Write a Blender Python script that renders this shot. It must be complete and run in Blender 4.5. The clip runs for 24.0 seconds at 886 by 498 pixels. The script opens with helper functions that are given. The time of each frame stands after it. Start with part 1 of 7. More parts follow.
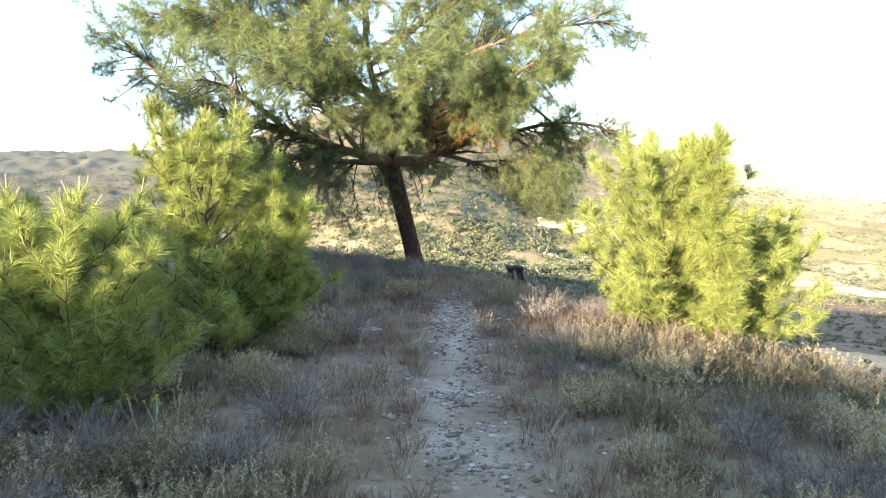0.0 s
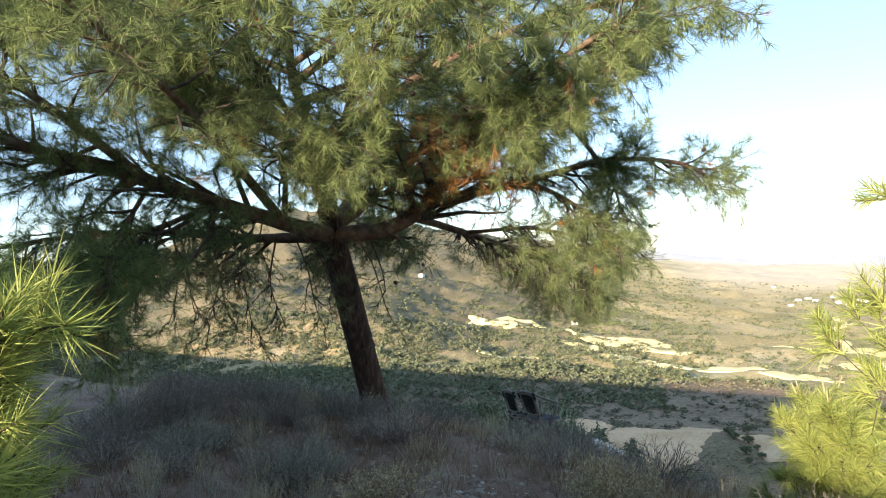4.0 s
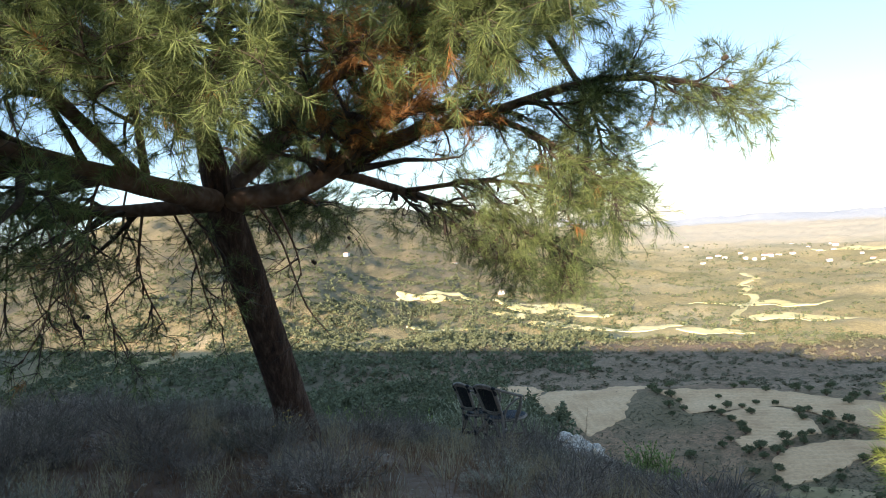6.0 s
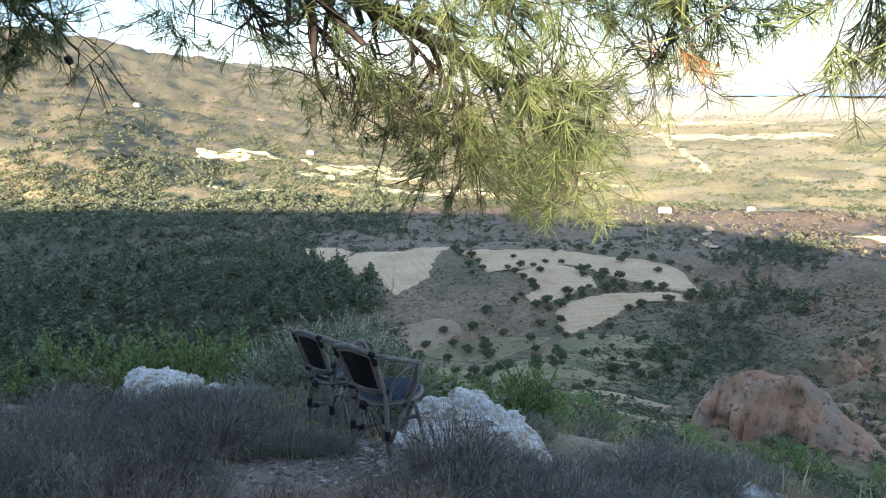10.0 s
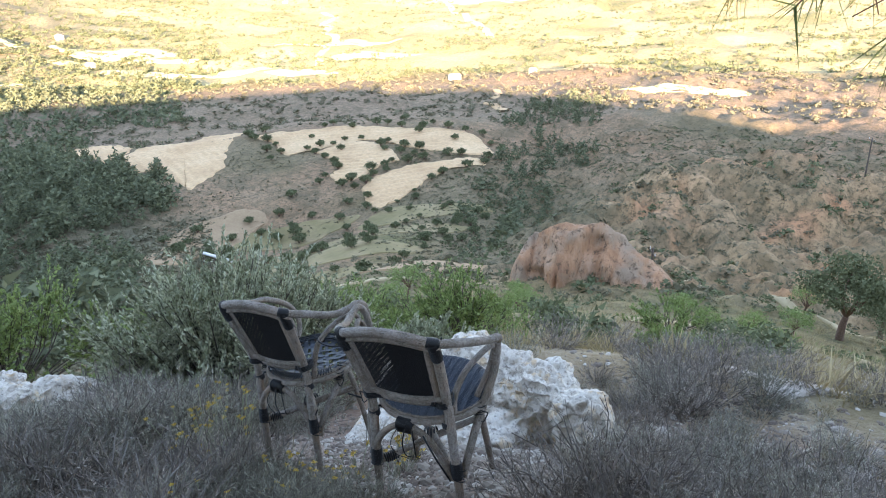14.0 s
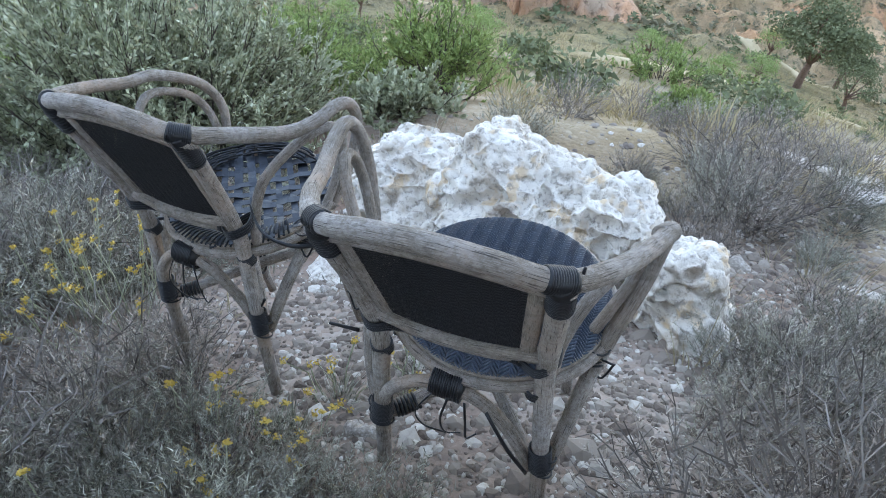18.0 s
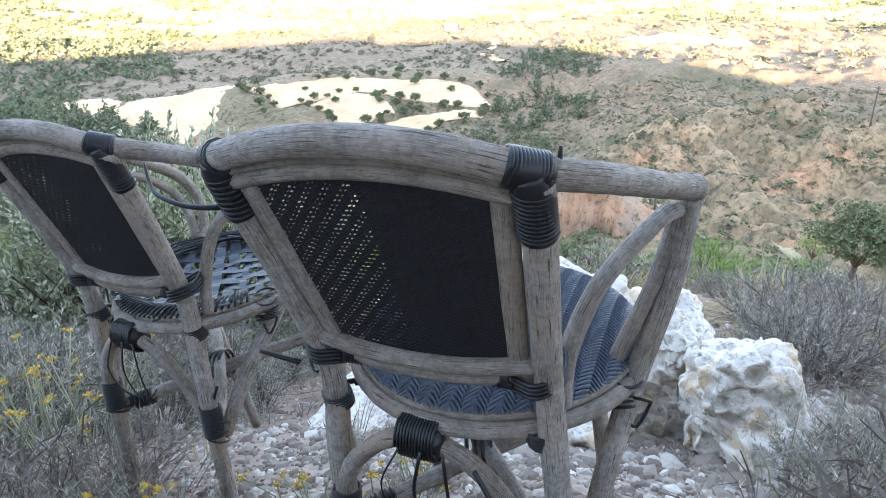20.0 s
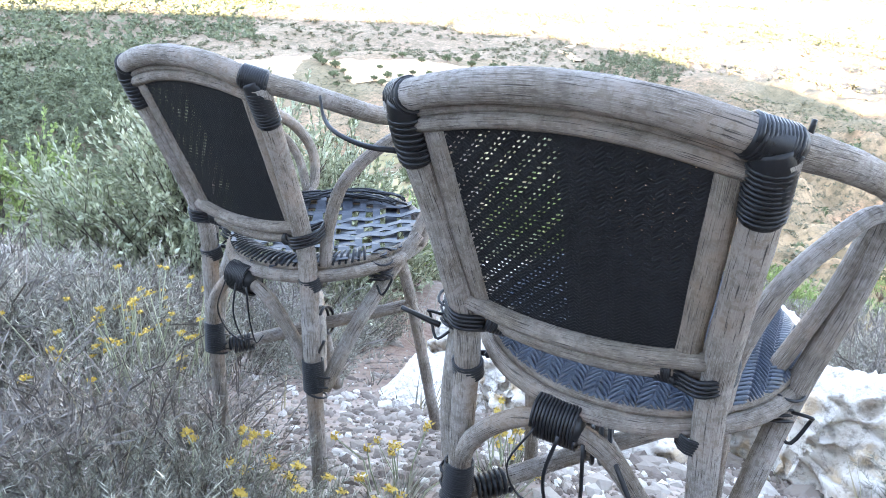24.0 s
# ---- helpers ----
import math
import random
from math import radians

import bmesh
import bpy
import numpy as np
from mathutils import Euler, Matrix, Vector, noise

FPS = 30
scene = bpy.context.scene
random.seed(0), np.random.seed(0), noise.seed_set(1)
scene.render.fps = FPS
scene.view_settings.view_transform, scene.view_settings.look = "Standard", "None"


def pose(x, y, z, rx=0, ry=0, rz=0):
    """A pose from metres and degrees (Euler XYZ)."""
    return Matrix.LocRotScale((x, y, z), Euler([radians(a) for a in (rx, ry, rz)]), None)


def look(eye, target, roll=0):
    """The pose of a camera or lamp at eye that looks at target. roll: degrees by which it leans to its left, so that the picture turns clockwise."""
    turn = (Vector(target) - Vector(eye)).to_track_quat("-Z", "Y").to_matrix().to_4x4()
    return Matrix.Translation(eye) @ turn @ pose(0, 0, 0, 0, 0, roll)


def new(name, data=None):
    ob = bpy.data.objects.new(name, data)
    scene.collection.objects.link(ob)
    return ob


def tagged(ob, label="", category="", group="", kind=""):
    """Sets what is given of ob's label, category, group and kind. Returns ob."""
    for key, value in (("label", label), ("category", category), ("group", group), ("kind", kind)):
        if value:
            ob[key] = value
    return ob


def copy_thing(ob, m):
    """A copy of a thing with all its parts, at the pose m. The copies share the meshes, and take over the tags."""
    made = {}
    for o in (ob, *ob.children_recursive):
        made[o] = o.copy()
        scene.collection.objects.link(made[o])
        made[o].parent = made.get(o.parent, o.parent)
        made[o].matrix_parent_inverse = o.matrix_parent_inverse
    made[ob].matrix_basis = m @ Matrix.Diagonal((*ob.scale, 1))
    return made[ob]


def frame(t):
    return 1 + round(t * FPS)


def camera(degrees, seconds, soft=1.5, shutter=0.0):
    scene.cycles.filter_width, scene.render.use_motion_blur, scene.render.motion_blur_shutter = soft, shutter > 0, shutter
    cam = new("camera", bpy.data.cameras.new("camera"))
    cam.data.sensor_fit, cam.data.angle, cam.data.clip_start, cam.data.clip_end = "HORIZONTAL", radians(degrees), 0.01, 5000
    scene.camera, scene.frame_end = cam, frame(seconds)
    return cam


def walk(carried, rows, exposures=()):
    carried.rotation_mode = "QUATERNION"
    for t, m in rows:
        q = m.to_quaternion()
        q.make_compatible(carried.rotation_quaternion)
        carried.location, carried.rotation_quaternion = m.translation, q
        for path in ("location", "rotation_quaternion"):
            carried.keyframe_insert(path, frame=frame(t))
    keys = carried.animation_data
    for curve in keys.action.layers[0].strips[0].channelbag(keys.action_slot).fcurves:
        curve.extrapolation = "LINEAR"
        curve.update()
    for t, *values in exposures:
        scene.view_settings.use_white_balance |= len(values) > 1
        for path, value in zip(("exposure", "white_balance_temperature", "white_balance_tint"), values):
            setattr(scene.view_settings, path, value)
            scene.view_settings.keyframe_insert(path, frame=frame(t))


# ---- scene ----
cam = camera(65.3, 24.0, 0.95)
PATH = [
    (0, (-0.309, -0.224, 2.071), (-0.208, 1.758, 1.826), -0.4),
    (0.5, (-0.283, 0.319, 2.065), (-0.273, 2.304, 1.826), -1.2),
    (1, (-0.252, 0.841, 2.111), (-0.294, 2.828, 1.888), -2.9),
    (1.5, (-0.184, 1.318, 2.111), (-0.201, 3.311, 1.945), -1.9),
    (2, (-0.221, 1.833, 2.088), (-0.243, 3.829, 1.966), -1.6),
    (2.5, (-0.222, 2.49, 2.051), (-0.166, 4.486, 1.95), -0.1),
    (4.5, (-0.646, 5.306, 1.733), (-0.247, 7.265, 1.783), -4.7),
    (5, (-0.558, 5.705, 1.74), (-0.136, 7.659, 1.671), -7.3),
    (5.5, (-0.438, 6.07, 1.707), (0.029, 8.011, 1.598), -5.8),
    (6, (-0.365, 6.595, 1.708), (0.153, 8.526, 1.664), -5.2),
    (6.5, (-0.27, 7.054, 1.711), (0.444, 8.922, 1.661), -5.4),
    (7, (-0.181, 7.498, 1.709), (0.601, 9.336, 1.606), -3.0),
    (7.5, (-0.104, 7.905, 1.698), (0.714, 9.721, 1.515), -4.6),
    (8, (0.071, 8.397, 1.666), (1.025, 10.133, 1.392), -4.1),
    (8.5, (0.157, 8.806, 1.683), (0.991, 10.593, 1.347), -3.0),
    (9, (0.244, 9.247, 1.691), (1.177, 10.984, 1.354), -4.2),
    (9.5, (0.342, 9.665, 1.657), (1.386, 11.333, 1.297), -4.1),
    (10, (0.393, 10.189, 1.603), (1.367, 11.871, 1.131), -1.9),
    (10.5, (0.439, 10.717, 1.534), (1.529, 12.317, 1.034), -1.2),
    (12.5, (0.411, 11.861, 1.345), (1.625, 13.306, 0.684), -1.7),
    (13, (0.477, 12.161, 1.297), (1.725, 13.57, 0.621), -0.3),
    (13.5, (0.534, 12.427, 1.265), (1.884, 13.736, 0.583), -2.4),
    (14, (0.66, 12.659, 1.151), (1.986, 13.908, 0.324), -3.0),
    (14.5, (0.762, 12.827, 1.133), (2.037, 14.028, 0.167), -2.0),
    (15, (0.796, 13.051, 1.075), (2.125, 14.173, 0.088), -3.0),
    (15.5, (0.884, 13.229, 1.015), (2.263, 14.228, -0.035), -2.2),
    (16, (1.022, 13.378, 0.953), (2.319, 14.416, -0.159), -2.4),
    (16.5, (1.118, 13.521, 0.872), (2.398, 14.534, -0.284), -3.3),
    (17, (1.284, 13.641, 0.775), (2.621, 14.482, -0.453), 1.1),
    (17.5, (1.432, 13.709, 0.669), (2.612, 14.549, -0.711), 3.6),
    (18, (1.518, 13.828, 0.579), (2.592, 14.671, -0.882), 2.9),
    (18.5, (1.601, 13.92, 0.427), (2.765, 14.864, -0.899), 0.3),
    (20.5, (1.582, 13.689, 0.108), (2.857, 14.931, -0.805), -2.6),
    (21, (1.565, 13.725, 0.106), (2.786, 15.005, -0.826), -2.5),
    (21.5, (1.553, 13.73, 0.101), (2.758, 15.028, -0.828), -1.5),
    (22, (1.543, 13.741, 0.089), (2.741, 15.017, -0.878), -0.2),
    (22.5, (1.539, 13.754, 0.083), (2.705, 15.021, -0.934), 0.1),
    (23, (1.537, 13.772, 0.08), (2.665, 15.047, -0.971), 0.5),
    (23.5, (1.53, 13.815, 0.074), (2.66, 15.106, -0.954), 1.1),
    (24, (1.515, 13.845, 0.083), (2.685, 15.147, -0.885), 1.8),
]
walk(cam, [(t, look(eye, target, roll)) for t, eye, target, roll in PATH], [(0, 2.42, 6150, 16), (2.5, 2.05, 6050, 15), (5, 1.55, 6100, 13), (8, 1.5, 5850, 14), (10, 1.95, 5750, 18), (12.5, 2.62, 6250, 20), (14, 2.84, 6650, 22), (16, 3.40, 6900, 23), (18, 3.42, 6800, 22), (20.5, 3.68, 6700, 23), (22.5, 3.95, 6650, 24), (24, 4.34, 6650, 25)])
# ---- place ----
# world and sun: low evening sun from behind and to the left of the first view
SUN_AZ, SUN_EL = 222.0, 11.3
to_sun = Vector((math.sin(radians(SUN_AZ)) * math.cos(radians(SUN_EL)), math.cos(radians(SUN_AZ)) * math.cos(radians(SUN_EL)), math.sin(radians(SUN_EL))))
world = bpy.data.worlds.new("sky")
scene.world = world
world.use_nodes = True
wn, wl = world.node_tree.nodes, world.node_tree.links
sky = wn.new("ShaderNodeTexSky")
sky.sky_type, sky.sun_disc = "NISHITA", False
sky.sun_elevation, sky.sun_rotation = radians(SUN_EL), radians(SUN_AZ)
sky.altitude, sky.air_density, sky.dust_density, sky.ozone_density = 200.0, 1.0, 0.2, 1.3
veil = wn.new("ShaderNodeMix")
veil.data_type = "RGBA"
veil.inputs[0].default_value, veil.inputs[7].default_value = 0.5, (1.5, 2.25, 3.1, 1)
wl.new(sky.outputs[0], veil.inputs[6])
wl.new(veil.outputs[2], wn["Background"].inputs[0])
wn["Background"].inputs[1].default_value = 0.125
sun = new("sun", bpy.data.lights.new("sun", "SUN"))
sun.data.energy, sun.data.angle, sun.data.color = 5.0, radians(0.53), (1.0, 0.83, 0.6)
sun.matrix_world = look((0, 0, 60), Vector((0, 0, 60)) - to_sun)



# ---- materials ----
def rgba(c):
    return (*c, 1.0)


class Mat:
    """A node material with its Principled shader at hand."""

    def __init__(self, name, rough=0.8, metal=0.0, spec=0.3):
        self.m = bpy.data.materials.new(name)
        self.m.use_nodes = True
        self.n, self.l = self.m.node_tree.nodes, self.m.node_tree.links
        self.b = self.n["Principled BSDF"]
        self.b.inputs["Roughness"].default_value = rough
        self.b.inputs["Metallic"].default_value = metal
        self.b.inputs["Specular IOR Level"].default_value = spec

    def node(self, kind, **values):
        nd = self.n.new("ShaderNode" + kind)
        for k, v in values.items():
            nd.inputs[k.replace("_", " ")].default_value = v
        return nd

    def coords(self, kind="Object", stretch=(1, 1, 1)):
        tc = self.n.new("ShaderNodeTexCoord")
        mp = self.n.new("ShaderNodeMapping")
        mp.inputs["Scale"].default_value = stretch
        self.l.new(tc.outputs[kind], mp.inputs[0])
        return mp.outputs[0]

    def noise(self, co, scale, detail=4.0, rough=0.6):
        nd = self.node("TexNoise", Scale=scale, Detail=detail, Roughness=rough)
        self.l.new(co, nd.inputs["Vector"])
        return nd.outputs[0]

    def ramp(self, fac, stops):
        nd = self.n.new("ShaderNodeValToRGB")
        els = nd.color_ramp.elements
        while len(els) < len(stops):
            els.new(0.5)
        for e, (p, c) in zip(els, stops):
            e.position, e.color = p, rgba(c)
        self.l.new(fac, nd.inputs[0])
        return nd.outputs[0]

    def mix(self, fac, a, b, blend="MIX"):
        nd = self.n.new("ShaderNodeMix")
        nd.data_type, nd.blend_type = "RGBA", blend
        for sock, v in ((nd.inputs[0], fac), (nd.inputs[6], a), (nd.inputs[7], b)):
            if isinstance(v, bpy.types.NodeSocket):
                self.l.new(v, sock)
            else:
                sock.default_value = v if isinstance(v, float) else rgba(v)
        return nd.outputs[2]

    def island(self):
        return self.n.new("ShaderNodeNewGeometry").outputs["Random Per Island"]

    def attr(self, name):
        nd = self.n.new("ShaderNodeAttribute")
        nd.attribute_name = name
        return nd.outputs["Color"]

    def base(self, col):
        self.l.new(col, self.b.inputs["Base Color"])

    def bump(self, height, strength=0.4, dist=0.01):
        nd = self.node("Bump", Strength=strength, Distance=dist)
        self.l.new(height, nd.inputs["Height"])
        self.l.new(nd.outputs[0], self.b.inputs["Normal"])


def leaf_mat(name, cols, rough=0.6, thru=0.25, per_plant=False):
    """Foliage: colour from blade to blade, with some light passing through."""
    k = Mat(name, rough, 0, 0.25)
    col = k.ramp(k.island(), [(i / max(1, len(cols) - 1), c) for i, c in enumerate(cols)])
    big = k.noise(k.coords("Object"), 1.7, 2)
    col = k.mix(k.ramp(big, [(0.35, (0, 0, 0)), (0.7, (1, 1, 1))]), col, k.mix(0.5, col, cols[-1]))
    if per_plant:
        rnd = k.n.new("ShaderNodeObjectInfo").outputs["Random"]
        col = k.mix(1.0, col, k.ramp(rnd, [(0.0, (0.55, 0.51, 0.46)), (0.35, (0.92, 0.91, 0.84)), (0.7, (1.1, 1.04, 0.97)), (1.0, (1.38, 1.35, 1.24))]), "MULTIPLY")
    k.base(col)
    tr = k.node("BsdfTranslucent")
    k.l.new(col, tr.inputs[0])
    mx = k.n.new("ShaderNodeMixShader")
    mx.inputs[0].default_value = thru
    k.l.new(k.b.outputs[0], mx.inputs[1]), k.l.new(tr.outputs[0], mx.inputs[2])
    k.l.new(mx.outputs[0], k.n["Material Output"].inputs[0])
    return k.m


def plain_mat(name, cols, scale, rough=0.85, stretch=(1, 1, 1), kind="Object", bump=0.4, dist=0.005, spec=0.3, fine=8.0, per_thing=0.0):
    """Two scales of noise over a run of colours, with relief."""
    k = Mat(name, rough, 0, spec)
    co = k.coords(kind, stretch)
    a, b = k.noise(co, scale, 6, 0.65), k.noise(co, scale * fine, 4, 0.7)
    col = k.ramp(a, [(0.3 + 0.4 * i / max(1, len(cols) - 1), c) for i, c in enumerate(cols)])
    col = k.mix(k.ramp(b, [(0.35, (0, 0, 0)), (0.75, (0.55, 0.55, 0.55))]), col, tuple(c * 0.55 for c in cols[0]))
    if per_thing:
        rnd = k.n.new("ShaderNodeObjectInfo").outputs["Random"]
        col = k.mix(per_thing, col, k.ramp(rnd, [(0, cols[0]), (1, cols[-1])]))
    k.base(col)
    k.bump(b, bump, dist)
    return k.m


def wood_mat(name, cols):
    """Weathered cane and driftwood: long grain, dark cracks, pale worn tops."""
    k = Mat(name, 0.78, 0, 0.25)
    co = k.coords("UV", (40.0, 2.4, 1.0))
    grain = k.noise(co, 11.0, 8, 0.8)
    crack = k.noise(k.coords("UV", (44.0, 2.6, 1.0)), 6.0, 5, 0.62)
    fleck = k.noise(k.coords("Object"), 95.0, 4, 0.7)
    blot = k.noise(k.coords("Object"), 11.0, 5, 0.65)
    col = k.ramp(grain, [(0.34, cols[0]), (0.48, cols[1]), (0.66, cols[2])])
    col = k.mix(k.ramp(blot, [(0.42, (0, 0, 0)), (0.68, (0.75, 0.75, 0.75))]), col, cols[3])
    col = k.mix(k.ramp(fleck, [(0.40, (0.5, 0.5, 0.5)), (0.52, (0, 0, 0))]), col, (0.11, 0.085, 0.065))
    stain = k.noise(k.coords("Object"), 5.5, 5, 0.7)
    col = k.mix(k.ramp(stain, [(0.48, (0, 0, 0)), (0.66, (0.6, 0.6, 0.6))]), col, (0.23, 0.145, 0.085))
    col = k.mix(k.ramp(crack, [(0.38, (0.95, 0.95, 0.95)), (0.42, (0, 0, 0))]), col, (0.045, 0.036, 0.03))
    k.base(col)
    k.bump(k.mix(0.5, grain, crack), 0.8, 0.004)
    return k.m


def ground_mat():
    """Soil and far land: zone colours from the mesh, broken up by noise at several sizes, pebbly relief near by."""
    k = Mat("earth", 0.95, 0, 0.15)
    co = k.coords("Object")
    zone, near = k.attr("zone"), k.attr("near")
    fine = k.noise(co, 22.0, 6, 0.7)
    mid = k.noise(co, 1.3, 6, 0.65)
    vor = k.node("TexVoronoi", Scale=26.0)
    k.l.new(co, vor.inputs["Vector"])
    peb = k.ramp(vor.outputs["Color"], [(0.0, (0.26, 0.21, 0.165)), (0.45, (0.36, 0.30, 0.24)), (1.0, (0.56, 0.52, 0.46))])
    soil = k.ramp(fine, [(0.3, (0.085, 0.052, 0.037)), (0.5, (0.165, 0.108, 0.079)), (0.72, (0.30, 0.225, 0.175))])
    stony = k.ramp(mid, [(0.42, (0, 0, 0)), (0.62, (0.8, 0.8, 0.8))])
    near_col = k.mix(0.55, k.mix(stony, soil, peb), zone)
    far_a = k.noise(co, 0.035, 7, 0.7)
    far_b = k.noise(co, 0.25, 6, 0.72)
    far_col = k.mix(k.ramp(far_b, [(0.42, (0, 0, 0)), (0.58, (0.62, 0.62, 0.62))]), zone, (0.135, 0.105, 0.058))
    far_col = k.mix(k.ramp(far_a, [(0.45, (0, 0, 0)), (0.75, (0.4, 0.4, 0.4))]), far_col, (0.46, 0.33, 0.21))
    far_c = k.noise(co, 0.95, 6, 0.75)
    far_col = k.mix(k.ramp(far_c, [(0.50, (0, 0, 0)), (0.60, (0.72, 0.72, 0.72))]), far_col, (0.085, 0.078, 0.046))
    # patchwork of plots on the plain
    plot = k.node("TexVoronoi", Scale=0.011)
    k.l.new(k.coords("Object", (1.0, 1.0, 0.0)), plot.inputs["Vector"])
    plots = k.ramp(plot.outputs["Color"], [(0.0, (0.17, 0.17, 0.065)), (0.35, (0.40, 0.31, 0.145)), (0.55, (0.62, 0.48, 0.25)), (0.75, (0.30, 0.265, 0.11)), (1.0, (0.74, 0.60, 0.37))])
    far_col = k.mix(k.attr("plain"), far_col, k.mix(0.45, plots, far_col))
    # distance haze put into the colour: far land keeps only its pale zone colour
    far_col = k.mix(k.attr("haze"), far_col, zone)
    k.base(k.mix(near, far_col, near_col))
    h = k.n.new("ShaderNodeMath")
    h.operation = "MULTIPLY_ADD"
    k.l.new(vor.outputs["Distance"], h.inputs[0])
    h.inputs[1].default_value = -1.0
    k.l.new(fine, h.inputs[2])
    k.bump(h.outputs[0], 0.6, 0.02)
    rough = k.node("Bump", Distance=1.1)
    k.l.new(k.mix(0.4, far_b, far_c), rough.inputs["Height"])
    away = k.n.new("ShaderNodeMath")
    away.operation = "MULTIPLY_ADD"
    k.l.new(near, away.inputs[0])
    away.inputs[1].default_value, away.inputs[2].default_value = -0.9, 0.9
    k.l.new(away.outputs[0], rough.inputs["Strength"])
    k.l.new(rough.outputs[0], k.b.inputs["Normal"].links[0].from_node.inputs["Normal"])
    return k.m


M_GROUND = ground_mat()
M_STRAW = plain_mat("stubble field", [(0.56, 0.345, 0.18), (0.69, 0.445, 0.24), (0.75, 0.51, 0.29)], 0.05, 0.95, bump=0.4, dist=0.3, fine=14)
M_GOLD = plain_mat("ripe field", [(0.66, 0.52, 0.22), (0.80, 0.66, 0.31), (0.85, 0.74, 0.44)], 0.02, 0.95, bump=0.1, dist=0.3)
M_TRACK = plain_mat("dirt track", [(0.36, 0.295, 0.235), (0.50, 0.43, 0.36), (0.60, 0.54, 0.47)], 2.2, 0.95)
def cliff_mat():
    """Red earth in upright streaks, with dark cracks and pale crumbled ledges."""
    k = Mat("red cliff earth", 0.95, 0, 0.15)
    a, b = k.noise(k.coords("Object", (1, 1, 0.3)), 0.5, 7, 0.7), k.noise(k.coords("Object", (1, 1, 0.55)), 1.6, 6, 0.72)
    c = k.noise(k.coords("Object"), 0.28, 4, 0.6)
    col = k.ramp(a, [(0.3, (0.30, 0.15, 0.085)), (0.5, (0.50, 0.27, 0.15)), (0.7, (0.60, 0.39, 0.26))])
    col = k.mix(k.ramp(c, [(0.45, (0, 0, 0)), (0.62, (0.8, 0.8, 0.8))]), col, (0.36, 0.27, 0.19))
    col = k.mix(k.ramp(b, [(0.36, (0.9, 0.9, 0.9)), (0.47, (0, 0, 0))]), col, (0.13, 0.085, 0.055))
    k.base(col)
    k.bump(k.mix(0.5, a, b), 1.0, 0.8)
    return k.m


M_RED = cliff_mat()
M_STONE = plain_mat("loose stone", [(0.19, 0.148, 0.115), (0.38, 0.325, 0.27), (0.66, 0.60, 0.53)], 9.0, 0.9, bump=0.6, dist=0.006)
def gravel_mat():
    """Small stones, each of its own tone."""
    k = Mat("gravel", 0.9, 0, 0.25)
    b = k.noise(k.coords("Object"), 90.0, 4, 0.7)
    col = k.ramp(k.island(), [(0, (0.095, 0.070, 0.055)), (0.4, (0.17, 0.133, 0.105)), (0.75, (0.27, 0.225, 0.18)), (1, (0.55, 0.495, 0.42))])
    k.base(k.mix(k.ramp(b, [(0.35, (0, 0, 0)), (0.75, (0.45, 0.45, 0.45))]), col, (0.22, 0.16, 0.12)))
    k.bump(b, 0.5, 0.003)
    return k.m


M_GRAVEL = gravel_mat()
M_BARK = plain_mat("pine bark", [(0.030, 0.018, 0.014), (0.105, 0.056, 0.038), (0.22, 0.145, 0.11)], 11.0, 0.95, stretch=(1.8, 1.8, 0.40), bump=1.0, dist=0.05, fine=3)
M_LIMB = plain_mat("limb bark", [(0.085, 0.05, 0.035), (0.20, 0.12, 0.08), (0.30, 0.22, 0.17)], 14.0, 0.95, bump=0.8, dist=0.012, fine=4)
M_TWIG = plain_mat("twig bark", [(0.06, 0.043, 0.034), (0.13, 0.098, 0.078)], 30.0, 0.95)
M_DRYTWIG = plain_mat("dry twig", [(0.20, 0.15, 0.11), (0.36, 0.29, 0.23)], 30.0, 0.95)
M_NEEDLE = leaf_mat("pine needles", [(0.036, 0.055, 0.030), (0.105, 0.142, 0.058), (0.31, 0.36, 0.12)], thru=0.34)
M_YOUNG = leaf_mat("young pine needles", [(0.095, 0.135, 0.032), (0.24, 0.295, 0.066), (0.48, 0.50, 0.14)], thru=0.4)
M_BROWN = leaf_mat("dead pine needles", [(0.25, 0.105, 0.032), (0.44, 0.22, 0.075)])
M_CANDLE = plain_mat("pine candle", [(0.40, 0.30, 0.17), (0.52, 0.42, 0.26)], 40.0)
M_CONE = plain_mat("pine cone", [(0.05, 0.035, 0.028), (0.13, 0.09, 0.065)], 60.0, bump=0.8)
M_SAGE = leaf_mat("grey-green shrub leaves", [(0.074, 0.070, 0.056), (0.215, 0.208, 0.172), (0.47, 0.46, 0.395)], 0.8, 0.15, True)
M_MOUND = leaf_mat("olive-grey shrub leaves", [(0.088, 0.075, 0.043), (0.26, 0.225, 0.13), (0.56, 0.48, 0.31)], 0.8, 0.15, True)
M_STICK = leaf_mat("dry shrub twigs", [(0.07, 0.057, 0.047), (0.14, 0.118, 0.10), (0.26, 0.225, 0.195)], 0.9, 0.05)
M_LAV = leaf_mat("lavender-grey shrub twigs", [(0.075, 0.059, 0.05), (0.225, 0.19, 0.167), (0.47, 0.42, 0.375)], 0.85, 0.1, True)
M_OLIVEBUSH = leaf_mat("silvery olive leaves", [(0.12, 0.13, 0.062), (0.26, 0.275, 0.155), (0.52, 0.52, 0.37)], 0.5, 0.15)
M_DRYGRASS = leaf_mat("dry grass blades", [(0.20, 0.155, 0.09), (0.34, 0.275, 0.165), (0.47, 0.40, 0.27)], 0.8, 0.25)
M_TAWNY = leaf_mat("tawny grass blades", [(0.20, 0.15, 0.075), (0.33, 0.255, 0.135), (0.47, 0.385, 0.225)], 0.85, 0.25)
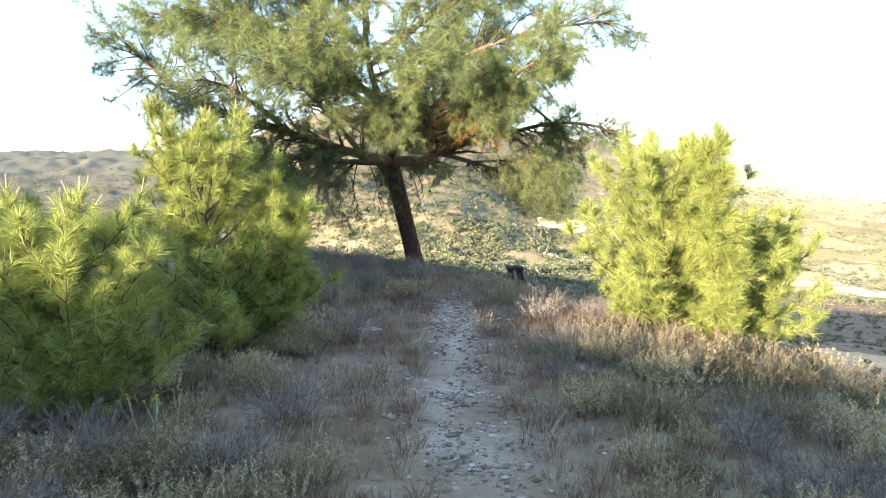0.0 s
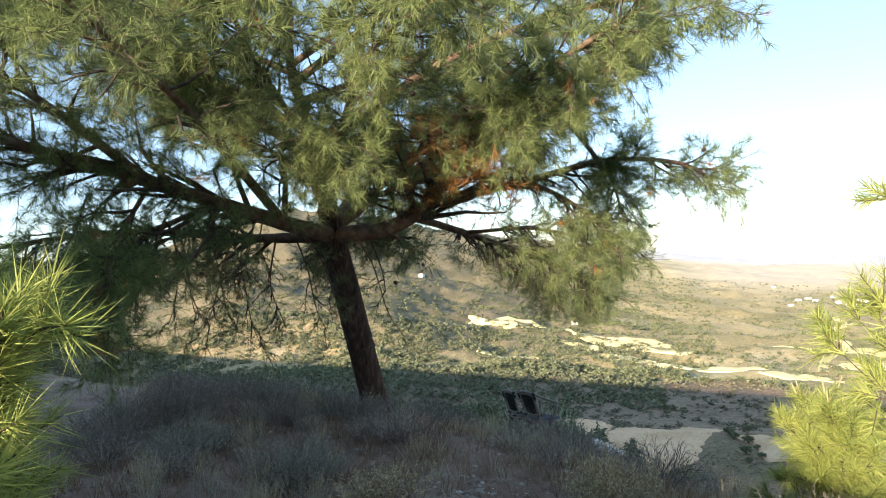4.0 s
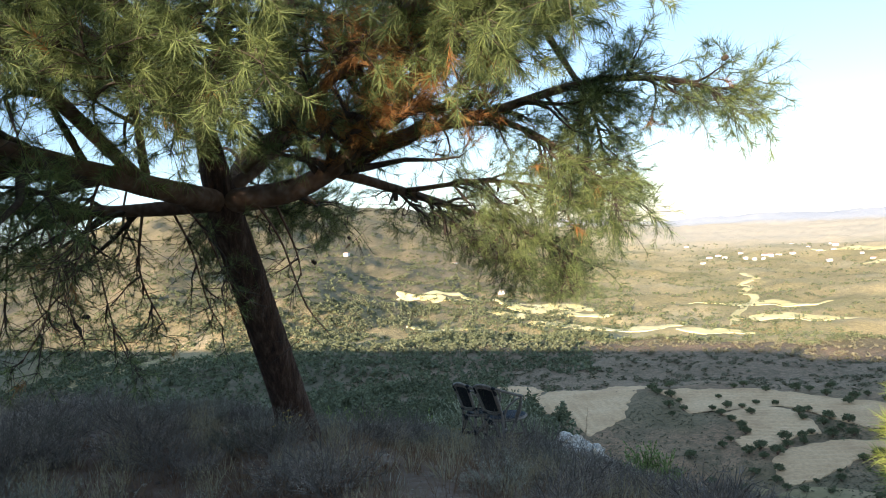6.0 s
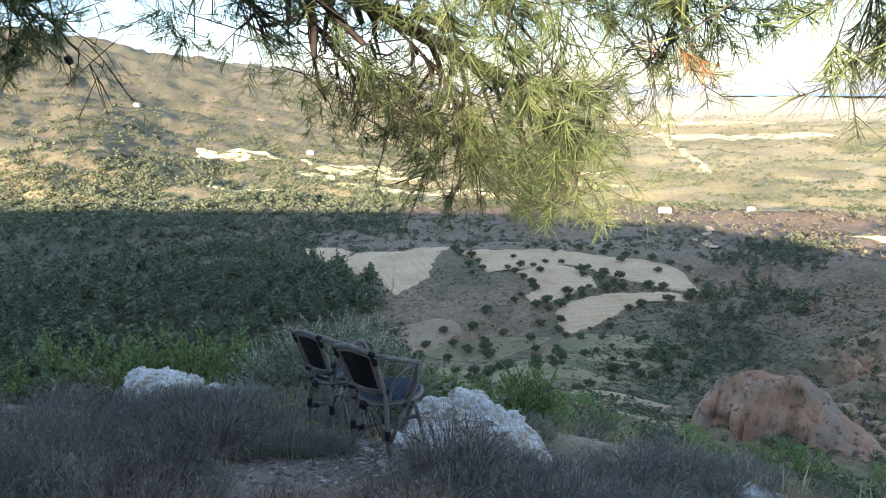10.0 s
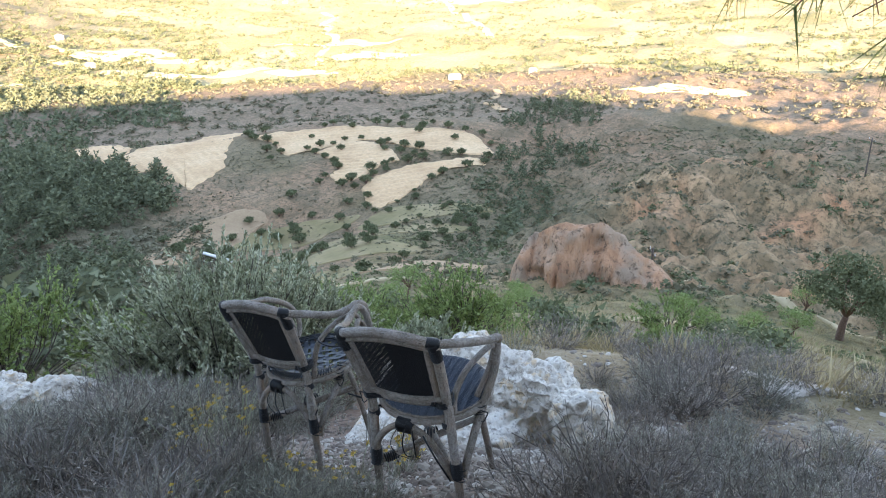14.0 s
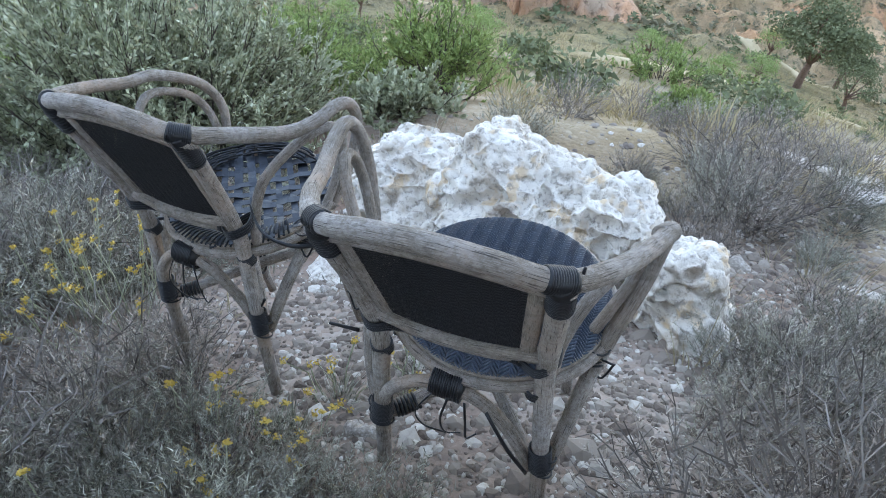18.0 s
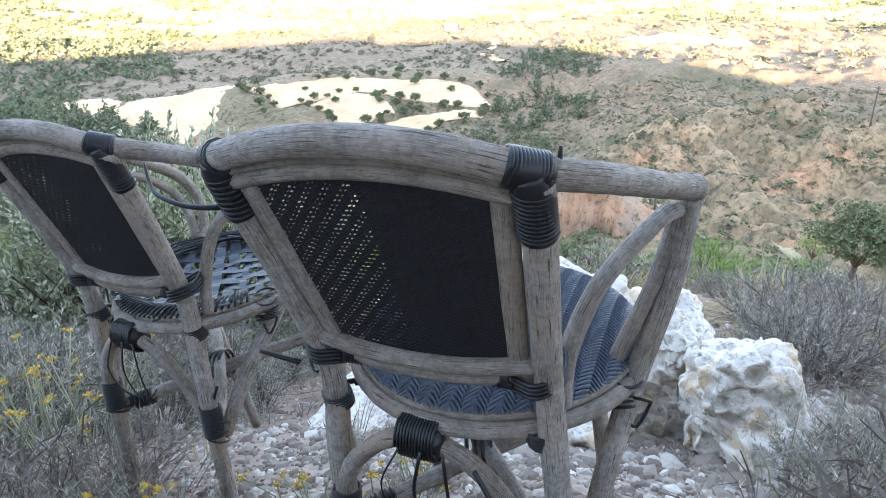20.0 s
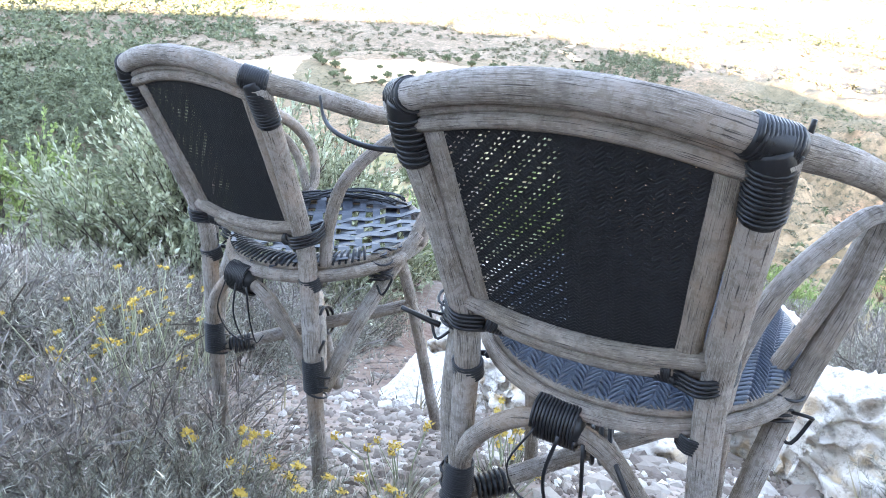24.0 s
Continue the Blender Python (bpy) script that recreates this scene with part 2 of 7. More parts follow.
M_RUST = leaf_mat("rusty dry grass", [(0.10, 0.056, 0.037), (0.18, 0.104, 0.066), (0.30, 0.20, 0.125)], 0.9, 0.15)
M_FLOWER = leaf_mat("yellow flower heads", [(0.44, 0.29, 0.05), (0.60, 0.42, 0.10)], 0.7, 0.2)
M_STALK = leaf_mat("pale flower stalks", [(0.27, 0.28, 0.17), (0.42, 0.42, 0.29)], 0.8, 0.2)
M_GREEN = leaf_mat("fresh green leaves", [(0.12, 0.165, 0.045), (0.195, 0.255, 0.08), (0.30, 0.36, 0.13)], 0.6, 0.3)
M_FOREST = leaf_mat("far pine wood", [(0.08, 0.09, 0.055), (0.125, 0.135, 0.076), (0.20, 0.205, 0.11)], 0.9, 0.1)
M_SCRUB = leaf_mat("far scrub", [(0.10, 0.092, 0.055), (0.155, 0.138, 0.082), (0.23, 0.20, 0.125)], 0.9, 0.1)
M_OLIVE = leaf_mat("far olive leaves", [(0.085, 0.095, 0.048), (0.125, 0.135, 0.066), (0.18, 0.19, 0.095)], 0.9, 0.1)
M_WOOD = wood_mat("weathered cane", [(0.048, 0.036, 0.027), (0.165, 0.132, 0.103), (0.40, 0.355, 0.305), (0.40, 0.375, 0.35)])
M_SPLIT = wood_mat("split cane", [(0.052, 0.04, 0.03), (0.168, 0.134, 0.102), (0.37, 0.315, 0.255), (0.34, 0.31, 0.28)])
M_WEAVE = plain_mat("black woven cord", [(0.008, 0.008, 0.009), (0.018, 0.018, 0.020)], 60.0, 0.5, bump=0.5, dist=0.001, spec=0.22)
M_LASH = plain_mat("black lashing strip", [(0.006, 0.006, 0.007), (0.014, 0.014, 0.016)], 40.0, 0.42, bump=0.3, dist=0.001, spec=0.35)
M_STRIP = plain_mat("dark seat strip", [(0.014, 0.017, 0.023), (0.034, 0.040, 0.052)], 50.0, 0.5, bump=0.3, dist=0.001, spec=0.3)
M_SEATCORD = plain_mat("blue-black seat cord", [(0.012, 0.020, 0.034), (0.034, 0.052, 0.080)], 50.0, 0.30, bump=0.3, dist=0.001, spec=0.55)
M_FALLOW = plain_mat("fallow earth", [(0.34, 0.22, 0.125), (0.43, 0.29, 0.165)], 0.2, 0.95)
M_PLASTER = plain_mat("white plaster", [(0.62, 0.60, 0.56), (0.78, 0.76, 0.72)], 0.5)
M_ROOF = plain_mat("roof tiles", [(0.40, 0.27, 0.19), (0.50, 0.36, 0.27)], 0.5)
M_POST = plain_mat("dark pole wood", [(0.10, 0.075, 0.06), (0.18, 0.14, 0.11)], 3.0)
M_TERR = plain_mat("terrace earth", [(0.40, 0.30, 0.165), (0.52, 0.41, 0.24)], 0.8)
M_WATER = Mat("lake water", 0.55)
M_WATER.b.inputs["Base Color"].default_value = (0.42, 0.50, 0.57, 1)


# ---- mesh helpers ----
def mesh_np(name, verts, faces, mats, smooth=False, uv=None, mat_index=None):
    """A mesh from arrays: verts (n, 3), faces (m, 3 or 4)."""
    verts, faces = np.asarray(verts, np.float32), np.asarray(faces, np.int32)
    me = bpy.data.meshes.new(name)
    k = faces.shape[1]
    me.vertices.add(len(verts)), me.loops.add(faces.size), me.polygons.add(len(faces))
    me.vertices.foreach_set("co", verts.ravel())
    me.loops.foreach_set("vertex_index", faces.ravel())
    me.polygons.foreach_set("loop_start", np.arange(0, faces.size, k, dtype=np.int32))
    me.polygons.foreach_set("use_smooth", np.full(len(faces), smooth))
    for m in mats if isinstance(mats, (list, tuple)) else [mats]:
        me.materials.append(m)
    if mat_index is not None:
        me.polygons.foreach_set("material_index", np.asarray(mat_index, np.int32))
    if uv is not None:
        me.uv_layers.new(name="UVMap").data.foreach_set("uv", np.asarray(uv, np.float32)[faces.ravel()].ravel())
    me.update(calc_edges=True)
    return me


def put(name, me, parent=None, label="", category="", group="", kind="", at=(0, 0, 0)):
    """An object on a mesh, as a thing, or as a part under its parent."""
    ob = new(name, me)
    ob.location = at
    if parent is not None:
        ob.parent = parent
    return tagged(ob, label, category, group, kind)


def thing(name, label, category, group="", at=(0, 0, 0)):
    ob = new(name)
    ob.empty_display_size = 0.1
    ob.location = at
    return tagged(ob, label, category, group)


def join(lists):
    """Joins (verts, faces[, uv]) blocks into one."""
    vs, fs, us, n = [], [], [], 0
    for b in lists:
        vs.append(b[0]), fs.append(np.asarray(b[1]) + n)
        if len(b) > 2:
            us.append(b[2])
        n += len(b[0])
    return (np.concatenate(vs), np.concatenate(fs)) + ((np.concatenate(us),) if us else ())


def smooth_line(pts, n):
    """n points along a Catmull-Rom curve through pts (rows of any width)."""
    p = np.asarray(pts, float)
    q = np.vstack([2 * p[0] - p[1], p, 2 * p[-1] - p[-2]])
    t = np.linspace(0, len(p) - 1 - 1e-9, n)
    i = t.astype(int)
    u = (t - i)[:, None]
    a, b, c, d = q[i], q[i + 1], q[i + 2], q[i + 3]
    return 0.5 * (2 * b + (c - a) * u + (2 * a - 5 * b + 4 * c - d) * u**2 + (3 * b - a - 3 * c + d) * u**3)


def tube(pts, radii, n=24, sides=10, rough=0.0, seed=0, flat=1.0, cap=True):
    """A tube along a smooth curve: verts, quads and uv (round, metres along). rough: bumps of the radius; flat: squash."""
    p = smooth_line(pts, n)
    rr = np.interp(np.linspace(0, 1, n), np.linspace(0, 1, len(radii)), radii)
    tan = np.gradient(p, axis=0)
    tan /= np.linalg.norm(tan, axis=1)[:, None] + 1e-12
    ref = np.array([0, 0, 1.0]) if abs(tan[0][2]) < 0.9 else np.array([0, 1.0, 0])
    side = np.empty_like(p)
    s = np.cross(tan[0], ref)
    for i in range(n):
        s = s - tan[i] * (s @ tan[i])
        s /= np.linalg.norm(s) + 1e-12
        side[i] = s
    up = np.cross(side, tan)
    ang = np.linspace(0, 2 * np.pi, sides, endpoint=False)
    g = np.random.default_rng(seed)
    jit = 1 + rough * (np.interp(np.linspace(0, 1, n), np.linspace(0, 1, 7), g.normal(0, 1, 7))[:, None] + 0.5 * g.normal(0, 1, (n, sides)))
    v = p[:, None] + rr[:, None, None] * jit[..., None] * (np.cos(ang)[None, :, None] * side[:, None] + flat * np.sin(ang)[None, :, None] * up[:, None])
    along = np.concatenate([[0], np.cumsum(np.linalg.norm(np.diff(p, axis=0), axis=1))])
    uv = np.stack([np.broadcast_to(np.abs(ang / np.pi - 1) * 0.12, (n, sides)), np.broadcast_to(along[:, None] + seed * 0.37, (n, sides))], -1).reshape(-1, 2)
    i, j = np.meshgrid(np.arange(n - 1), np.arange(sides), indexing="ij")
    k = (j + 1) % sides
    f = np.stack([i * sides + j, i * sides + k, (i + 1) * sides + k, (i + 1) * sides + j], -1).reshape(-1, 4)
    v = v.reshape(-1, 3)
    if cap:
        m = len(v)
        v = np.vstack([v, p[0] - tan[0] * rr[0] * 0.25, p[-1] + tan[-1] * rr[-1] * 0.25])
        uv = np.vstack([uv, uv[0], uv[m - 1]])
        a = np.arange(0, sides, 2)
        e0 = np.stack([np.full(len(a), m), (a + 2) % sides, (a + 1) % sides, a], -1)
        b = (n - 1) * sides
        e1 = np.stack([np.full(len(a), m + 1), b + a, b + (a + 1) % sides, b + (a + 2) % sides], -1)
        f = np.vstack([f, e0, e1])
    return v, f, uv


def tube_mesh(name, pts, radii, mat, n=24, sides=10, **kw):
    v, f, uv = tube(pts, radii, n, sides, **kw)
    return mesh_np(name, v, f, mat, True, uv)


def spread(tv, tf, pos, yaw, scale, tilt=None):
    """Copies of a small template (verts, faces) at many places, as one block."""
    n, m = len(pos), len(tv)
    c, s = np.cos(yaw), np.sin(yaw)
    sc = np.asarray(scale).reshape(n, -1)
    sc = np.broadcast_to(sc, (n, 3))
    t = tv[None] * sc[:, None]
    x = t[..., 0] * c[:, None] - t[..., 1] * s[:, None]
    y = t[..., 0] * s[:, None] + t[..., 1] * c[:, None]
    v = np.stack([x, y, t[..., 2]], -1)
    if tilt is not None:
        v[..., :2] += v[..., 2:] * tilt[:, None]
    v = v + pos[:, None]
    f = tf[None] + (np.arange(n) * m)[:, None, None]
    return v.reshape(-1, 3), f.reshape(-1, tf.shape[1])


def leaf_cloud(g, n, centre, radii, size, long=1.0, shell=0.5):
    """n leaf triangles in an uneven ellipsoid shell."""
    d = g.normal(0, 1, (n, 3))
    d /= np.linalg.norm(d, axis=1)[:, None]
    r = shell + (1 - shell) * g.random(n) ** 0.5
    lump = 0.8 + 0.28 * np.sin(d[:, 0] * 3.1 + d[:, 2] * 2.3 + g.random() * 6) + 0.18 * np.sin(d[:, 1] * 5.3 + d[:, 0] * 4.1 + g.random() * 6)
    p = centre + d * np.asarray(radii) * (r * lump)[:, None]
    a = g.normal(0, 1, (n, 3))
    a /= np.linalg.norm(a, axis=1)[:, None]
    b = np.cross(a, g.normal(0, 1, (n, 3)))
    b /= np.linalg.norm(b, axis=1)[:, None]
    s = size * (0.6 + 0.8 * g.random(n))[:, None]
    v = np.stack([p - b * s * 0.5, p + b * s * 0.5, p + a * s * long], 1).reshape(-1, 3)
    return v, np.arange(3 * n).reshape(-1, 3)


def blades(g, n, spreadr, height, width, lean=0.5, base=0.0):
    """n thin upright blades from a patch of ground, two triangles each so that they bend."""
    a, q = g.random(n) * 2 * np.pi, np.sqrt(g.random(n)) * spreadr
    root = np.stack([np.cos(a) * q, np.sin(a) * q, np.full(n, base)], -1)
    h = height * (0.55 + 0.55 * g.random(n))
    out = np.stack([np.cos(a), np.sin(a)], -1) * (q / max(spreadr, 1e-6))[:, None] * lean + g.normal(0, 0.18, (n, 2))
    tip = root + np.concatenate([out * h[:, None], h[:, None]], 1)
    mid = root * 0.45 + tip * 0.55 + np.concatenate([-out * h[:, None] * 0.12, np.zeros((n, 1))], 1)
    w = np.stack([-np.sin(a + 1), np.cos(a + 1), np.zeros(n)], -1) * width * (0.6 + 0.8 * g.random(n))[:, None]
    v = np.stack([root - w, root + w, mid + w * 0.8, mid - w * 0.8, tip], 1)
    f = np.array([[0, 1, 2], [0, 2, 3], [3, 2, 4]])
    return v.reshape(-1, 3), (f[None] + (np.arange(n) * 5)[:, None, None]).reshape(-1, 3)


def stone_template(g, sub=2, rough=0.25, flat=0.65):
    bm = bmesh.new()
    bmesh.ops.create_icosphere(bm, subdivisions=sub, radius=0.5)
    o = Vector(g.random(3) * 50)
    for v in bm.verts:
        d = v.co.normalized()
        v.co = d * (0.5 + rough * noise.noise(d * 1.6 + o) + rough * 0.4 * noise.noise(d * 4.0 + o))
        v.co.z *= flat
    bm.verts.index_update()
    tv, tf = np.array([v.co for v in bm.verts]), np.array([[v.index for v in f.verts] for f in bm.faces])
    bm.free()
    return tv, tf


# ---- ground ----
def fbm(x, y, size, octaves=4, seed=0.0, gain=0.5):
    """Smooth sums of turned sines, about -1 to 1."""
    out, amp, tot = 0, 1.0, 0
    for o in range(octaves):
        a = 0.7 + 1.9 * o + seed
        k = 2 * np.pi / (size / 1.93**o)
        u, w = x * np.cos(a) + y * np.sin(a), -x * np.sin(a) + y * np.cos(a)
        wx = 1.3 * np.sin(k * 0.61 * w + 1.7 * o + seed)
        wy = 1.3 * np.sin(k * 0.53 * u + 2.9 * o + seed * 1.3)
        out = out + amp * 0.5 * (np.sin(k * u + wx) + np.sin(k * 0.83 * w + wy))
        tot += amp
        amp *= gain
    return out / tot


def step(a, b, x):
    t = np.clip((x - a) / (b - a), 0, 1)
    return t * t * (3 - 2 * t)


HILL = (1.0, 13.0)
FALL_R = [5, 13, 30, 60, 110, 180, 245, 350, 400, 430, 560, 750, 1500, 3000, 3900, 4400, 5200]
FALL_Z = [-2.0, -6.6, -16.5, -31, -51, -75, -88, -86, -94, -97, -104, -131, -138, -122, -112, -72, -90]
SX, SY = math.sin(radians(SUN_AZ)), math.cos(radians(SUN_AZ))


def bumpy(x, y, p, q, width, height):
    """A ridge along the line p to q."""
    p, q = np.array(p), np.array(q)
    d = q - p
    t = np.clip(((x - p[0]) * d[0] + (y - p[1]) * d[1]) / (d @ d), 0, 1)
    e = np.hypot(x - p[0] - t * d[0], y - p[1] - t * d[1])
    return height * np.exp(-((e / width) ** 2))


def polar(az, r):
    return (HILL[0] + r * math.sin(radians(az)), HILL[1] + r * math.cos(radians(az)))


def hgt(x, y):
    """Height of the ground."""
    x, y = np.asarray(x, float), np.asarray(y, float)
    dx, dy = x - HILL[0], y - HILL[1]
    r = np.hypot(dx, dy) + 1e-6
    az = np.degrees(np.arctan2(dx, dy))
    # the hilltop
    s1, s2 = (x - 3.0) * 0.94 + (y - 5.0) * 0.34, (x - 0.1) * 0.7 + (y - 13.0) * 0.7
    s = np.log(np.exp(np.clip(s1 * 2, -60, 60)) + np.exp(np.clip(s2 * 2, -60, 60))) / 2
    top = 0.45 - 0.0017 * np.clip(y, -5, 16) ** 2 - 0.46 * 0.5 * (s + np.sqrt(s * s + 0.4)) + 0.05 * fbm(x, y, 3.1, 3) + 0.02 * fbm(x, y, 0.7, 2)
    top = top + bumpy(x, y, (2.5, 14.0), (1.5, 16.3), 1.15, 0.21)
    # the slopes and the valley
    far = np.interp(np.log(r), np.log(FALL_R), FALL_Z)
    far = far + np.clip(r * 0.012, 0, 7) * step(12, 60, r) * fbm(x, y, np.pi * 37, 4, 1.0) * (1 - 0.75 * bumpy(x, y, polar(26, 300), polar(50, 290), 70, 1.0))
    far = far + 5.0 * step(40, 90, r) * step(700, 300, r) * (0.6 - np.abs(fbm(x, y, 30.0, 4, 2.0))) * step(45, 60, az)
    far = far + bumpy(x, y, polar(58, 118), polar(67, 140), 15, 5.5) + bumpy(x, y, polar(66, 140), polar(74, 150), 21, 9.9) + bumpy(x, y, polar(75, 152), polar(90, 165), 25, 8.6) + bumpy(x, y, polar(97, 170), polar(120, 190), 40, 18)
    far = far - bumpy(x, y, polar(52, 150), polar(56, 330), 30, 9) - bumpy(x, y, polar(20, 120), polar(33, 215), 30, 10)
    far = far + bumpy(x, y, polar(40, 68), polar(44, 84), 11, 3.5) + bumpy(x, y, polar(20, 150), polar(38, 175), 25, 4)
    wide = np.where(az > -4, np.exp(-(((az + 4) / 25) ** 2)), 0.42 + 0.58 * np.exp(-(((az + 4) / 9) ** 2)))
    far = far + 285 * np.clip((r - 380) / 2150, 0, 1.15) ** 1.15 * wide * (1 + 0.10 * fbm(x, y, 900, 4, 3.0) + 0.13 * (0.5 - np.abs(fbm(x, y, 420, 4, 19.0))))
    far = far + 24 * step(650, 1300, r) * wide * (0.32 - np.abs(fbm(x, y, 330, 4, 41.0))) + 16 * step(600, 1000, r) * (0.32 - np.abs(fbm(x, y, 150, 3, 42.0))) * wide
    far = far + 9 * step(700, 1500, r) * fbm(x, y, 520, 4, 4.0) + 32 * step(3300, 4400, r) * fbm(x, y, 1500, 4, 5.0)
    far = far + bumpy(x, y, polar(2, 830), polar(4.5, 1250), 85, 24) + bumpy(x, y, polar(-9, 900), polar(-7, 1300), 85, 26)
    rug = step(48, 58, az) * step(52, 70, r) * step(330, 200, r)
    far = far + rug * (4.2 * (0.28 - np.abs(fbm(x, y, 24.0, 4, 31.0))) + 2.2 * (0.3 - np.abs(fbm(x, y, 8.5, 4, 32.0))))
    w = step(3.5, 9.0, np.maximum(s, 0) + 0.0)
    z = top * (1 - w) + far * w
    # the higher ground behind, unseen, its crest shaped to shade hilltop and valley
    back, v = x * SX + y * SY, y * SX - x * SY
    shade = np.interp(v, [-160, -40, -16, -12.5, -9.6, -8.9, -8.2, -7.6, -6.9, -6.3, -5, -4.2, -2.4, 20, 60, 100, 150, 300], [6, 5, 4.5, 3.0, 2.0, 1.8, 1.6, 1.5, 1.3, 0.1, -0.6, -0.8, -0.75, -1, -3, -9, -22, -90])
    k = step(4, 36, back) * step(140, 70, back)
    return z * (1 - k) + (9.1 + shade) * k


def build_ground():
    rings = np.concatenate([np.arange(0, 3, 0.12), 3.0 * 1.024 ** np.arange(0, 123), 55.5 * 1.0105 ** np.arange(0, 172), 335.0 * 1.024 ** np.arange(0, 116)])
    angs = np.radians(np.concatenate([np.arange(-45, 105, 0.28), np.arange(105, 315, 2.0)]))
    R, A = np.meshgrid(rings, angs, indexing="ij")
    X, Y = HILL[0] + R * np.sin(A), HILL[1] + R * np.cos(A)
    Z = hgt(X, Y)
    nr, na = R.shape
    v = np.stack([X, Y, Z], -1).reshape(-1, 3)
    i, j = np.meshgrid(np.arange(nr - 1), np.arange(na), indexing="ij")
    k = (j + 1) % na
    f = np.stack([i * na + j, i * na + k, (i + 1) * na + k, (i + 1) * na + j], -1).reshape(-1, 4)
    me = mesh_np("ground", v, f, M_GROUND, True)
    x, y, z = v.T
    r = np.hypot(x - HILL[0], y - HILL[1])
    az = np.degrees(np.arctan2(x - HILL[0], y - HILL[1]))

    def lay(col, c, wgt):
        return col * (1 - wgt[:, None]) + np.array(c) * wgt[:, None]

    col = np.tile([0.19, 0.115, 0.08], (len(v), 1))
    path = np.exp(-(((x + 0.06 - 0.033 * y - 0.05 * np.sin(y * 0.9)) / (0.17 + 0.05 * np.sin(y * 2.1))) ** 2)) * step(9.3, 7.6, y)
    path = np.clip(1.5 * path + 0.7 * fbm(x, y, 0.7, 4, 3.0) - 0.25, 0, 1) * step(9.3, 7.6, y) * step(0.62, 0.42, np.abs(x + 0.06 - 0.033 * y - 0.05 * np.sin(y * 0.9)))
    col = lay(col, (0.60, 0.505, 0.41), path)
    bare = np.exp(-((np.hypot(x - 2.3, (y - 14.3) * 0.8) / 1.0) ** 2))
    col = lay(col, (0.27, 0.205, 0.165), bare)
    n1, n2 = fbm(x, y, 26, 4, 6.0), fbm(x, y, 140, 4, 7.0)
    slope = np.maximum(step(6, 14, r), step(3.2, 5.5, r) * step(40, 55, az))
    col = lay(col, (0.33, 0.245, 0.125), slope)
    col = lay(col, (0.15, 0.155, 0.06), slope * step(-0.2, 0.4, n1) * 0.65)
    mid = step(50, 90, r)
    col = lay(col, (0.37, 0.222, 0.128), mid)
    col = lay(col, (0.185, 0.15, 0.075), mid * step(-0.2, 0.4, n2) * 0.75)
    col = lay(col, (0.13, 0.105, 0.06), mid * step(0.1, 0.6, fbm(x, y, 34, 4, 51.0)) * 0.6)
    col = lay(col, (0.56, 0.345, 0.185), mid * step(52, 60, az) * step(280, 180, r) * (0.6 + 0.4 * fbm(x, y, 40, 3)))
    col = lay(col, (0.20, 0.155, 0.085), step(70, 100, r) * step(44, 48, az) * step(64, 57, az + 4 * n1) * step(330, 250, r) * 0.75)
    col = lay(col, (0.19, 0.175, 0.07), step(90, 120, r) * step(210, 185, r) * step(26, 31, az) * step(48, 43, az) * step(-0.35, 0.15, fbm(x, y, 42, 3, 61.0)) * 0.85)
    col = lay(col, (0.64, 0.30, 0.15), step(60, 80, r) * step(56, 64, az) * step(200, 150, r) * step(0.1, 0.6, fbm(x, y, 22, 3, 20.0)) * 0.8)
    col = lay(col, (0.12, 0.105, 0.065), step(110, 150, r) * step(27, 20, az) * step(900, 500, r))
    col = lay(col, (0.17, 0.12, 0.075), step(20, 50, r) * step(22, 10, az) * step(420, 250, r) * 0.8)
    col = lay(col, (0.36, 0.24, 0.155), step(40, 70, r) * step(24, 16, az) * step(260, 190, r) * step(0.05, 0.5, fbm(x, y, 60, 4, 52.0)))
    col = lay(col, (0.33, 0.22, 0.145), step(330, 390, r) * step(600, 520, r) * step(2, 14, az) * 0.8)
    plain = step(560, 720, r)
    col = lay(col, (0.60, 0.45, 0.21), plain)
    col = lay(col, (0.24, 0.235, 0.09), plain * step(0.0, 0.5, fbm(x, y, 330, 4, 8.0)) * 0.8)
    col = lay(col, (0.72, 0.58, 0.34), plain * step(0.25, 0.6, fbm(x, y, 260, 4, 9.0)))
    # far plain and horizon hills paled and greyed in colour, standing for haze
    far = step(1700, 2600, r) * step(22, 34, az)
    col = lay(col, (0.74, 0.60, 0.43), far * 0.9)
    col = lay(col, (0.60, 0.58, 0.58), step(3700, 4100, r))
    hill = step(650, 1000, r) * step(30, 14, az)
    col = lay(col, (0.30, 0.235, 0.135), hill * 0.9)
    col = lay(col, (0.16, 0.15, 0.078), hill * step(-0.1, 0.5, fbm(x, y, 210, 4, 10.0)) * 0.7)
    # left part of the hill darker: scrub colour and painted-in shadow
    col = lay(col, (0.17, 0.15, 0.088), hill * step(18, 7, az) * 0.75)
    col = lay(col, (0.13, 0.13, 0.10), step(500, 900, r) * step(-15, -22, az) * 0.8)
    at = me.color_attributes.new("zone", "FLOAT_COLOR", "POINT")
    at.data.foreach_set("color", np.concatenate([np.clip(col, 0, 1), np.ones((len(v), 1))], 1).astype(np.float32).ravel())
    near = step(22, 9, r) * 1.0
    at = me.color_attributes.new("near", "FLOAT_COLOR", "POINT")
    at.data.foreach_set("color", np.concatenate([np.repeat(near[:, None], 3, 1), np.ones((len(v), 1))], 1).astype(np.float32).ravel())
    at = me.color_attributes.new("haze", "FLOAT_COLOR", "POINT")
    # share of the painted haze, rising with distance
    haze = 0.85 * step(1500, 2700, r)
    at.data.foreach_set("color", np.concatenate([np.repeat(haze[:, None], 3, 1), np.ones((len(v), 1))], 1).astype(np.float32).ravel())
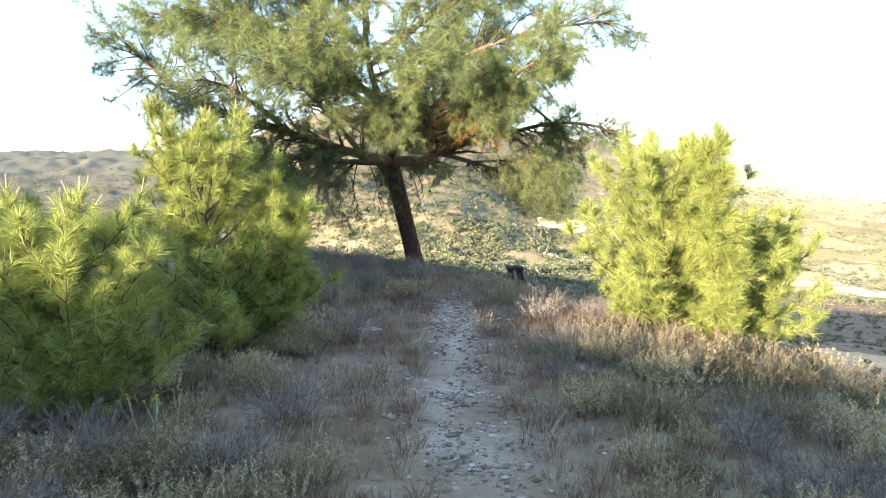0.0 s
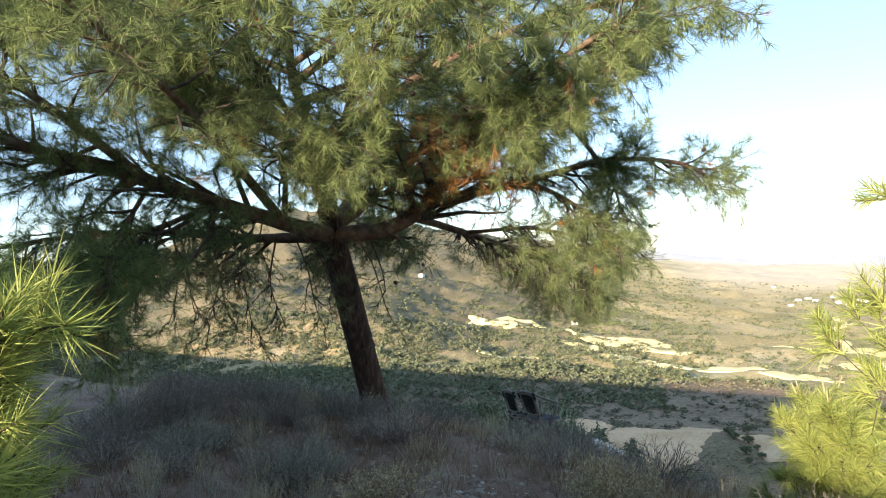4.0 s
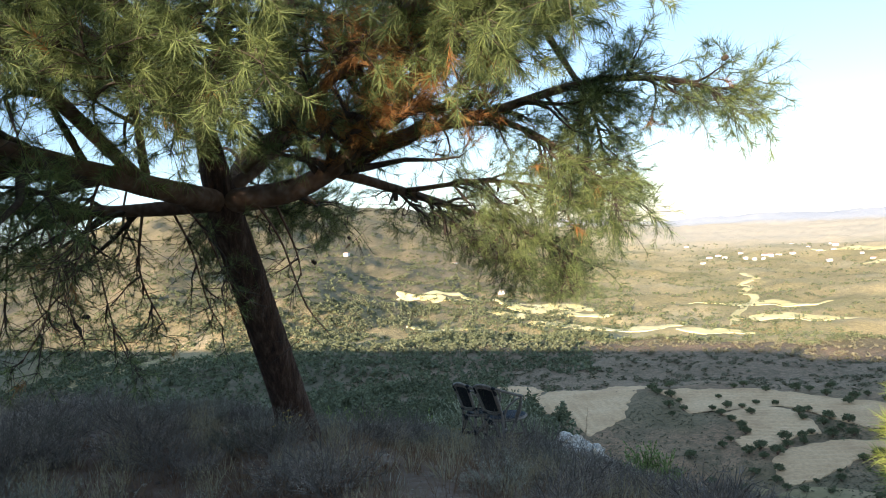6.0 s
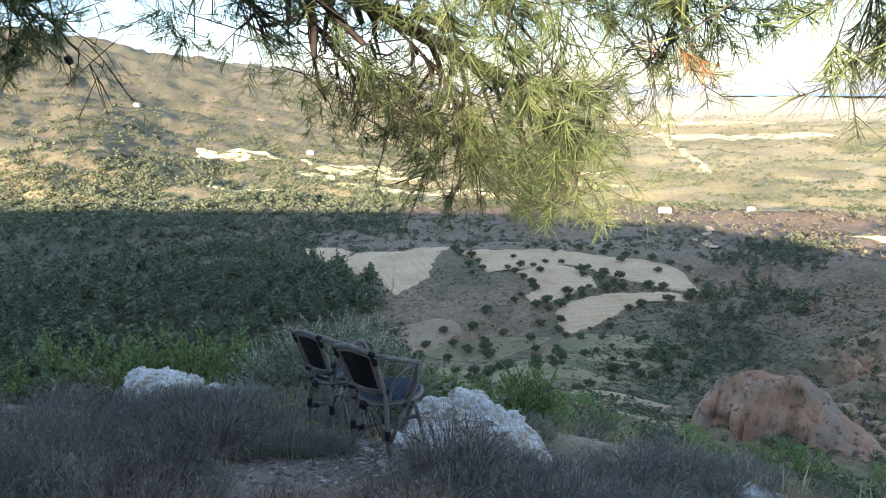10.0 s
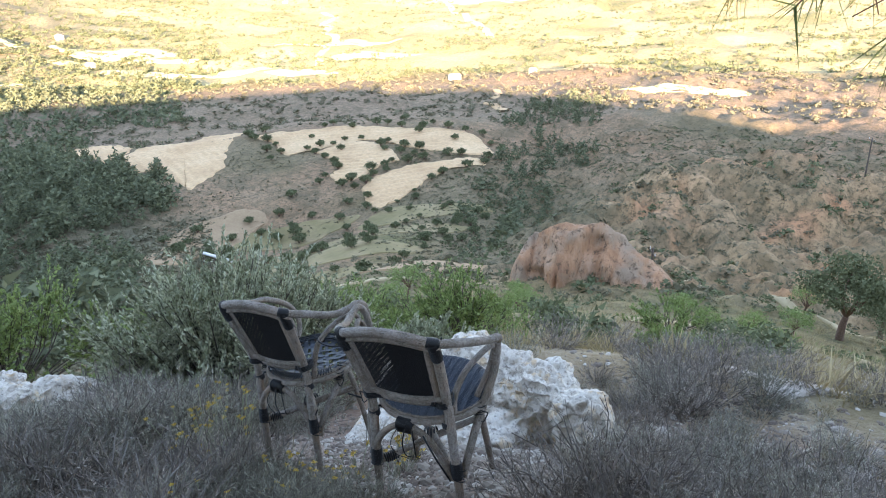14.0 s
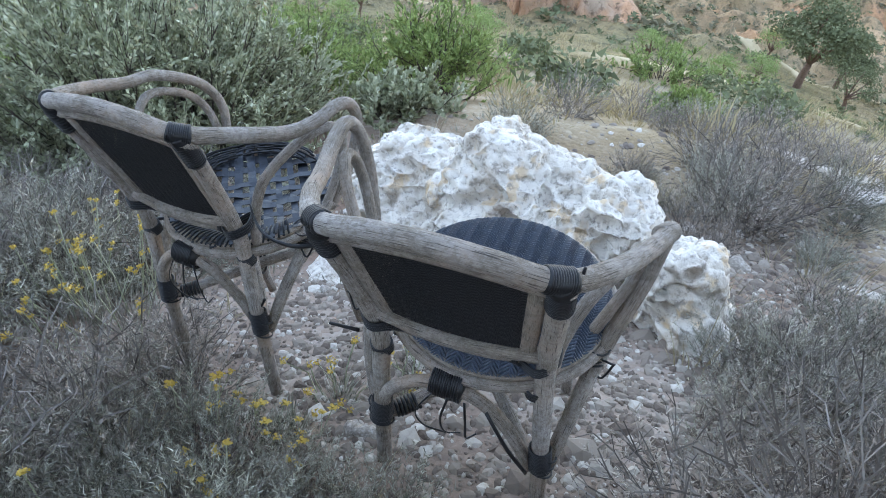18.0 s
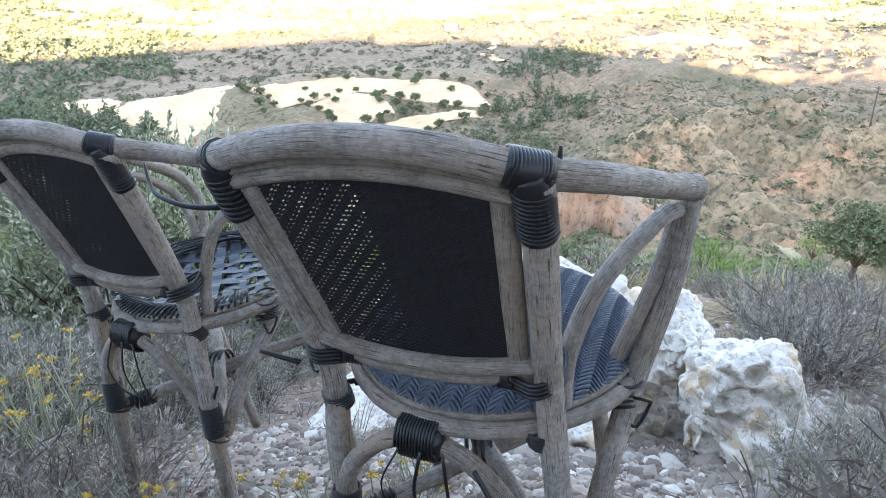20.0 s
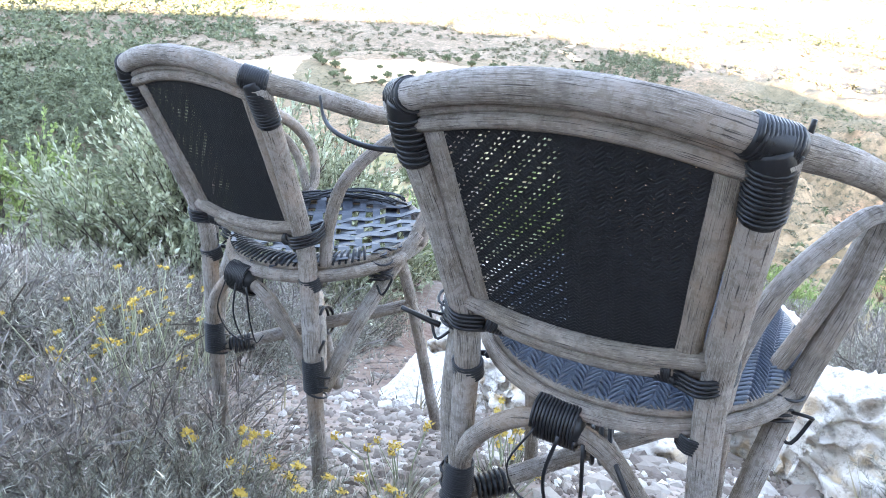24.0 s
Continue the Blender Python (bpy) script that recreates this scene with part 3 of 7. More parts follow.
    at = me.color_attributes.new("plain", "FLOAT_COLOR", "POINT")
    flat = plain * step(16, 28, az) * 0.75
    at.data.foreach_set("color", np.concatenate([np.repeat(flat[:, None], 3, 1), np.ones((len(v), 1))], 1).astype(np.float32).ravel())
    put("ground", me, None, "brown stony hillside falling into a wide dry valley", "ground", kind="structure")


build_ground()


# ---- the two cane chairs ----
def coil(a, b, radius, turns, wire, start=0.0, squash=1.0):
    """A cord wound round the line a to b."""
    a, b = np.array(a, float), np.array(b, float)
    t = (b - a) / np.linalg.norm(b - a)
    s = np.cross(t, [0, 0, 1.0] if abs(t[2]) < 0.9 else [0, 1.0, 0])
    s /= np.linalg.norm(s)
    u = np.cross(s, t)
    n = int(turns * 14)
    th = np.linspace(0, turns * 2 * np.pi, n) + start
    p = a + (b - a) * np.linspace(0, 1, n)[:, None] + radius * (np.cos(th)[:, None] * s + squash * np.sin(th)[:, None] * u)
    return tube(p, [wire] * 2, n, 6, cap=True)


def weave_relief(x, y, band, pitch, depth):
    """Herringbone relief: slanted cords in bands that lean to and fro."""
    k = np.floor(x / band)
    sgn = np.where(k % 2 == 0, 1.0, -1.0)
    fx = x / band - k
    ph = (y + sgn * (fx - 0.5) * band * 0.9) / pitch
    cord = np.abs(np.sin(np.pi * ph))
    return depth * (cord ** 0.5) * (0.62 + 0.38 * np.minimum(1.0, 2.6 * np.sin(np.pi * fx)))


RAIL = [(0.0, -0.268, 0.884), (0.10, -0.266, 0.876), (0.195, -0.248, 0.848), (0.262, -0.160, 0.800), (0.310, -0.040, 0.735), (0.335, 0.050, 0.690)]
BACK_H = 0.284
SEAT_C, SEAT_R, SEAT_TILT = (0.036, 0.040, 0.408), 0.240, radians(-4)


def back_point(u, v):
    """A point of the backrest: u from -1 to 1 across, v from 0 (bottom slat) to 1 (under the rail)."""
    half = 0.139 + 0.020 * v
    return np.array([u * half, -0.205 - 0.068 * v - 0.010 * (1 - u * u) * (0.4 + 0.6 * v) + 0.03, 0.525 + BACK_H * v - 0.012 * (1 - u * u) * (1 - v) + 0.022 * (1 - u * u) * v])


def cane_chair(label, variant):
    """A hand-made cane armchair with a woven back, lashed at the joints."""
    ch = thing("cane_armchair", label, "chair", "cane chairs at the view point")
    g = np.random.default_rng(11 + variant)
    seed = 5 * variant

    def rod(name, pts, radii, n=20, sides=12, mat=M_WOOD, rough=0.022, **kw):
        nonlocal seed
        seed += 1
        return put(name, tube_mesh(name, pts, radii, mat, n, sides, rough=rough, seed=seed, **kw), ch)

    def wound(name, blocks, label=""):
        v, f, uv = join(blocks)
        return put(name, mesh_np(name, v, f, M_LASH, True, uv), ch, label)

    # top rail running into both arms
    left = [(-x, y, z) for x, y, z in RAIL[:0:-1]]
    right = list(RAIL[1:])
    # each whole arm arches over at the front and comes down to the seat
    bend = [(0.335, 0.050, 0.718), (0.345, 0.120, 0.716), (0.349, 0.172, 0.688), (0.345, 0.198, 0.625), (0.330, 0.185, 0.540), (0.305, 0.130, 0.445), (0.285, 0.080, 0.385)]
    bend_l = [(-x, y, z) for x, y, z in bend[::-1]]
    if variant == 1:
        bend_l = [(-0.245, 0.250, 0.360), (-0.252, 0.285, 0.390), (-0.268, 0.310, 0.465), (-0.287, 0.280, 0.548), (-0.300, 0.199, 0.622), (-0.303, 0.120, 0.672), (-0.308, 0.037, 0.697)]
    bend_r = [] if variant == 0 else bend
    line = bend_l + left[1:] + [RAIL[0]] + (right if variant == 0 else right[:-1]) + bend_r
    arm_r = [0.0138, 0.0142, 0.0148, 0.0152, 0.0156, 0.0162, 0.0168]
    rr = arm_r + [0.0172, 0.0180, 0.0192, 0.0198, 0.0200, 0.0198, 0.0193, 0.0185, 0.0178] + ([0.0172] if variant == 0 else arm_r[::-1])
    rod("top_rail", line, rr, 110, 14, rough=0.018)
    if variant == 0:
        rod("arm_knob", [(0.322, 0.035, 0.697), (0.338, 0.060, 0.686), (0.338, 0.078, 0.668)], [0.0185, 0.0215, 0.017], 10, 12)
    post_top = (0.203, -0.252, 0.838)
    for s in (-1, 1):
        def m(p):
            return (p[0] * s, p[1], p[2])

        e = 0.012 if (variant == 0 and s == 1) else 0.0
        # post and rear leg in one bent cane
        rod("back_post", [m((0.203, -0.247, 0.835)), m((0.186 + 0.4 * e, -0.205, 0.66)), m((0.172 + 0.9 * e, -0.176, 0.50)), m((0.168 + 1.2 * e, -0.174, 0.41)), m((0.172 + 2 * e, -0.208, 0.22)), m((0.183 + 3.4 * e, -0.280, -0.26))],
            [0.0205, 0.021, 0.0205, 0.0205, 0.0195, 0.0185], 30, 14)
        rod("front_leg", [m((0.172, 0.115, 0.375)), m((0.185, 0.150, 0.18)), m((0.203, 0.192, -0.30))], [0.0165, 0.0165, 0.016], 16, 12)
        broken = s == 1 and variant == 0
        brace = [m((0.338, 0.068, 0.672)), m((0.318, 0.045, 0.53)), m((0.276, -0.025, 0.385))] if broken else [m((0.292, 0.075, 0.415)), m((0.270, 0.010, 0.365))]
        rod("arm_brace", brace + [m((0.232 + e, -0.120, 0.25)), m((0.192 + 2.2 * e, -0.208, 0.12))], [0.0155, 0.0165, 0.0180, 0.0175, 0.0165], 26, 12)
        loop = [m((0.190, -0.140, 0.415)), m((0.197, -0.120, 0.50)), m((0.232, -0.060, 0.585)), m((0.292, 0.015, 0.645)), m((0.318, 0.050, 0.652)), m((0.318, 0.066, 0.625)), m((0.290, 0.035, 0.52)), m((0.232, -0.030, 0.38))]
        if not broken:
            loop = [m((0.190, -0.140, 0.415)), m((0.197, -0.120, 0.50)), m((0.225, -0.080, 0.595)), m((0.285, 0.000, 0.662)), m((0.322, 0.075, 0.672)), m((0.333, 0.122, 0.640)), m((0.325, 0.138, 0.570)), m((0.300, 0.105, 0.470)), m((0.272, 0.045, 0.375))]
        if variant == 1 and s == -1:
            loop = [(-0.190, -0.140, 0.415), (-0.197, -0.120, 0.50), (-0.235, -0.060, 0.585), (-0.290, 0.051, 0.630), (-0.298, 0.130, 0.614), (-0.295, 0.223, 0.544), (-0.280, 0.262, 0.460), (-0.255, 0.250, 0.365)]
        rod("inner_loop", loop,
            [0.0145, 0.014, 0.0135, 0.013, 0.0125, 0.0125, 0.0125, 0.0135], 40, 10)
        # frame of the backrest: stile with a thin strip beside it
        rod("back_stile", [back_point(s * 1.03, t) for t in (-0.06, 0.35, 0.7, 1.0)], [0.0165, 0.0165, 0.016, 0.0155], 12, 10, M_SPLIT, flat=0.55)
        rod("edge_strip", [back_point(s * 1.20, t) for t in (-0.10, 0.35, 0.7, 1.05)], [0.007] * 2, 12, 8, M_SPLIT)
        # lashings
        n_t = 9 if s == 1 else 4
        d = np.array(m((0.195, -0.250, 0.845)))
        rim = np.array(m((0.235, -0.205, 0.822)))
        c0 = np.array(m((0.160, -0.258, 0.860)))
        low = np.array(m((0.192, -0.218, 0.715)))
        hi = np.array(m((0.201, -0.243, 0.81)))
        w0, w1 = d + (c0 - d) * 0.72, d + (rim - d) * 0.72
        rail = smooth_line(line, 400)
        rail = rail[rail[:, 0] * s > 0]
        at = int(np.argmin(np.linalg.norm(rail - d, axis=1)))
        reach = 0.026 if s == 1 else 0.018
        near = rail[np.linalg.norm(rail - rail[at], axis=1) < reach]
        blocks = [coil(near[0], near[-1], 0.0213, n_t + 2, 0.0026), tube(near, [0.0212] * 2, 12, 16)]
        blocks.append(tube([d, d * 0.4 + hi * 0.6, hi * 0.75 + low * 0.25, low * 0.55 + hi * 0.45], [0.0215, 0.0232, 0.0222, 0.0215], 14, 14))
        blocks.append(coil(d * 0.55 + hi * 0.45, low * 0.5 + hi * 0.5, 0.0222, 11 if s == 1 else 8, 0.0026, 1.0))
        wound("rail_lashing", blocks)
        p, q = np.array(back_point(s * 0.78, -0.15)), np.array(m((0.160, -0.176, 0.492)))
        blocks = [coil(p + (0, 0.004, 0), p * 0.45 + q * 0.55, 0.0165, 7, 0.003)]
        for k in range(4):
            h = 0.480 + 0.0075 * k
            blocks.append(tube([p * 0.5 + q * 0.5 + (0, -0.012, (h - 0.492)), m((0.172, -0.203, h)), m((0.203, -0.165, h + 0.004)), m((0.190, -0.125, h + 0.01)), m((0.165, -0.150, h))], [0.0033] * 2, 16, 6))
        wound("slat_lashing", blocks)
        blocks = [coil(m((0.1685, -0.172, 0.365)), m((0.1685, -0.174, 0.395)), 0.0225, 6, 0.0028)]
        blocks.append(tube([m((0.19, -0.16, 0.39)), m((0.165, -0.12, 0.37)), m((0.15, -0.14, 0.385))], [0.005] * 2, 8, 6))
        wound("seat_lashing", blocks)
        wound("foot_lashing", [coil(m((0.176 + 2.3 * e, -0.224, 0.125)), m((0.173 + 2 * e, -0.210, 0.20)), 0.0235, 15, 0.0027, s), coil(m((0.176 + 2.3 * e, -0.226, 0.105)), m((0.184 + 2 * e, -0.200, 0.175)), 0.0275, 3, 0.0026, 1.0)])
        wound("arm_lashing", [coil(m((0.262, -0.048, 0.345)), m((0.246, -0.018, 0.395)), 0.0235, 7, 0.0028, s), coil(m((0.256, -0.030, 0.350)), m((0.266, -0.036, 0.41)), 0.0255, 3, 0.0026, 2.0)])
        end = m((0.302, -0.052, 0.36))
        wound("loose_strip", [tube([m((0.270, -0.048, 0.365)), m((0.300, -0.06, 0.375)), end, m((0.284, -0.07, 0.325)), m((0.262, -0.06, 0.34))], [0.0030] * 2, 16, 5)])
    # slats under the rail and below the weave
    rod("upper_slat", [back_point(u, 1.0) + (0, -0.004, 0.012) for u in (-1.2, -0.6, 0, 0.6, 1.2)], [0.0140] * 2, 24, 10, M_SPLIT, flat=0.85)
    rod("upper_strip", [back_point(u, 1.0) + (0, -0.010, 0.028) for u in (-1.22, -0.6, 0, 0.6, 1.22)], [0.0058] * 2, 24, 8, M_SPLIT)
    rod("lower_slat", [back_point(u, -0.045) + (0, -0.006, 0) for u in (-1.25, -0.6, 0, 0.6, 1.25)], [0.0175] * 2, 24, 10, M_SPLIT, flat=0.8)
    rod("lower_strip", [back_point(u, -0.135) + (0, -0.004, 0) for u in (-1.28, -0.6, 0, 0.6, 1.28)], [0.0135] * 2, 24, 8, M_SPLIT)
    # woven back: relief of slanted cords, with open rows toward one side
    nu, nv = 190, 170
    U, V = np.meshgrid(np.linspace(-1.02, 1.02, nu), np.linspace(-0.03, 1.02, nv), indexing="ij")
    half = 0.139 + 0.020 * V
    px, pz = U * half, 0.525 + BACK_H * V - 0.012 * (1 - U * U) * (1 - V) + 0.022 * (1 - U * U) * V
    py = -0.205 - 0.068 * V - 0.010 * (1 - U * U) * (0.4 + 0.6 * V) + 0.03
    rel = weave_relief(px, pz, 0.0105, 0.0062, 0.0012)
    front = np.stack([px, py - rel, pz], -1).reshape(-1, 3)
    behind = np.stack([px, py + 0.0012, pz], -1).reshape(-1, 3)
    i, j = np.meshgrid(np.arange(nu - 1), np.arange(nv - 1), indexing="ij")
    cx, cz = px[:-1, :-1], pz[:-1, :-1]
    fr = (cx - 0.80 * cz) / 0.0235
    fr = fr - np.floor(fr)
    dot = cz / 0.0080 - np.floor(cz / 0.0080)
    pair = (fr < 0.15) | ((fr > 0.27) & (fr < 0.42))
    edge = (i < 5) | (j < 6) | (j > nv - 8)
    open_row = pair & (dot < 0.50) & (cx < -0.008) & ~edge
    few = pair & (dot < 0.30) & (cx > 0.045) & ((i * 7 + j * 3) % 9 == 0) & ~edge & (i < nu - 6)
    keep = ~(open_row | few)
    f = np.stack([i * nv + j, (i + 1) * nv + j, (i + 1) * nv + j + 1, i * nv + j + 1], -1)[keep]
    n = nu * nv
    put("woven_back", mesh_np("woven_back", np.vstack([front, behind]), np.vstack([f, f[:, ::-1] + n]), M_WEAVE, False), ch, "black woven back with rows of small gaps")
    # seat ring and seat
    ct, st = math.cos(SEAT_TILT), math.sin(SEAT_TILT)

    def on_seat(a, r, z):
        x, y = r * np.cos(a), r * np.sin(a)
        return np.stack([SEAT_C[0] + x, SEAT_C[1] + y * ct - z * st, SEAT_C[2] + y * st + z * ct], -1)

    a = np.linspace(0, 2 * np.pi, 49)
    rod("seat_ring", on_seat(a, SEAT_R + 0.003, -0.030), [0.0150] * 2, 64, 10, M_WOOD, cap=False)
    rod("seat_hoop", on_seat(a, SEAT_R - 0.006, -0.010), [0.0085] * 2, 64, 8, M_SPLIT, cap=False)
    if variant == 0:
        nn = 300
        X, Y = np.meshgrid(np.linspace(-SEAT_R, SEAT_R, nn), np.linspace(-SEAT_R, SEAT_R, nn), indexing="ij")
        rho = np.hypot(X, Y)
        kx = np.where(rho > SEAT_R, SEAT_R / np.maximum(rho, 1e-9), 1.0)
        X, Y = X * kx, Y * kx
        rho = np.minimum(rho, SEAT_R)
        dome = 0.012 * (1 - (rho / SEAT_R) ** 6) - 0.010 * (rho / SEAT_R) ** 14
        top = on_seat(np.arctan2(Y, X), rho, dome + weave_relief(X, Y, 0.0185, 0.0082, 0.0075)).reshape(-1, 3)
        low = on_seat(np.arctan2(Y, X), rho * 0.985, dome * 0 - 0.012).reshape(-1, 3)
        i, j = np.meshgrid(np.arange(nn - 1), np.arange(nn - 1), indexing="ij")
        inside = (np.hypot(i - nn / 2 + 0.5, j - nn / 2 + 0.5) < nn / 2 + 0.6)
        f = np.stack([i * nn + j, (i + 1) * nn + j, (i + 1) * nn + j + 1, i * nn + j + 1], -1)[inside]
        put("seat_weave", mesh_np("seat_weave", np.vstack([top, low]), np.vstack([f, f[:, ::-1] + nn * nn]), M_SEATCORD, False), ch, "blue-black herringbone woven seat")
    else:
        # a worn seat: flat strips crossing with gaps, and tangled cords along one edge
        for d, off in ((0, 0.0), (1, 0.5)):
            for k in range(-5, 6):
                c = k * 0.0400 + g.normal(0, 0.004)
                if abs(c) > SEAT_R - 0.015 or g.random() < 0.10:
                    continue
                L = math.sqrt(SEAT_R**2 - c * c)
                t = np.linspace(-L, L, 26)
                w = 0.0118 + g.normal(0, 0.0014)
                zz = 0.004 + 0.0035 * np.sin(t / 0.0400 * np.pi + math.pi * (k + d)) - 0.022 * (1 - (t / SEAT_R) ** 2) * (0.6 + 0.4 * g.random())
                turn = radians(38 + (90 if d else 0) + g.normal(0, 2.5))
                cx, sx = math.cos(turn), math.sin(turn)
                rows = []
                for e, dz in ((-w, 0), (w, 0), (w, -0.002), (-w, -0.002)):
                    x, y = t * cx - (c + e) * sx, t * sx + (c + e) * cx
                    rows.append(on_seat(np.arctan2(y, x), np.hypot(x, y), zz + dz))
                v = np.stack(rows, 1).reshape(-1, 3)
                q = np.arange(25)[:, None] * 4
                f = np.concatenate([q + np.array([[b, (b + 1) % 4, (b + 1) % 4 + 4, b + 4]]) for b in range(4)])
                put("seat_strip", mesh_np("seat_strip", v, f, M_STRIP, False), ch)
        blocks = []
        for k in range(30):
            a0 = radians(60 + 95 * g.random())
            r0 = SEAT_R * (0.72 + 0.28 * g.random())
            a = a0 + np.linspace(0, 0.9, 6)
            blocks.append(tube(on_seat(a, r0 + g.normal(0, 0.004, 6), 0.004 + 0.010 * g.random() + g.normal(0, 0.002, 6)), [0.0028] * 2, 10, 5))
        for k in range(36):
            a = radians(-150 + 125 * k / 36) + np.linspace(0, 0.10, 3)
            blocks.append(tube(on_seat(a, np.array([SEAT_R + 0.002, SEAT_R - 0.022, SEAT_R - 0.045]), np.array([-0.006, 0.008, 0.004])), [0.0032] * 2, 6, 6))
        v, f, uv = join(blocks)
        put("seat_cord_tangle", mesh_np("seat_cord_tangle", v, f, M_WEAVE, True), ch, "tangled black cords of the worn seat", kind="stuff")
    # arched brace between the rear legs, lashed under the seat, and crossing stretchers
    rod("arched_brace", [(-0.172, -0.215, 0.12), (-0.155, -0.215, 0.25), (-0.075, -0.214, 0.345), (0.0, -0.216, 0.365), (0.065, -0.214, 0.335), (0.125, -0.212, 0.24), (0.180, -0.222, 0.11)], [0.0145, 0.0155, 0.0155, 0.0155, 0.0155, 0.0155, 0.0145], 36, 10)
    wound("brace_lashing", [coil((-0.038, -0.215, 0.372), (0.026, -0.216, 0.370), 0.0285, 13, 0.0024, squash=1.25), tube([(-0.036, -0.214, 0.372), (0.026, -0.214, 0.370)], [0.0275] * 2, 6, 10)])
    for q in range(3):
        x = -0.03 + 0.035 * q
        wound("hanging_strip", [tube([(x, -0.248, 0.375), (x - 0.035 + 0.02 * q, -0.262, 0.30), (x - 0.02 + 0.012 * q, -0.258, 0.235), (x + 0.025, -0.25, 0.215 + 0.02 * q)], [0.0030] * 2, 14, 5, flat=0.5)])
    rod("stretcher", [(-0.175, -0.21, 0.12), (0.0, -0.02, 0.13), (0.190, 0.158, 0.15)], [0.0175, 0.0165, 0.016], 16, 12)
    rod("stretcher", [(0.178, -0.21, 0.12), (0.01, -0.02, 0.165), (-0.190, 0.158, 0.15)], [0.0165, 0.016, 0.016], 16, 12)
    wound("stretcher_lashing", [coil((-0.02, -0.03, 0.145), (0.035, -0.01, 0.15), 0.036, 4, 0.0042)])
    wound("stretcher_lashing", [coil((-0.155, -0.19, 0.12), (-0.115, -0.15, 0.122), 0.0205, 6, 0.004)])
    if variant == 0:
        wound("spike_end", [tube([(0.222, -0.228, 0.845), (0.224, -0.224, 0.866)], [0.0035, 0.0025], 5, 6)])
        wound("cord_tail", [tube([(-0.210, -0.235, 0.768), (-0.250, -0.262, 0.780), (-0.292, -0.265, 0.794), (-0.320, -0.248, 0.806), (-0.332, -0.234, 0.828)], [0.0045, 0.0018], 18, 5)])
        wound("tie_strip", [tube([(-0.19, -0.215, 0.485), (-0.24, -0.235, 0.515)], [0.0050, 0.0035], 6, 6)])
        wound("cross_strip", [tube([(0.085, -0.245, 0.355), (0.135, -0.262, 0.255), (0.178, -0.245, 0.12)], [0.0048] * 2, 14, 6, flat=0.5)])
    else:
        wound("cord_tail", [tube([(0.178, -0.205, 0.20), (0.21, -0.20, 0.255)], [0.0038] * 2, 6, 5)])
    return ch


def chair_pose(p, yaw, roll, pitch, size):
    return Matrix.Translation(p) @ Matrix.Rotation(radians(yaw), 4, "Z") @ Matrix.Rotation(radians(roll), 4, "Y") @ Matrix.Rotation(radians(pitch), 4, "X") @ Matrix.Scale(size, 4) @ Matrix.Translation((0, 0.30, -0.87))


chair_b = cane_chair("weathered grey cane armchair with black woven back and blue-black seat", 0)
chair_b.matrix_basis = chair_pose((1.977, 14.224, -0.103), -69.9, -3.25, 3.7, 0.879) @ Matrix.Diagonal((1.042, 1, 1, 1))
chair_a = cane_chair("weathered grey cane armchair with a worn open strip seat", 1)
chair_a.matrix_basis = chair_pose((1.9055, 14.967, -0.2065), -74.4, -5.3, 1.4, 0.853) @ Matrix.Diagonal((0.973, 1, 1, 1))


# ---- rocks and stones ----
def boulder(name, label, at, size, yaw, seed, sub=6, square=0.75):
    """A craggy block: broken into facets along cracks, with pits and small relief."""
    bm = bmesh.new()
    bmesh.ops.create_icosphere(bm, subdivisions=sub, radius=1.0)
    o = Vector((seed * 7.1, seed * 3.3, seed))
    for v in bm.verts:
        d = v.co.copy()
        e = Vector([math.copysign(abs(c) ** square, c) for c in d])
        w = d + Vector((noise.noise(d * 4 + o), noise.noise(d * 4 - o), noise.noise(d * 4 + o * 2))) * 0.12
        far_2, cells = noise.voronoi(w * 2.0 + o)
        gap = min(1.0, (far_2[1] - far_2[0]) / 0.12)
        k = 0.90 + 0.20 * noise.noise(d * 1.2 + o) + 0.11 * noise.noise(cells[0] * 3.7) - 0.06 * (1 - gap)
        k += 0.055 * noise.noise(w * 4.5 + o) + 0.032 * noise.noise(d * 10 + o) + 0.016 * noise.noise(d * 24 + o) - 0.16 * max(0.0, noise.noise(d * 6.3 + o * 2) - 0.28) - 0.05 * max(0.0, noise.noise(d * 15 + o * 3) - 0.25)
        v.co = Vector((e.x * size[0], e.y * size[1], e.z * size[2])) * k
    me = bpy.data.meshes.new(name)
    bm.to_mesh(me), bm.free()
    me.materials.append(M_LIME)
    ob = put(name, me, None, label, "rock", "pale rocks on the brow")
    ob.location, ob.rotation_euler = at, (0, 0, radians(yaw))
    return ob


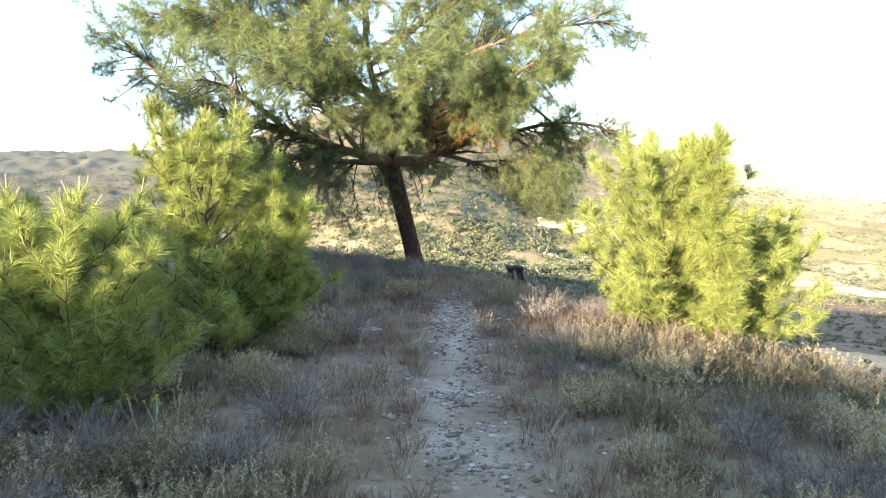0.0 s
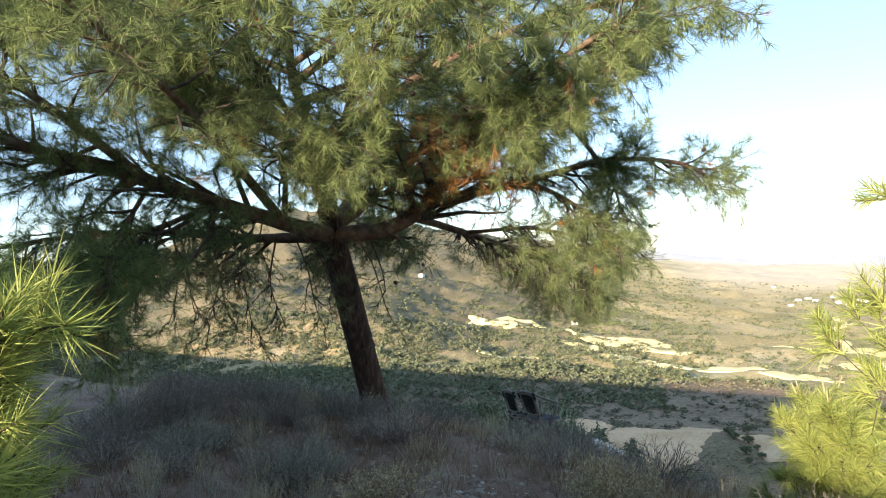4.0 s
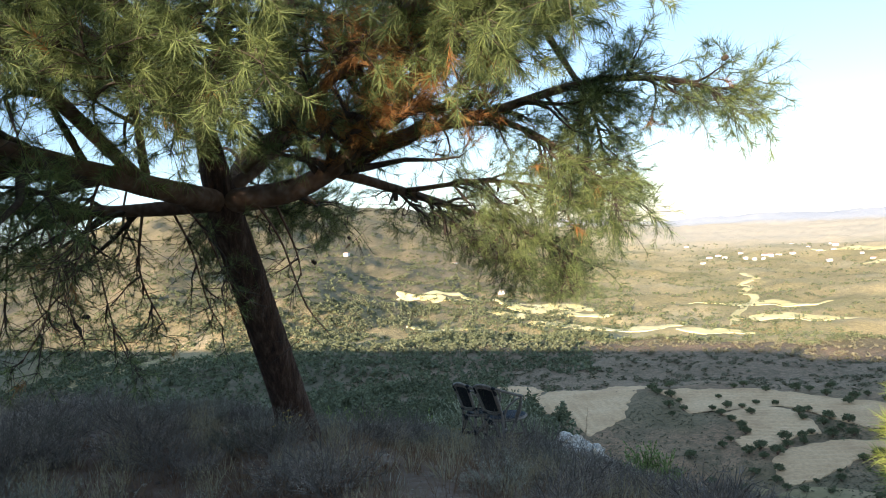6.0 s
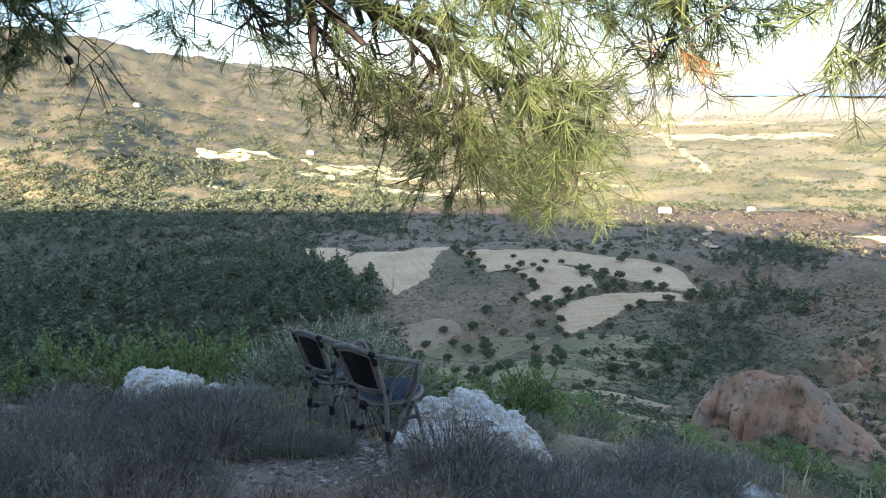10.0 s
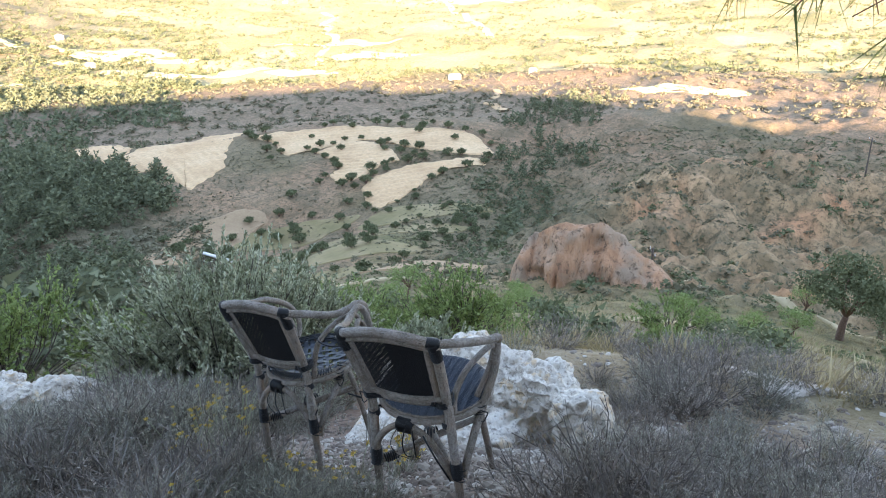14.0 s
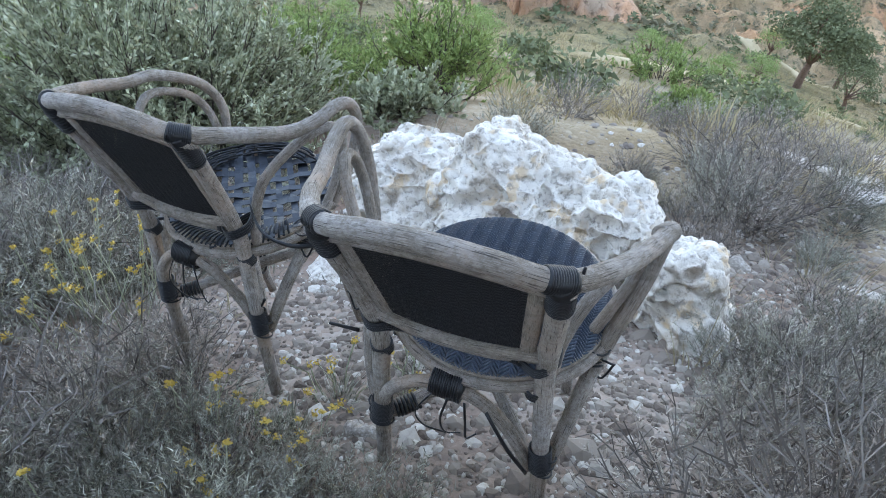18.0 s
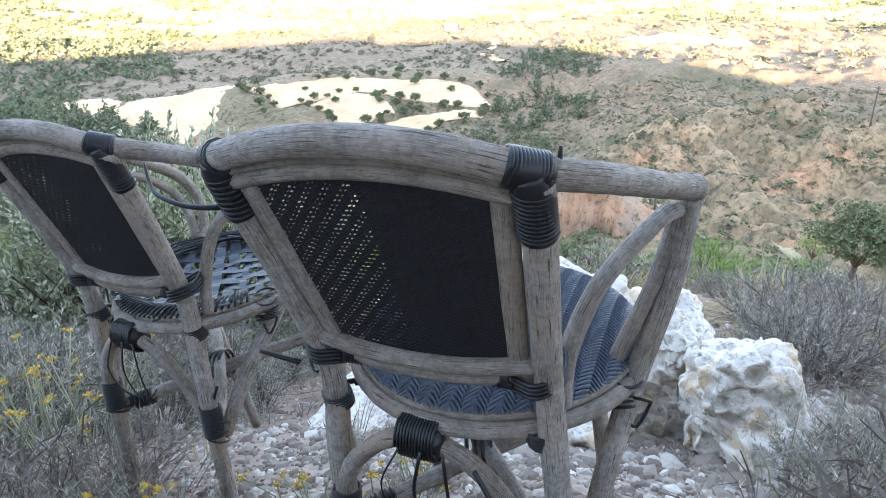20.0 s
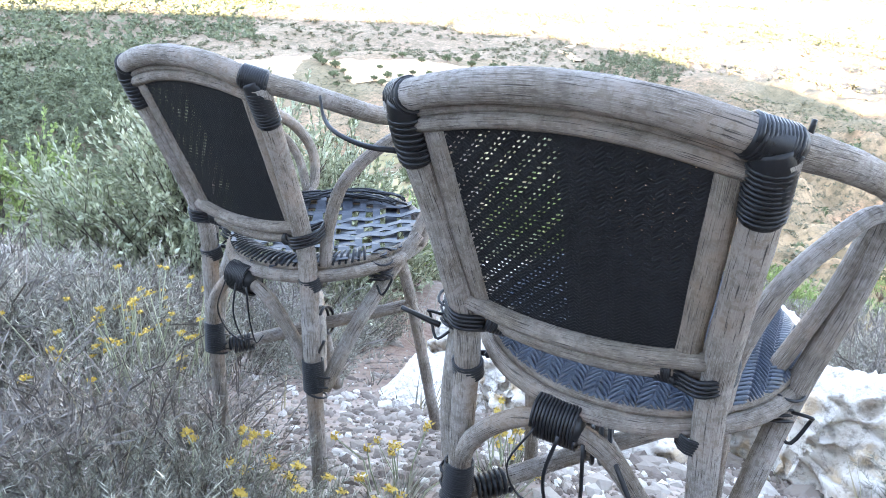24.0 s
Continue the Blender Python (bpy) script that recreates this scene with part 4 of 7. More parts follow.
def boulder_mass(label, lumps):
    """One broken boulder grown together from several craggy lumps."""
    blocks = []
    for at, size, yaw, seed in lumps:
        ob = boulder("boulder", label, at, size, yaw, seed, 6)
        me, m = ob.data, Matrix.Translation(at) @ Matrix.Rotation(radians(yaw), 4, "Z")
        v, f = np.empty(len(me.vertices) * 3), np.empty(len(me.loops), np.int32)
        me.vertices.foreach_get("co", v), me.loops.foreach_get("vertex_index", f)
        v = np.c_[v.reshape(-1, 3), np.ones(len(v) // 3)] @ np.array(m).T
        blocks.append((v[:, :3], f.reshape(-1, 3)))
        bpy.data.objects.remove(ob)
        bpy.data.meshes.remove(me)
    v, f = join(blocks)
    rough = new("boulder", mesh_np("boulder", v, f, M_LIME))
    weld = rough.modifiers.new("weld", "REMESH")
    weld.mode, weld.voxel_size = "VOXEL", 0.0095
    me = bpy.data.meshes.new_from_object(rough.evaluated_get(bpy.context.evaluated_depsgraph_get()))
    old = rough.data
    bpy.data.objects.remove(rough)
    bpy.data.meshes.remove(old)
    me.name = "boulder"
    n = len(me.vertices)
    co, no = np.empty(n * 3), np.empty(n * 3)
    me.vertices.foreach_get("co", co), me.vertices.foreach_get("normal", no)
    co, no = co.reshape(-1, 3), no.reshape(-1, 3)
    lift = np.empty(n)
    for i in range(n):
        p = Vector(co[i])
        q = p + Vector((noise.noise(p * 5), noise.noise(p * 5 + Vector((9, 0, 0))), 0)) * 0.05
        gaps = noise.voronoi(Vector((q.x, q.y, q.z * 1.7)) * 6.5)[0]
        lift[i] = 0.020 * min(1.0, (gaps[1] - gaps[0]) / 0.3) + 0.034 * noise.noise(q * 4.5) + 0.012 * noise.noise(p * 19) + 0.006 * noise.noise(p * 45) - 0.05 * max(0.0, noise.noise(p * 13 + Vector((3, 1, 7))) - 0.3)
    me.vertices.foreach_set("co", (co + no * (lift - 0.02)[:, None]).ravel())
    me.polygons.foreach_set("use_smooth", np.ones(len(me.polygons), bool))
    if not me.materials:
        me.materials.append(M_LIME)
    return put("boulder", me, None, label, "rock", "pale rocks on the brow")


def limestone():
    k = Mat("white limestone with ochre lichen", 0.85, 0, 0.25)
    co = k.coords("Object")
    a, b, c = k.noise(co, 6.0, 7, 0.7), k.noise(co, 38.0, 5, 0.7), k.noise(co, 9.0, 3, 0.55)
    col = k.ramp(a, [(0.28, (0.28, 0.215, 0.16)), (0.38, (0.51, 0.43, 0.345)), (0.48, (0.62, 0.55, 0.465)), (0.75, (0.76, 0.705, 0.63))])
    col = k.mix(k.ramp(c, [(0.57, (0, 0, 0)), (0.66, (0.65, 0.65, 0.65))]), col, (0.55, 0.36, 0.18))
    col = k.mix(k.ramp(b, [(0.36, (0.85, 0.85, 0.85)), (0.49, (0, 0, 0))]), col, (0.27, 0.225, 0.185))
    k.base(col)
    h = k.mix(0.4, a, b)
    k.bump(h, 1.0, 0.03)
    return k.m


M_LIME = limestone()
boulder_mass("large white limestone boulder with ochre lichen beside the chairs", [
    ((3.34, 14.88, -1.47), (0.34, 0.42, 0.42), -10, 1.0), ((3.34, 15.34, -1.70), (0.34, 0.42, 0.42), 15, 8.4), ((3.36, 14.50, -1.42), (0.26, 0.26, 0.38), 25, 2.9),
    ((3.04, 14.72, -1.47), (0.30, 0.42, 0.27), 10, 7.7), ((3.10, 15.18, -1.66), (0.26, 0.34, 0.24), 30, 5.2), ((3.62, 14.85, -1.80), (0.40, 0.62, 0.45), 0, 9.3)])
boulder_mass("low white limestone block at the foot of the boulder", [((3.20, 14.13, -1.24), (0.20, 0.18, 0.27), 30, 2.3), ((3.06, 14.00, -1.27), (0.15, 0.13, 0.19), 60, 6.6)])
boulder_mass("pale limestone outcrop at the brow of the hill", [((1.16, 17.35, -1.58), (0.50, 0.42, 0.46), -12, 3.1), ((1.62, 17.42, -1.86), (0.42, 0.38, 0.40), 20, 4.8)])
boulder("boulder", "half-buried pale rock under the chair", (2.74, 15.25, -1.53), (0.24, 0.17, 0.09), 20, 4.2, 5)
boulder("boulder", "small pale rock by the chair leg", (2.80, 14.75, -1.45), (0.17, 0.12, 0.08), 50, 5.7, 5)
boulder("boulder", "flat pale stone beside the path", (-0.78, 6.75, 0.32), (0.30, 0.20, 0.07), 15, 6.1, 5)


def path_x(y):
    return -0.06 + 0.033 * y + 0.05 * np.sin(y * 0.9)


def on_ground(x, y, dz=0.0):
    return np.stack([x, y, hgt(x, y) + dz], -1)


def stuff(name, blocks, mat, label, category, smooth=False):
    v, f = join(blocks)[:2]
    return put(name, mesh_np(name, v, f, mat, smooth), None, label, category, kind="stuff")


def scatter_pebbles():
    g = np.random.default_rng(21)
    temps = [stone_template(g, 1, 0.36, 0.62) for _ in range(6)]
    blocks = []
    for tv, tf in temps:
        n = 2300
        x, y = 2.35 + g.normal(0, 0.62, n), 14.35 + g.normal(0, 0.75, n)
        s = 0.0045 + 0.017 * g.random(n) ** 4
        blocks.append(spread(tv, tf, on_ground(x, y, 0.002), g.random(n) * 6.28, np.stack([s * (1 + g.random(n)), s * (1 + g.random(n)), s], -1) * 1.3))
        n = 1000
        y = -1 + 10.5 * g.random(n)
        x = path_x(y) + g.normal(0, 0.24, n)
        s = 0.006 + 0.020 * g.random(n) ** 4
        blocks.append(spread(tv, tf, on_ground(x, y, 0.002), g.random(n) * 6.28, np.stack([s * (1 + g.random(n)), s * (1 + g.random(n)), s], -1) * 1.3))
        n = 1000
        x, y = 4.0 + g.normal(0, 0.9, n), 13.9 + g.normal(0, 0.8, n)
        s = 0.007 + 0.035 * g.random(n) ** 4
        blocks.append(spread(tv, tf, on_ground(x, y, 0.002), g.random(n) * 6.28, np.stack([s * (1 + g.random(n)), s * (1 + g.random(n)), s], -1) * 1.3))
        n = 900
        x, y = -3.5 + 7.5 * g.random(n), 0.8 + 14 * g.random(n)
        s = 0.007 + 0.022 * g.random(n) ** 4
        blocks.append(spread(tv, tf, on_ground(x, y, 0.003), g.random(n) * 6.28, np.stack([s * (1 + g.random(n)), s * (1 + g.random(n)), s], -1) * 1.3))
    stuff("pebbles", blocks, M_GRAVEL, "pale grey pebbles and gravel on dry soil", "gravel", False)


scatter_pebbles()


def loose_stones():
    g = np.random.default_rng(22)
    meshes = []
    for k in range(5):
        tv, tf = stone_template(g, 2, 0.3, 0.62)
        meshes.append(mesh_np("stone", tv, tf, M_STONE, True))
    spots = [(0.95, 2.9), (0.45, 8.3), (0.62, 8.45), (0.30, 9.2), (-0.45, 4.2), (0.5, 5.2), (0.15, 7.6), (-0.25, 6.1)]
    for k in range(46):
        if k < len(spots):
            x, y = spots[k]
            s = 0.07
        elif k < 30:
            x, y = 2.2 + g.normal(0, 0.5), 14.2 + g.normal(0, 0.6)
            s = 0.022 + 0.035 * g.random()
        else:
            x, y = 4.0 + g.normal(0, 0.5), 13.3 + g.normal(0, 0.5)
            s = 0.05 + 0.10 * g.random()
        ob = put("stone", meshes[k % 5], None, "loose pale limestone stone on the ground", "stone", "loose stones")
        ob.location = (x, y, float(hgt(x, y)) + s * 0.12)
        ob.rotation_euler, ob.scale = (0, 0, g.random() * 6.28), (s * 1.3, s, s)


loose_stones()


# ---- vegetation on the hilltop ----
def needle_tufts(g, tips, dirs, count, length, width, spread_ang=0.75, back=0.12):
    """Brushes of needles at twig tips, as one block of thin triangles."""
    n = len(tips)
    t = np.repeat(tips, count, 0)
    d = np.repeat(dirs, count, 0)
    m = n * count
    r = g.normal(0, 1, (m, 3))
    r -= d * (r * d).sum(1)[:, None]
    r /= np.linalg.norm(r, axis=1)[:, None] + 1e-9
    a = spread_ang * (0.35 + 0.9 * g.random(m))[:, None]
    w = d * np.cos(a) + r * np.sin(a)
    L = (length * (0.7 + 0.5 * g.random(m)))[:, None]
    root = t - d * (back * g.random(m))[:, None]
    tip = root + w * L + np.array([0, 0, -1.0]) * L * 0.12 * g.random(m)[:, None]
    s = np.cross(w, g.normal(0, 1, (m, 3)))
    s /= np.linalg.norm(s, axis=1)[:, None] + 1e-9
    s *= width * 0.5
    v = np.stack([root - s, root + s, tip], 1).reshape(-1, 3)
    return v, np.arange(3 * m).reshape(-1, 3)


def twig_block(segs, sides=4):
    """Thin three- or four-sided sticks from rows of (start, end, r0, r1)."""
    a, b = np.array([s[0] for s in segs]), np.array([s[1] for s in segs])
    r0, r1 = np.array([s[2] for s in segs]), np.array([s[3] for s in segs])
    t = b - a
    t /= np.linalg.norm(t, axis=1)[:, None] + 1e-9
    ref = np.where(np.abs(t[:, 2:3]) < 0.9, np.array([[0, 0, 1.0]]), np.array([[0, 1.0, 0]]))
    u = np.cross(t, ref)
    u /= np.linalg.norm(u, axis=1)[:, None] + 1e-9
    w = np.cross(t, u)
    ang = np.arange(sides) * 2 * np.pi / sides
    ring = np.cos(ang)[None, :, None] * u[:, None] + np.sin(ang)[None, :, None] * w[:, None]
    v = np.concatenate([a[:, None] + ring * r0[:, None, None], b[:, None] + ring * r1[:, None, None]], 1)
    k = np.arange(sides)
    f = np.stack([k, (k + 1) % sides, (k + 1) % sides + sides, k + sides], -1)
    return v.reshape(-1, 3), (f[None] + (np.arange(len(segs)) * 2 * sides)[:, None, None]).reshape(-1, 4)


def grow(g, line, r0, r1, n_side, side_len, tufts, segs, droop=0.25, start=0.25, sub=True, up=0.15):
    """Side branches and twigs along a limb; gathers twig tips with their directions and the sticks."""
    p = smooth_line(line, 40)
    n_side = max(2, int(n_side * 3.2))
    for k in range(n_side):
        f = start + (1 - start) * (k + g.random()) / n_side
        i = min(38, int(f * 39))
        t = p[i + 1] - p[i]
        t /= np.linalg.norm(t)
        q = g.normal(0, 1, 3)
        q -= t * (q @ t)
        q /= np.linalg.norm(q)
        q[2] = q[2] * 0.55
        d = t * (0.55 + 0.5 * g.random()) + q * (0.8 + 0.4 * g.random()) + np.array([0, 0, up - droop * g.random()])
        d /= np.linalg.norm(d)
        L = side_len * (0.45 + 0.75 * g.random()) * (1.1 - 0.45 * f)
        a = p[i]
        rad = r0 * 0.42 * (1 - f) + 0.006
        steps = 5
        for m in range(steps):
            d = d + g.normal(0, 0.22, 3) + np.array([0, 0, -droop * 0.22 + 0.10 * up])
            d /= np.linalg.norm(d)
            b = a + d * L / steps
            e = rad * (1 - (m + 1) / (steps + 0.6))
            segs.append((a, b, rad * (1 - m / (steps + 0.6)) + 0.002, e + 0.002))
            if sub and m >= 1:
                for _ in range(2 if m < 3 else 3):
                    w = d * 0.7 + g.normal(0, 0.62, 3)
                    w /= np.linalg.norm(w)
                    c = b + w * (0.10 + 0.16 * g.random())
                    segs.append((b, c, 0.0027, 0.0017))
                    tufts.append((c, w))
                    if g.random() < 0.6:
                        w2 = w + g.normal(0, 0.6, 3)
                        w2 /= np.linalg.norm(w2)
                        c2 = c + w2 * (0.06 + 0.10 * g.random())
                        segs.append((c, c2, 0.0019, 0.0013))
                        tufts.append((c2, w2))
            a = b
        tufts.append((a, d))
    e = p[-1] - p[-3]
    tufts.append((p[-1], e / np.linalg.norm(e)))


def big_pine():
    g = np.random.default_rng(31)
    tree = thing("pine_tree", "tall leaning pine with dark bark and long spreading limbs", "tree", at=(0, 0, 0))
    F = (-0.587, 12.33, 2.11)
    base = (-0.12, 13.06, -0.25)
    trunk = [base, (-0.19, 12.96, 0.25), (-0.36, 12.70, 1.05), F, (-0.72, 12.32, 3.0), (-0.98, 12.42, 4.0), (-1.0, 12.5, 5.4), (-0.9, 12.5, 7.0)]
    put("trunk", tube_mesh("trunk", trunk, [0.22, 0.175, 0.155, 0.13, 0.062, 0.052, 0.04, 0.02], M_BARK, 90, 28, rough=0.035, seed=3), tree, "dark cracked reddish-brown bark")
    limbs = [
        # line, radii, side branches, their length, droop
        ([F, (-0.15, 12.05, 2.13), (0.10, 11.92, 2.20), (0.37, 11.70, 2.37), (0.50, 11.40, 2.65), (0.75, 11.10, 2.98), (1.35, 10.85, 3.30), (2.0, 10.75, 3.50)], (0.105, 0.026), 24, 0.95, 0.30),
        ([(0.37, 11.70, 2.37), (0.80, 11.60, 2.47), (1.35, 11.45, 2.56), (2.10, 11.20, 2.72), (2.75, 11.02, 2.66), (3.10, 10.97, 2.48)], (0.052, 0.012), 12, 0.6, 0.35),
        ([(-0.55, 12.40, 2.20), (-0.15, 12.60, 2.52), (0.02, 12.60, 2.85), (0.50, 12.60, 3.40), (1.1, 12.5, 3.8)], (0.058, 0.016), 13, 0.8, 0.3),
        ([(-0.65, 12.32, 2.60), (-0.60, 11.50, 2.78), (-0.50, 10.80, 2.80), (-0.45, 10.20, 2.72)], (0.035, 0.010), 8, 0.55, 0.35),
        ([(-1.05, 11.70, 2.30), (-1.00, 11.00, 2.68), (-1.10, 10.30, 2.74)], (0.03, 0.010), 6, 0.55, 0.3),
        ([(0.22, 11.84, 2.26), (0.85, 12.3, 2.10), (1.64, 12.66, 1.84), (2.35, 12.85, 1.55), (2.75, 12.95, 1.25)], (0.045, 0.014), 17, 0.60, 0.55),
        ([F, (-1.05, 11.7, 2.22), (-2.1, 10.9, 2.55), (-3.4, 10.4, 3.0), (-4.3, 10.2, 3.8)], (0.095, 0.02), 22, 1.0, 0.30),
        ([F, (-1.4, 12.6, 2.12), (-3.0, 13.0, 2.25), (-4.7, 12.9, 2.05)], (0.07, 0.018), 18, 0.9, 0.5),
        ([F, (-0.3, 13.4, 2.7), (0.4, 14.5, 3.1), (1.0, 15.4, 3.2)], (0.06, 0.015), 13, 0.8, 0.35),
        ([(-0.70, 12.32, 2.9), (-2.1, 12.5, 3.9), (-3.7, 12.5, 4.5), (-4.7, 12.4, 4.7)], (0.06, 0.015), 19, 0.95, 0.25),
        ([(-0.74, 12.32, 3.0), (0.45, 11.7, 3.75), (1.7, 11.1, 4.15), (3.0, 10.9, 4.3)], (0.055, 0.014), 15, 0.95, 0.30),
        ([(-0.65, 12.32, 2.6), (-0.45, 11.1, 3.1), (-0.2, 9.9, 3.45), (0.3, 9.0, 3.55)], (0.05, 0.013), 17, 0.85, 0.25),
        ([(-0.40, 12.2, 2.35), (0.5, 10.9, 3.0), (1.25, 9.9, 3.35), (1.75, 9.5, 3.6)], (0.045, 0.013), 14, 0.75, 0.25),
        ([(-0.95, 12.4, 3.8), (0.5, 12.5, 4.9), (1.9, 12.3, 5.4), (2.8, 12.1, 5.5)], (0.05, 0.012), 17, 0.9, 0.2),
        ([(-1.0, 12.45, 4.6), (-2.3, 12.2, 5.5), (-3.6, 12.0, 5.9)], (0.045, 0.012), 16, 0.9, 0.2),
        ([(-0.98, 12.45, 4.4), (-0.9, 11.2, 5.2), (-0.5, 10.0, 5.6)], (0.045, 0.012), 14, 0.85, 0.2),
        ([(-0.80, 12.35, 3.3), (-1.9, 13.9, 3.9), (-2.8, 15.2, 4.2)], (0.05, 0.012), 13, 0.85, 0.3),
        ([(1.35, 11.45, 2.56), (1.70, 11.32, 2.36), (2.00, 11.22, 2.10), (2.25, 11.15, 1.85)], (0.026, 0.008), 7, 0.4, 0.5),
        ([(-1.0, 12.5, 5.4), (0.2, 12.3, 6.4), (1.2, 12.1, 6.8)], (0.035, 0.01), 12, 0.8, 0.15),
        ([(-1.0, 12.5, 5.6), (-2.0, 12.3, 6.5), (-2.8, 12.2, 6.8)], (0.03, 0.01), 11, 0.8, 0.15),
        ([(-1.6, 11.2, 2.4), (-2.6, 11.6, 2.0), (-3.3, 11.7, 1.5)], (0.03, 0.01), 10, 0.6, 0.6),
        ([(-0.75, 12.3, 3.2), (-1.8, 11.2, 3.6), (-2.8, 10.6, 4.0)], (0.045, 0.012), 14, 0.85, 0.2),
        ([(0.66, 11.35, 2.62), (0.85, 10.6, 2.95), (1.0, 9.9, 2.95)], (0.035, 0.01), 9, 0.6, 0.25),
        ([(-0.98, 12.42, 4.1), (-2.0, 11.4, 4.7), (-2.9, 10.8, 5.0)], (0.04, 0.012), 13, 0.9, 0.2),
        ([(-0.98, 12.42, 4.0), (0.2, 11.4, 4.5), (1.2, 10.7, 4.9)], (0.04, 0.012), 13, 0.9, 0.2),
        ([(-1.0, 12.45, 5.0), (0.0, 11.5, 5.6), (0.9, 11.0, 6.0)], (0.035, 0.01), 12, 0.9, 0.15),
        ([(-1.0, 12.45, 4.9), (-1.6, 13.6, 5.3), (-2.2, 14.4, 5.6)], (0.035, 0.01), 12, 0.9, 0.15),
        ([(-0.9, 12.4, 3.6), (0.4, 13.2, 4.2), (1.5, 13.7, 4.4)], (0.04, 0.012), 12, 0.9, 0.25),
        ([(0.9, 12.3, 2.1), (1.6, 12.0, 2.1), (2.4, 11.9, 1.9)], (0.022, 0.008), 9, 0.55, 0.5),
        ([(1.7, 11.0, 3.0), (2.3, 11.6, 2.6), (2.6, 12.0, 2.2)], (0.025, 0.008), 7, 0.6, 0.5),
        ([(1.1, 12.45, 2.02), (1.45, 12.85, 1.75), (1.66, 12.98, 1.55)], (0.007, 0.0025), 5, 0.36, 0.45),
        ([(0.75, 12.25, 2.12), (1.05, 12.7, 1.98), (1.25, 13.0, 1.82)], (0.007, 0.0025), 5, 0.34, 0.45),
        ([(1.5, 12.6, 1.9), (1.85, 12.65, 1.6), (2.0, 12.75, 1.28)], (0.007, 0.0025), 6, 0.34, 0.45),
        ([(0.0, 12.0, 2.15), (0.15, 12.9, 2.1), (0.3, 13.6, 2.1), (0.6, 14.1, 1.9)], (0.022, 0.006), 9, 0.5, 0.4),
        ([(-0.2, 12.2, 2.15), (-0.5, 13.1, 2.1), (-0.6, 13.9, 1.95)], (0.022, 0.006), 7, 0.5, 0.4),
        ([(-1.05, 11.7, 2.22), (-1.6, 10.6, 2.95), (-1.95, 9.7, 3.3), (-2.1, 9.0, 3.4)], (0.05, 0.012), 8, 0.85, 0.25),
        ([(-2.1, 10.9, 2.55), (-2.7, 9.9, 3.1), (-3.0, 9.2, 3.2)], (0.04, 0.012), 8, 0.85, 0.3),
        ([(-0.72, 12.3, 2.95), (-1.2, 11.0, 3.6), (-1.4, 9.9, 4.0)], (0.04, 0.012), 12, 0.85, 0.25),
        ([(-0.95, 12.4, 3.9), (-2.4, 11.6, 4.3), (-3.6, 11.0, 4.4)], (0.04, 0.012), 13, 0.9, 0.25),
        ([(-2.1, 10.9, 2.55), (-2.3, 10.6, 2.0), (-2.35, 10.3, 1.35)], (0.022, 0.007), 10, 0.5, 0.5),
        ([(2.0, 12.75, 1.7), (2.3, 12.5, 1.5), (2.4, 12.5, 1.1)], (0.007, 0.0025), 5, 0.32, 0.45),
    ]
    tufts, segs = [], []
    for k, (line, (r0, r1), n, L, droop) in enumerate(limbs):
        rr = np.linspace(r0, r1, 6)
        ob = put("limb", tube_mesh("limb", line, rr, M_LIMB, 40, 12, rough=0.04, seed=40 + k), tree)
        grow(g, line, r0, r1, n, L, tufts, segs, droop, 0.30 if k in (0, 6, 7) else 0.22)
    # small hanging branches near the trunk
    loose = []
    for line in ([(-1.2, 12.5, 2.15), (-1.3, 12.7, 1.6), (-1.15, 12.8, 1.1)], [(-0.2, 12.2, 2.1), (-0.05, 12.6, 1.7), (0.0, 12.9, 1.45)]):
        put("hanging_branch", tube_mesh("hanging_branch", line, [0.012, 0.005], M_LIMB, 14, 6), tree)
        grow(g, line, 0.012, 0.005, 2, 0.32, loose, segs, 0.5, 0.3)
    # bare drooping branches round the trunk and under the limbs
    roots = [(-0.9, 12.1, 2.15), (-1.3, 11.6, 2.3), (-1.0, 12.6, 2.1), (-1.7, 12.7, 2.1), (-2.2, 12.8, 2.2), (-2.7, 11.2, 2.5), (-1.9, 11.1, 2.45), (-0.45, 12.9, 2.3), (-0.2, 13.3, 2.6), (-3.3, 12.9, 2.2), (-3.2, 10.6, 2.9), (-0.75, 12.5, 2.4), (-1.4, 13.2, 2.4), (-2.4, 13.3, 2.3), (0.1, 14.1, 3.0), (-0.35, 12.1, 2.1), (-0.9, 13.0, 2.3), (-1.9, 12.3, 2.2), (-1.5, 12.0, 2.25), (-3.8, 12.9, 2.1), (-2.9, 13.1, 2.2)]
    bare = list(loose)
    for x, y, z in roots:
        a, th = np.array([x, y, z]), g.random() * 6.28
        out = np.array([math.cos(th) * 0.35, math.sin(th) * 0.35, 0])
        drop = 0.55 + 0.65 * g.random()
        line = [a, a + out * 0.5 + (0, 0, -drop * 0.3), a + out * 0.9 + (0, 0, -drop * 0.75), a + out * 1.4 + (0, 0, -drop)]
        put("hanging_branch", tube_mesh("hanging_branch", line, [0.011, 0.004], M_LIMB, 14, 6), tree)
        grow(g, line, 0.010, 0.004, 2, 0.34, bare, segs, 0.45, 0.2)
    # keep the walking line free
    tip, d = np.array([t[0] for t in tufts]), np.array([t[1] for t in tufts])
    free = smooth_line([(-0.3, 0, 2.07), (-0.22, 2.5, 2.05), (-0.6, 5.3, 1.75), (-0.2, 7.5, 1.7), (0.25, 9.2, 1.7), (0.44, 10.7, 1.53), (0.41, 11.9, 1.35), (0.66, 12.66, 1.15), (1.3, 13.6, 0.8)], 60)

    def away(q, gap):
        return np.linalg.norm(q[:, None] - free[None], axis=2).min(1) > gap

    n_full = len(tip)
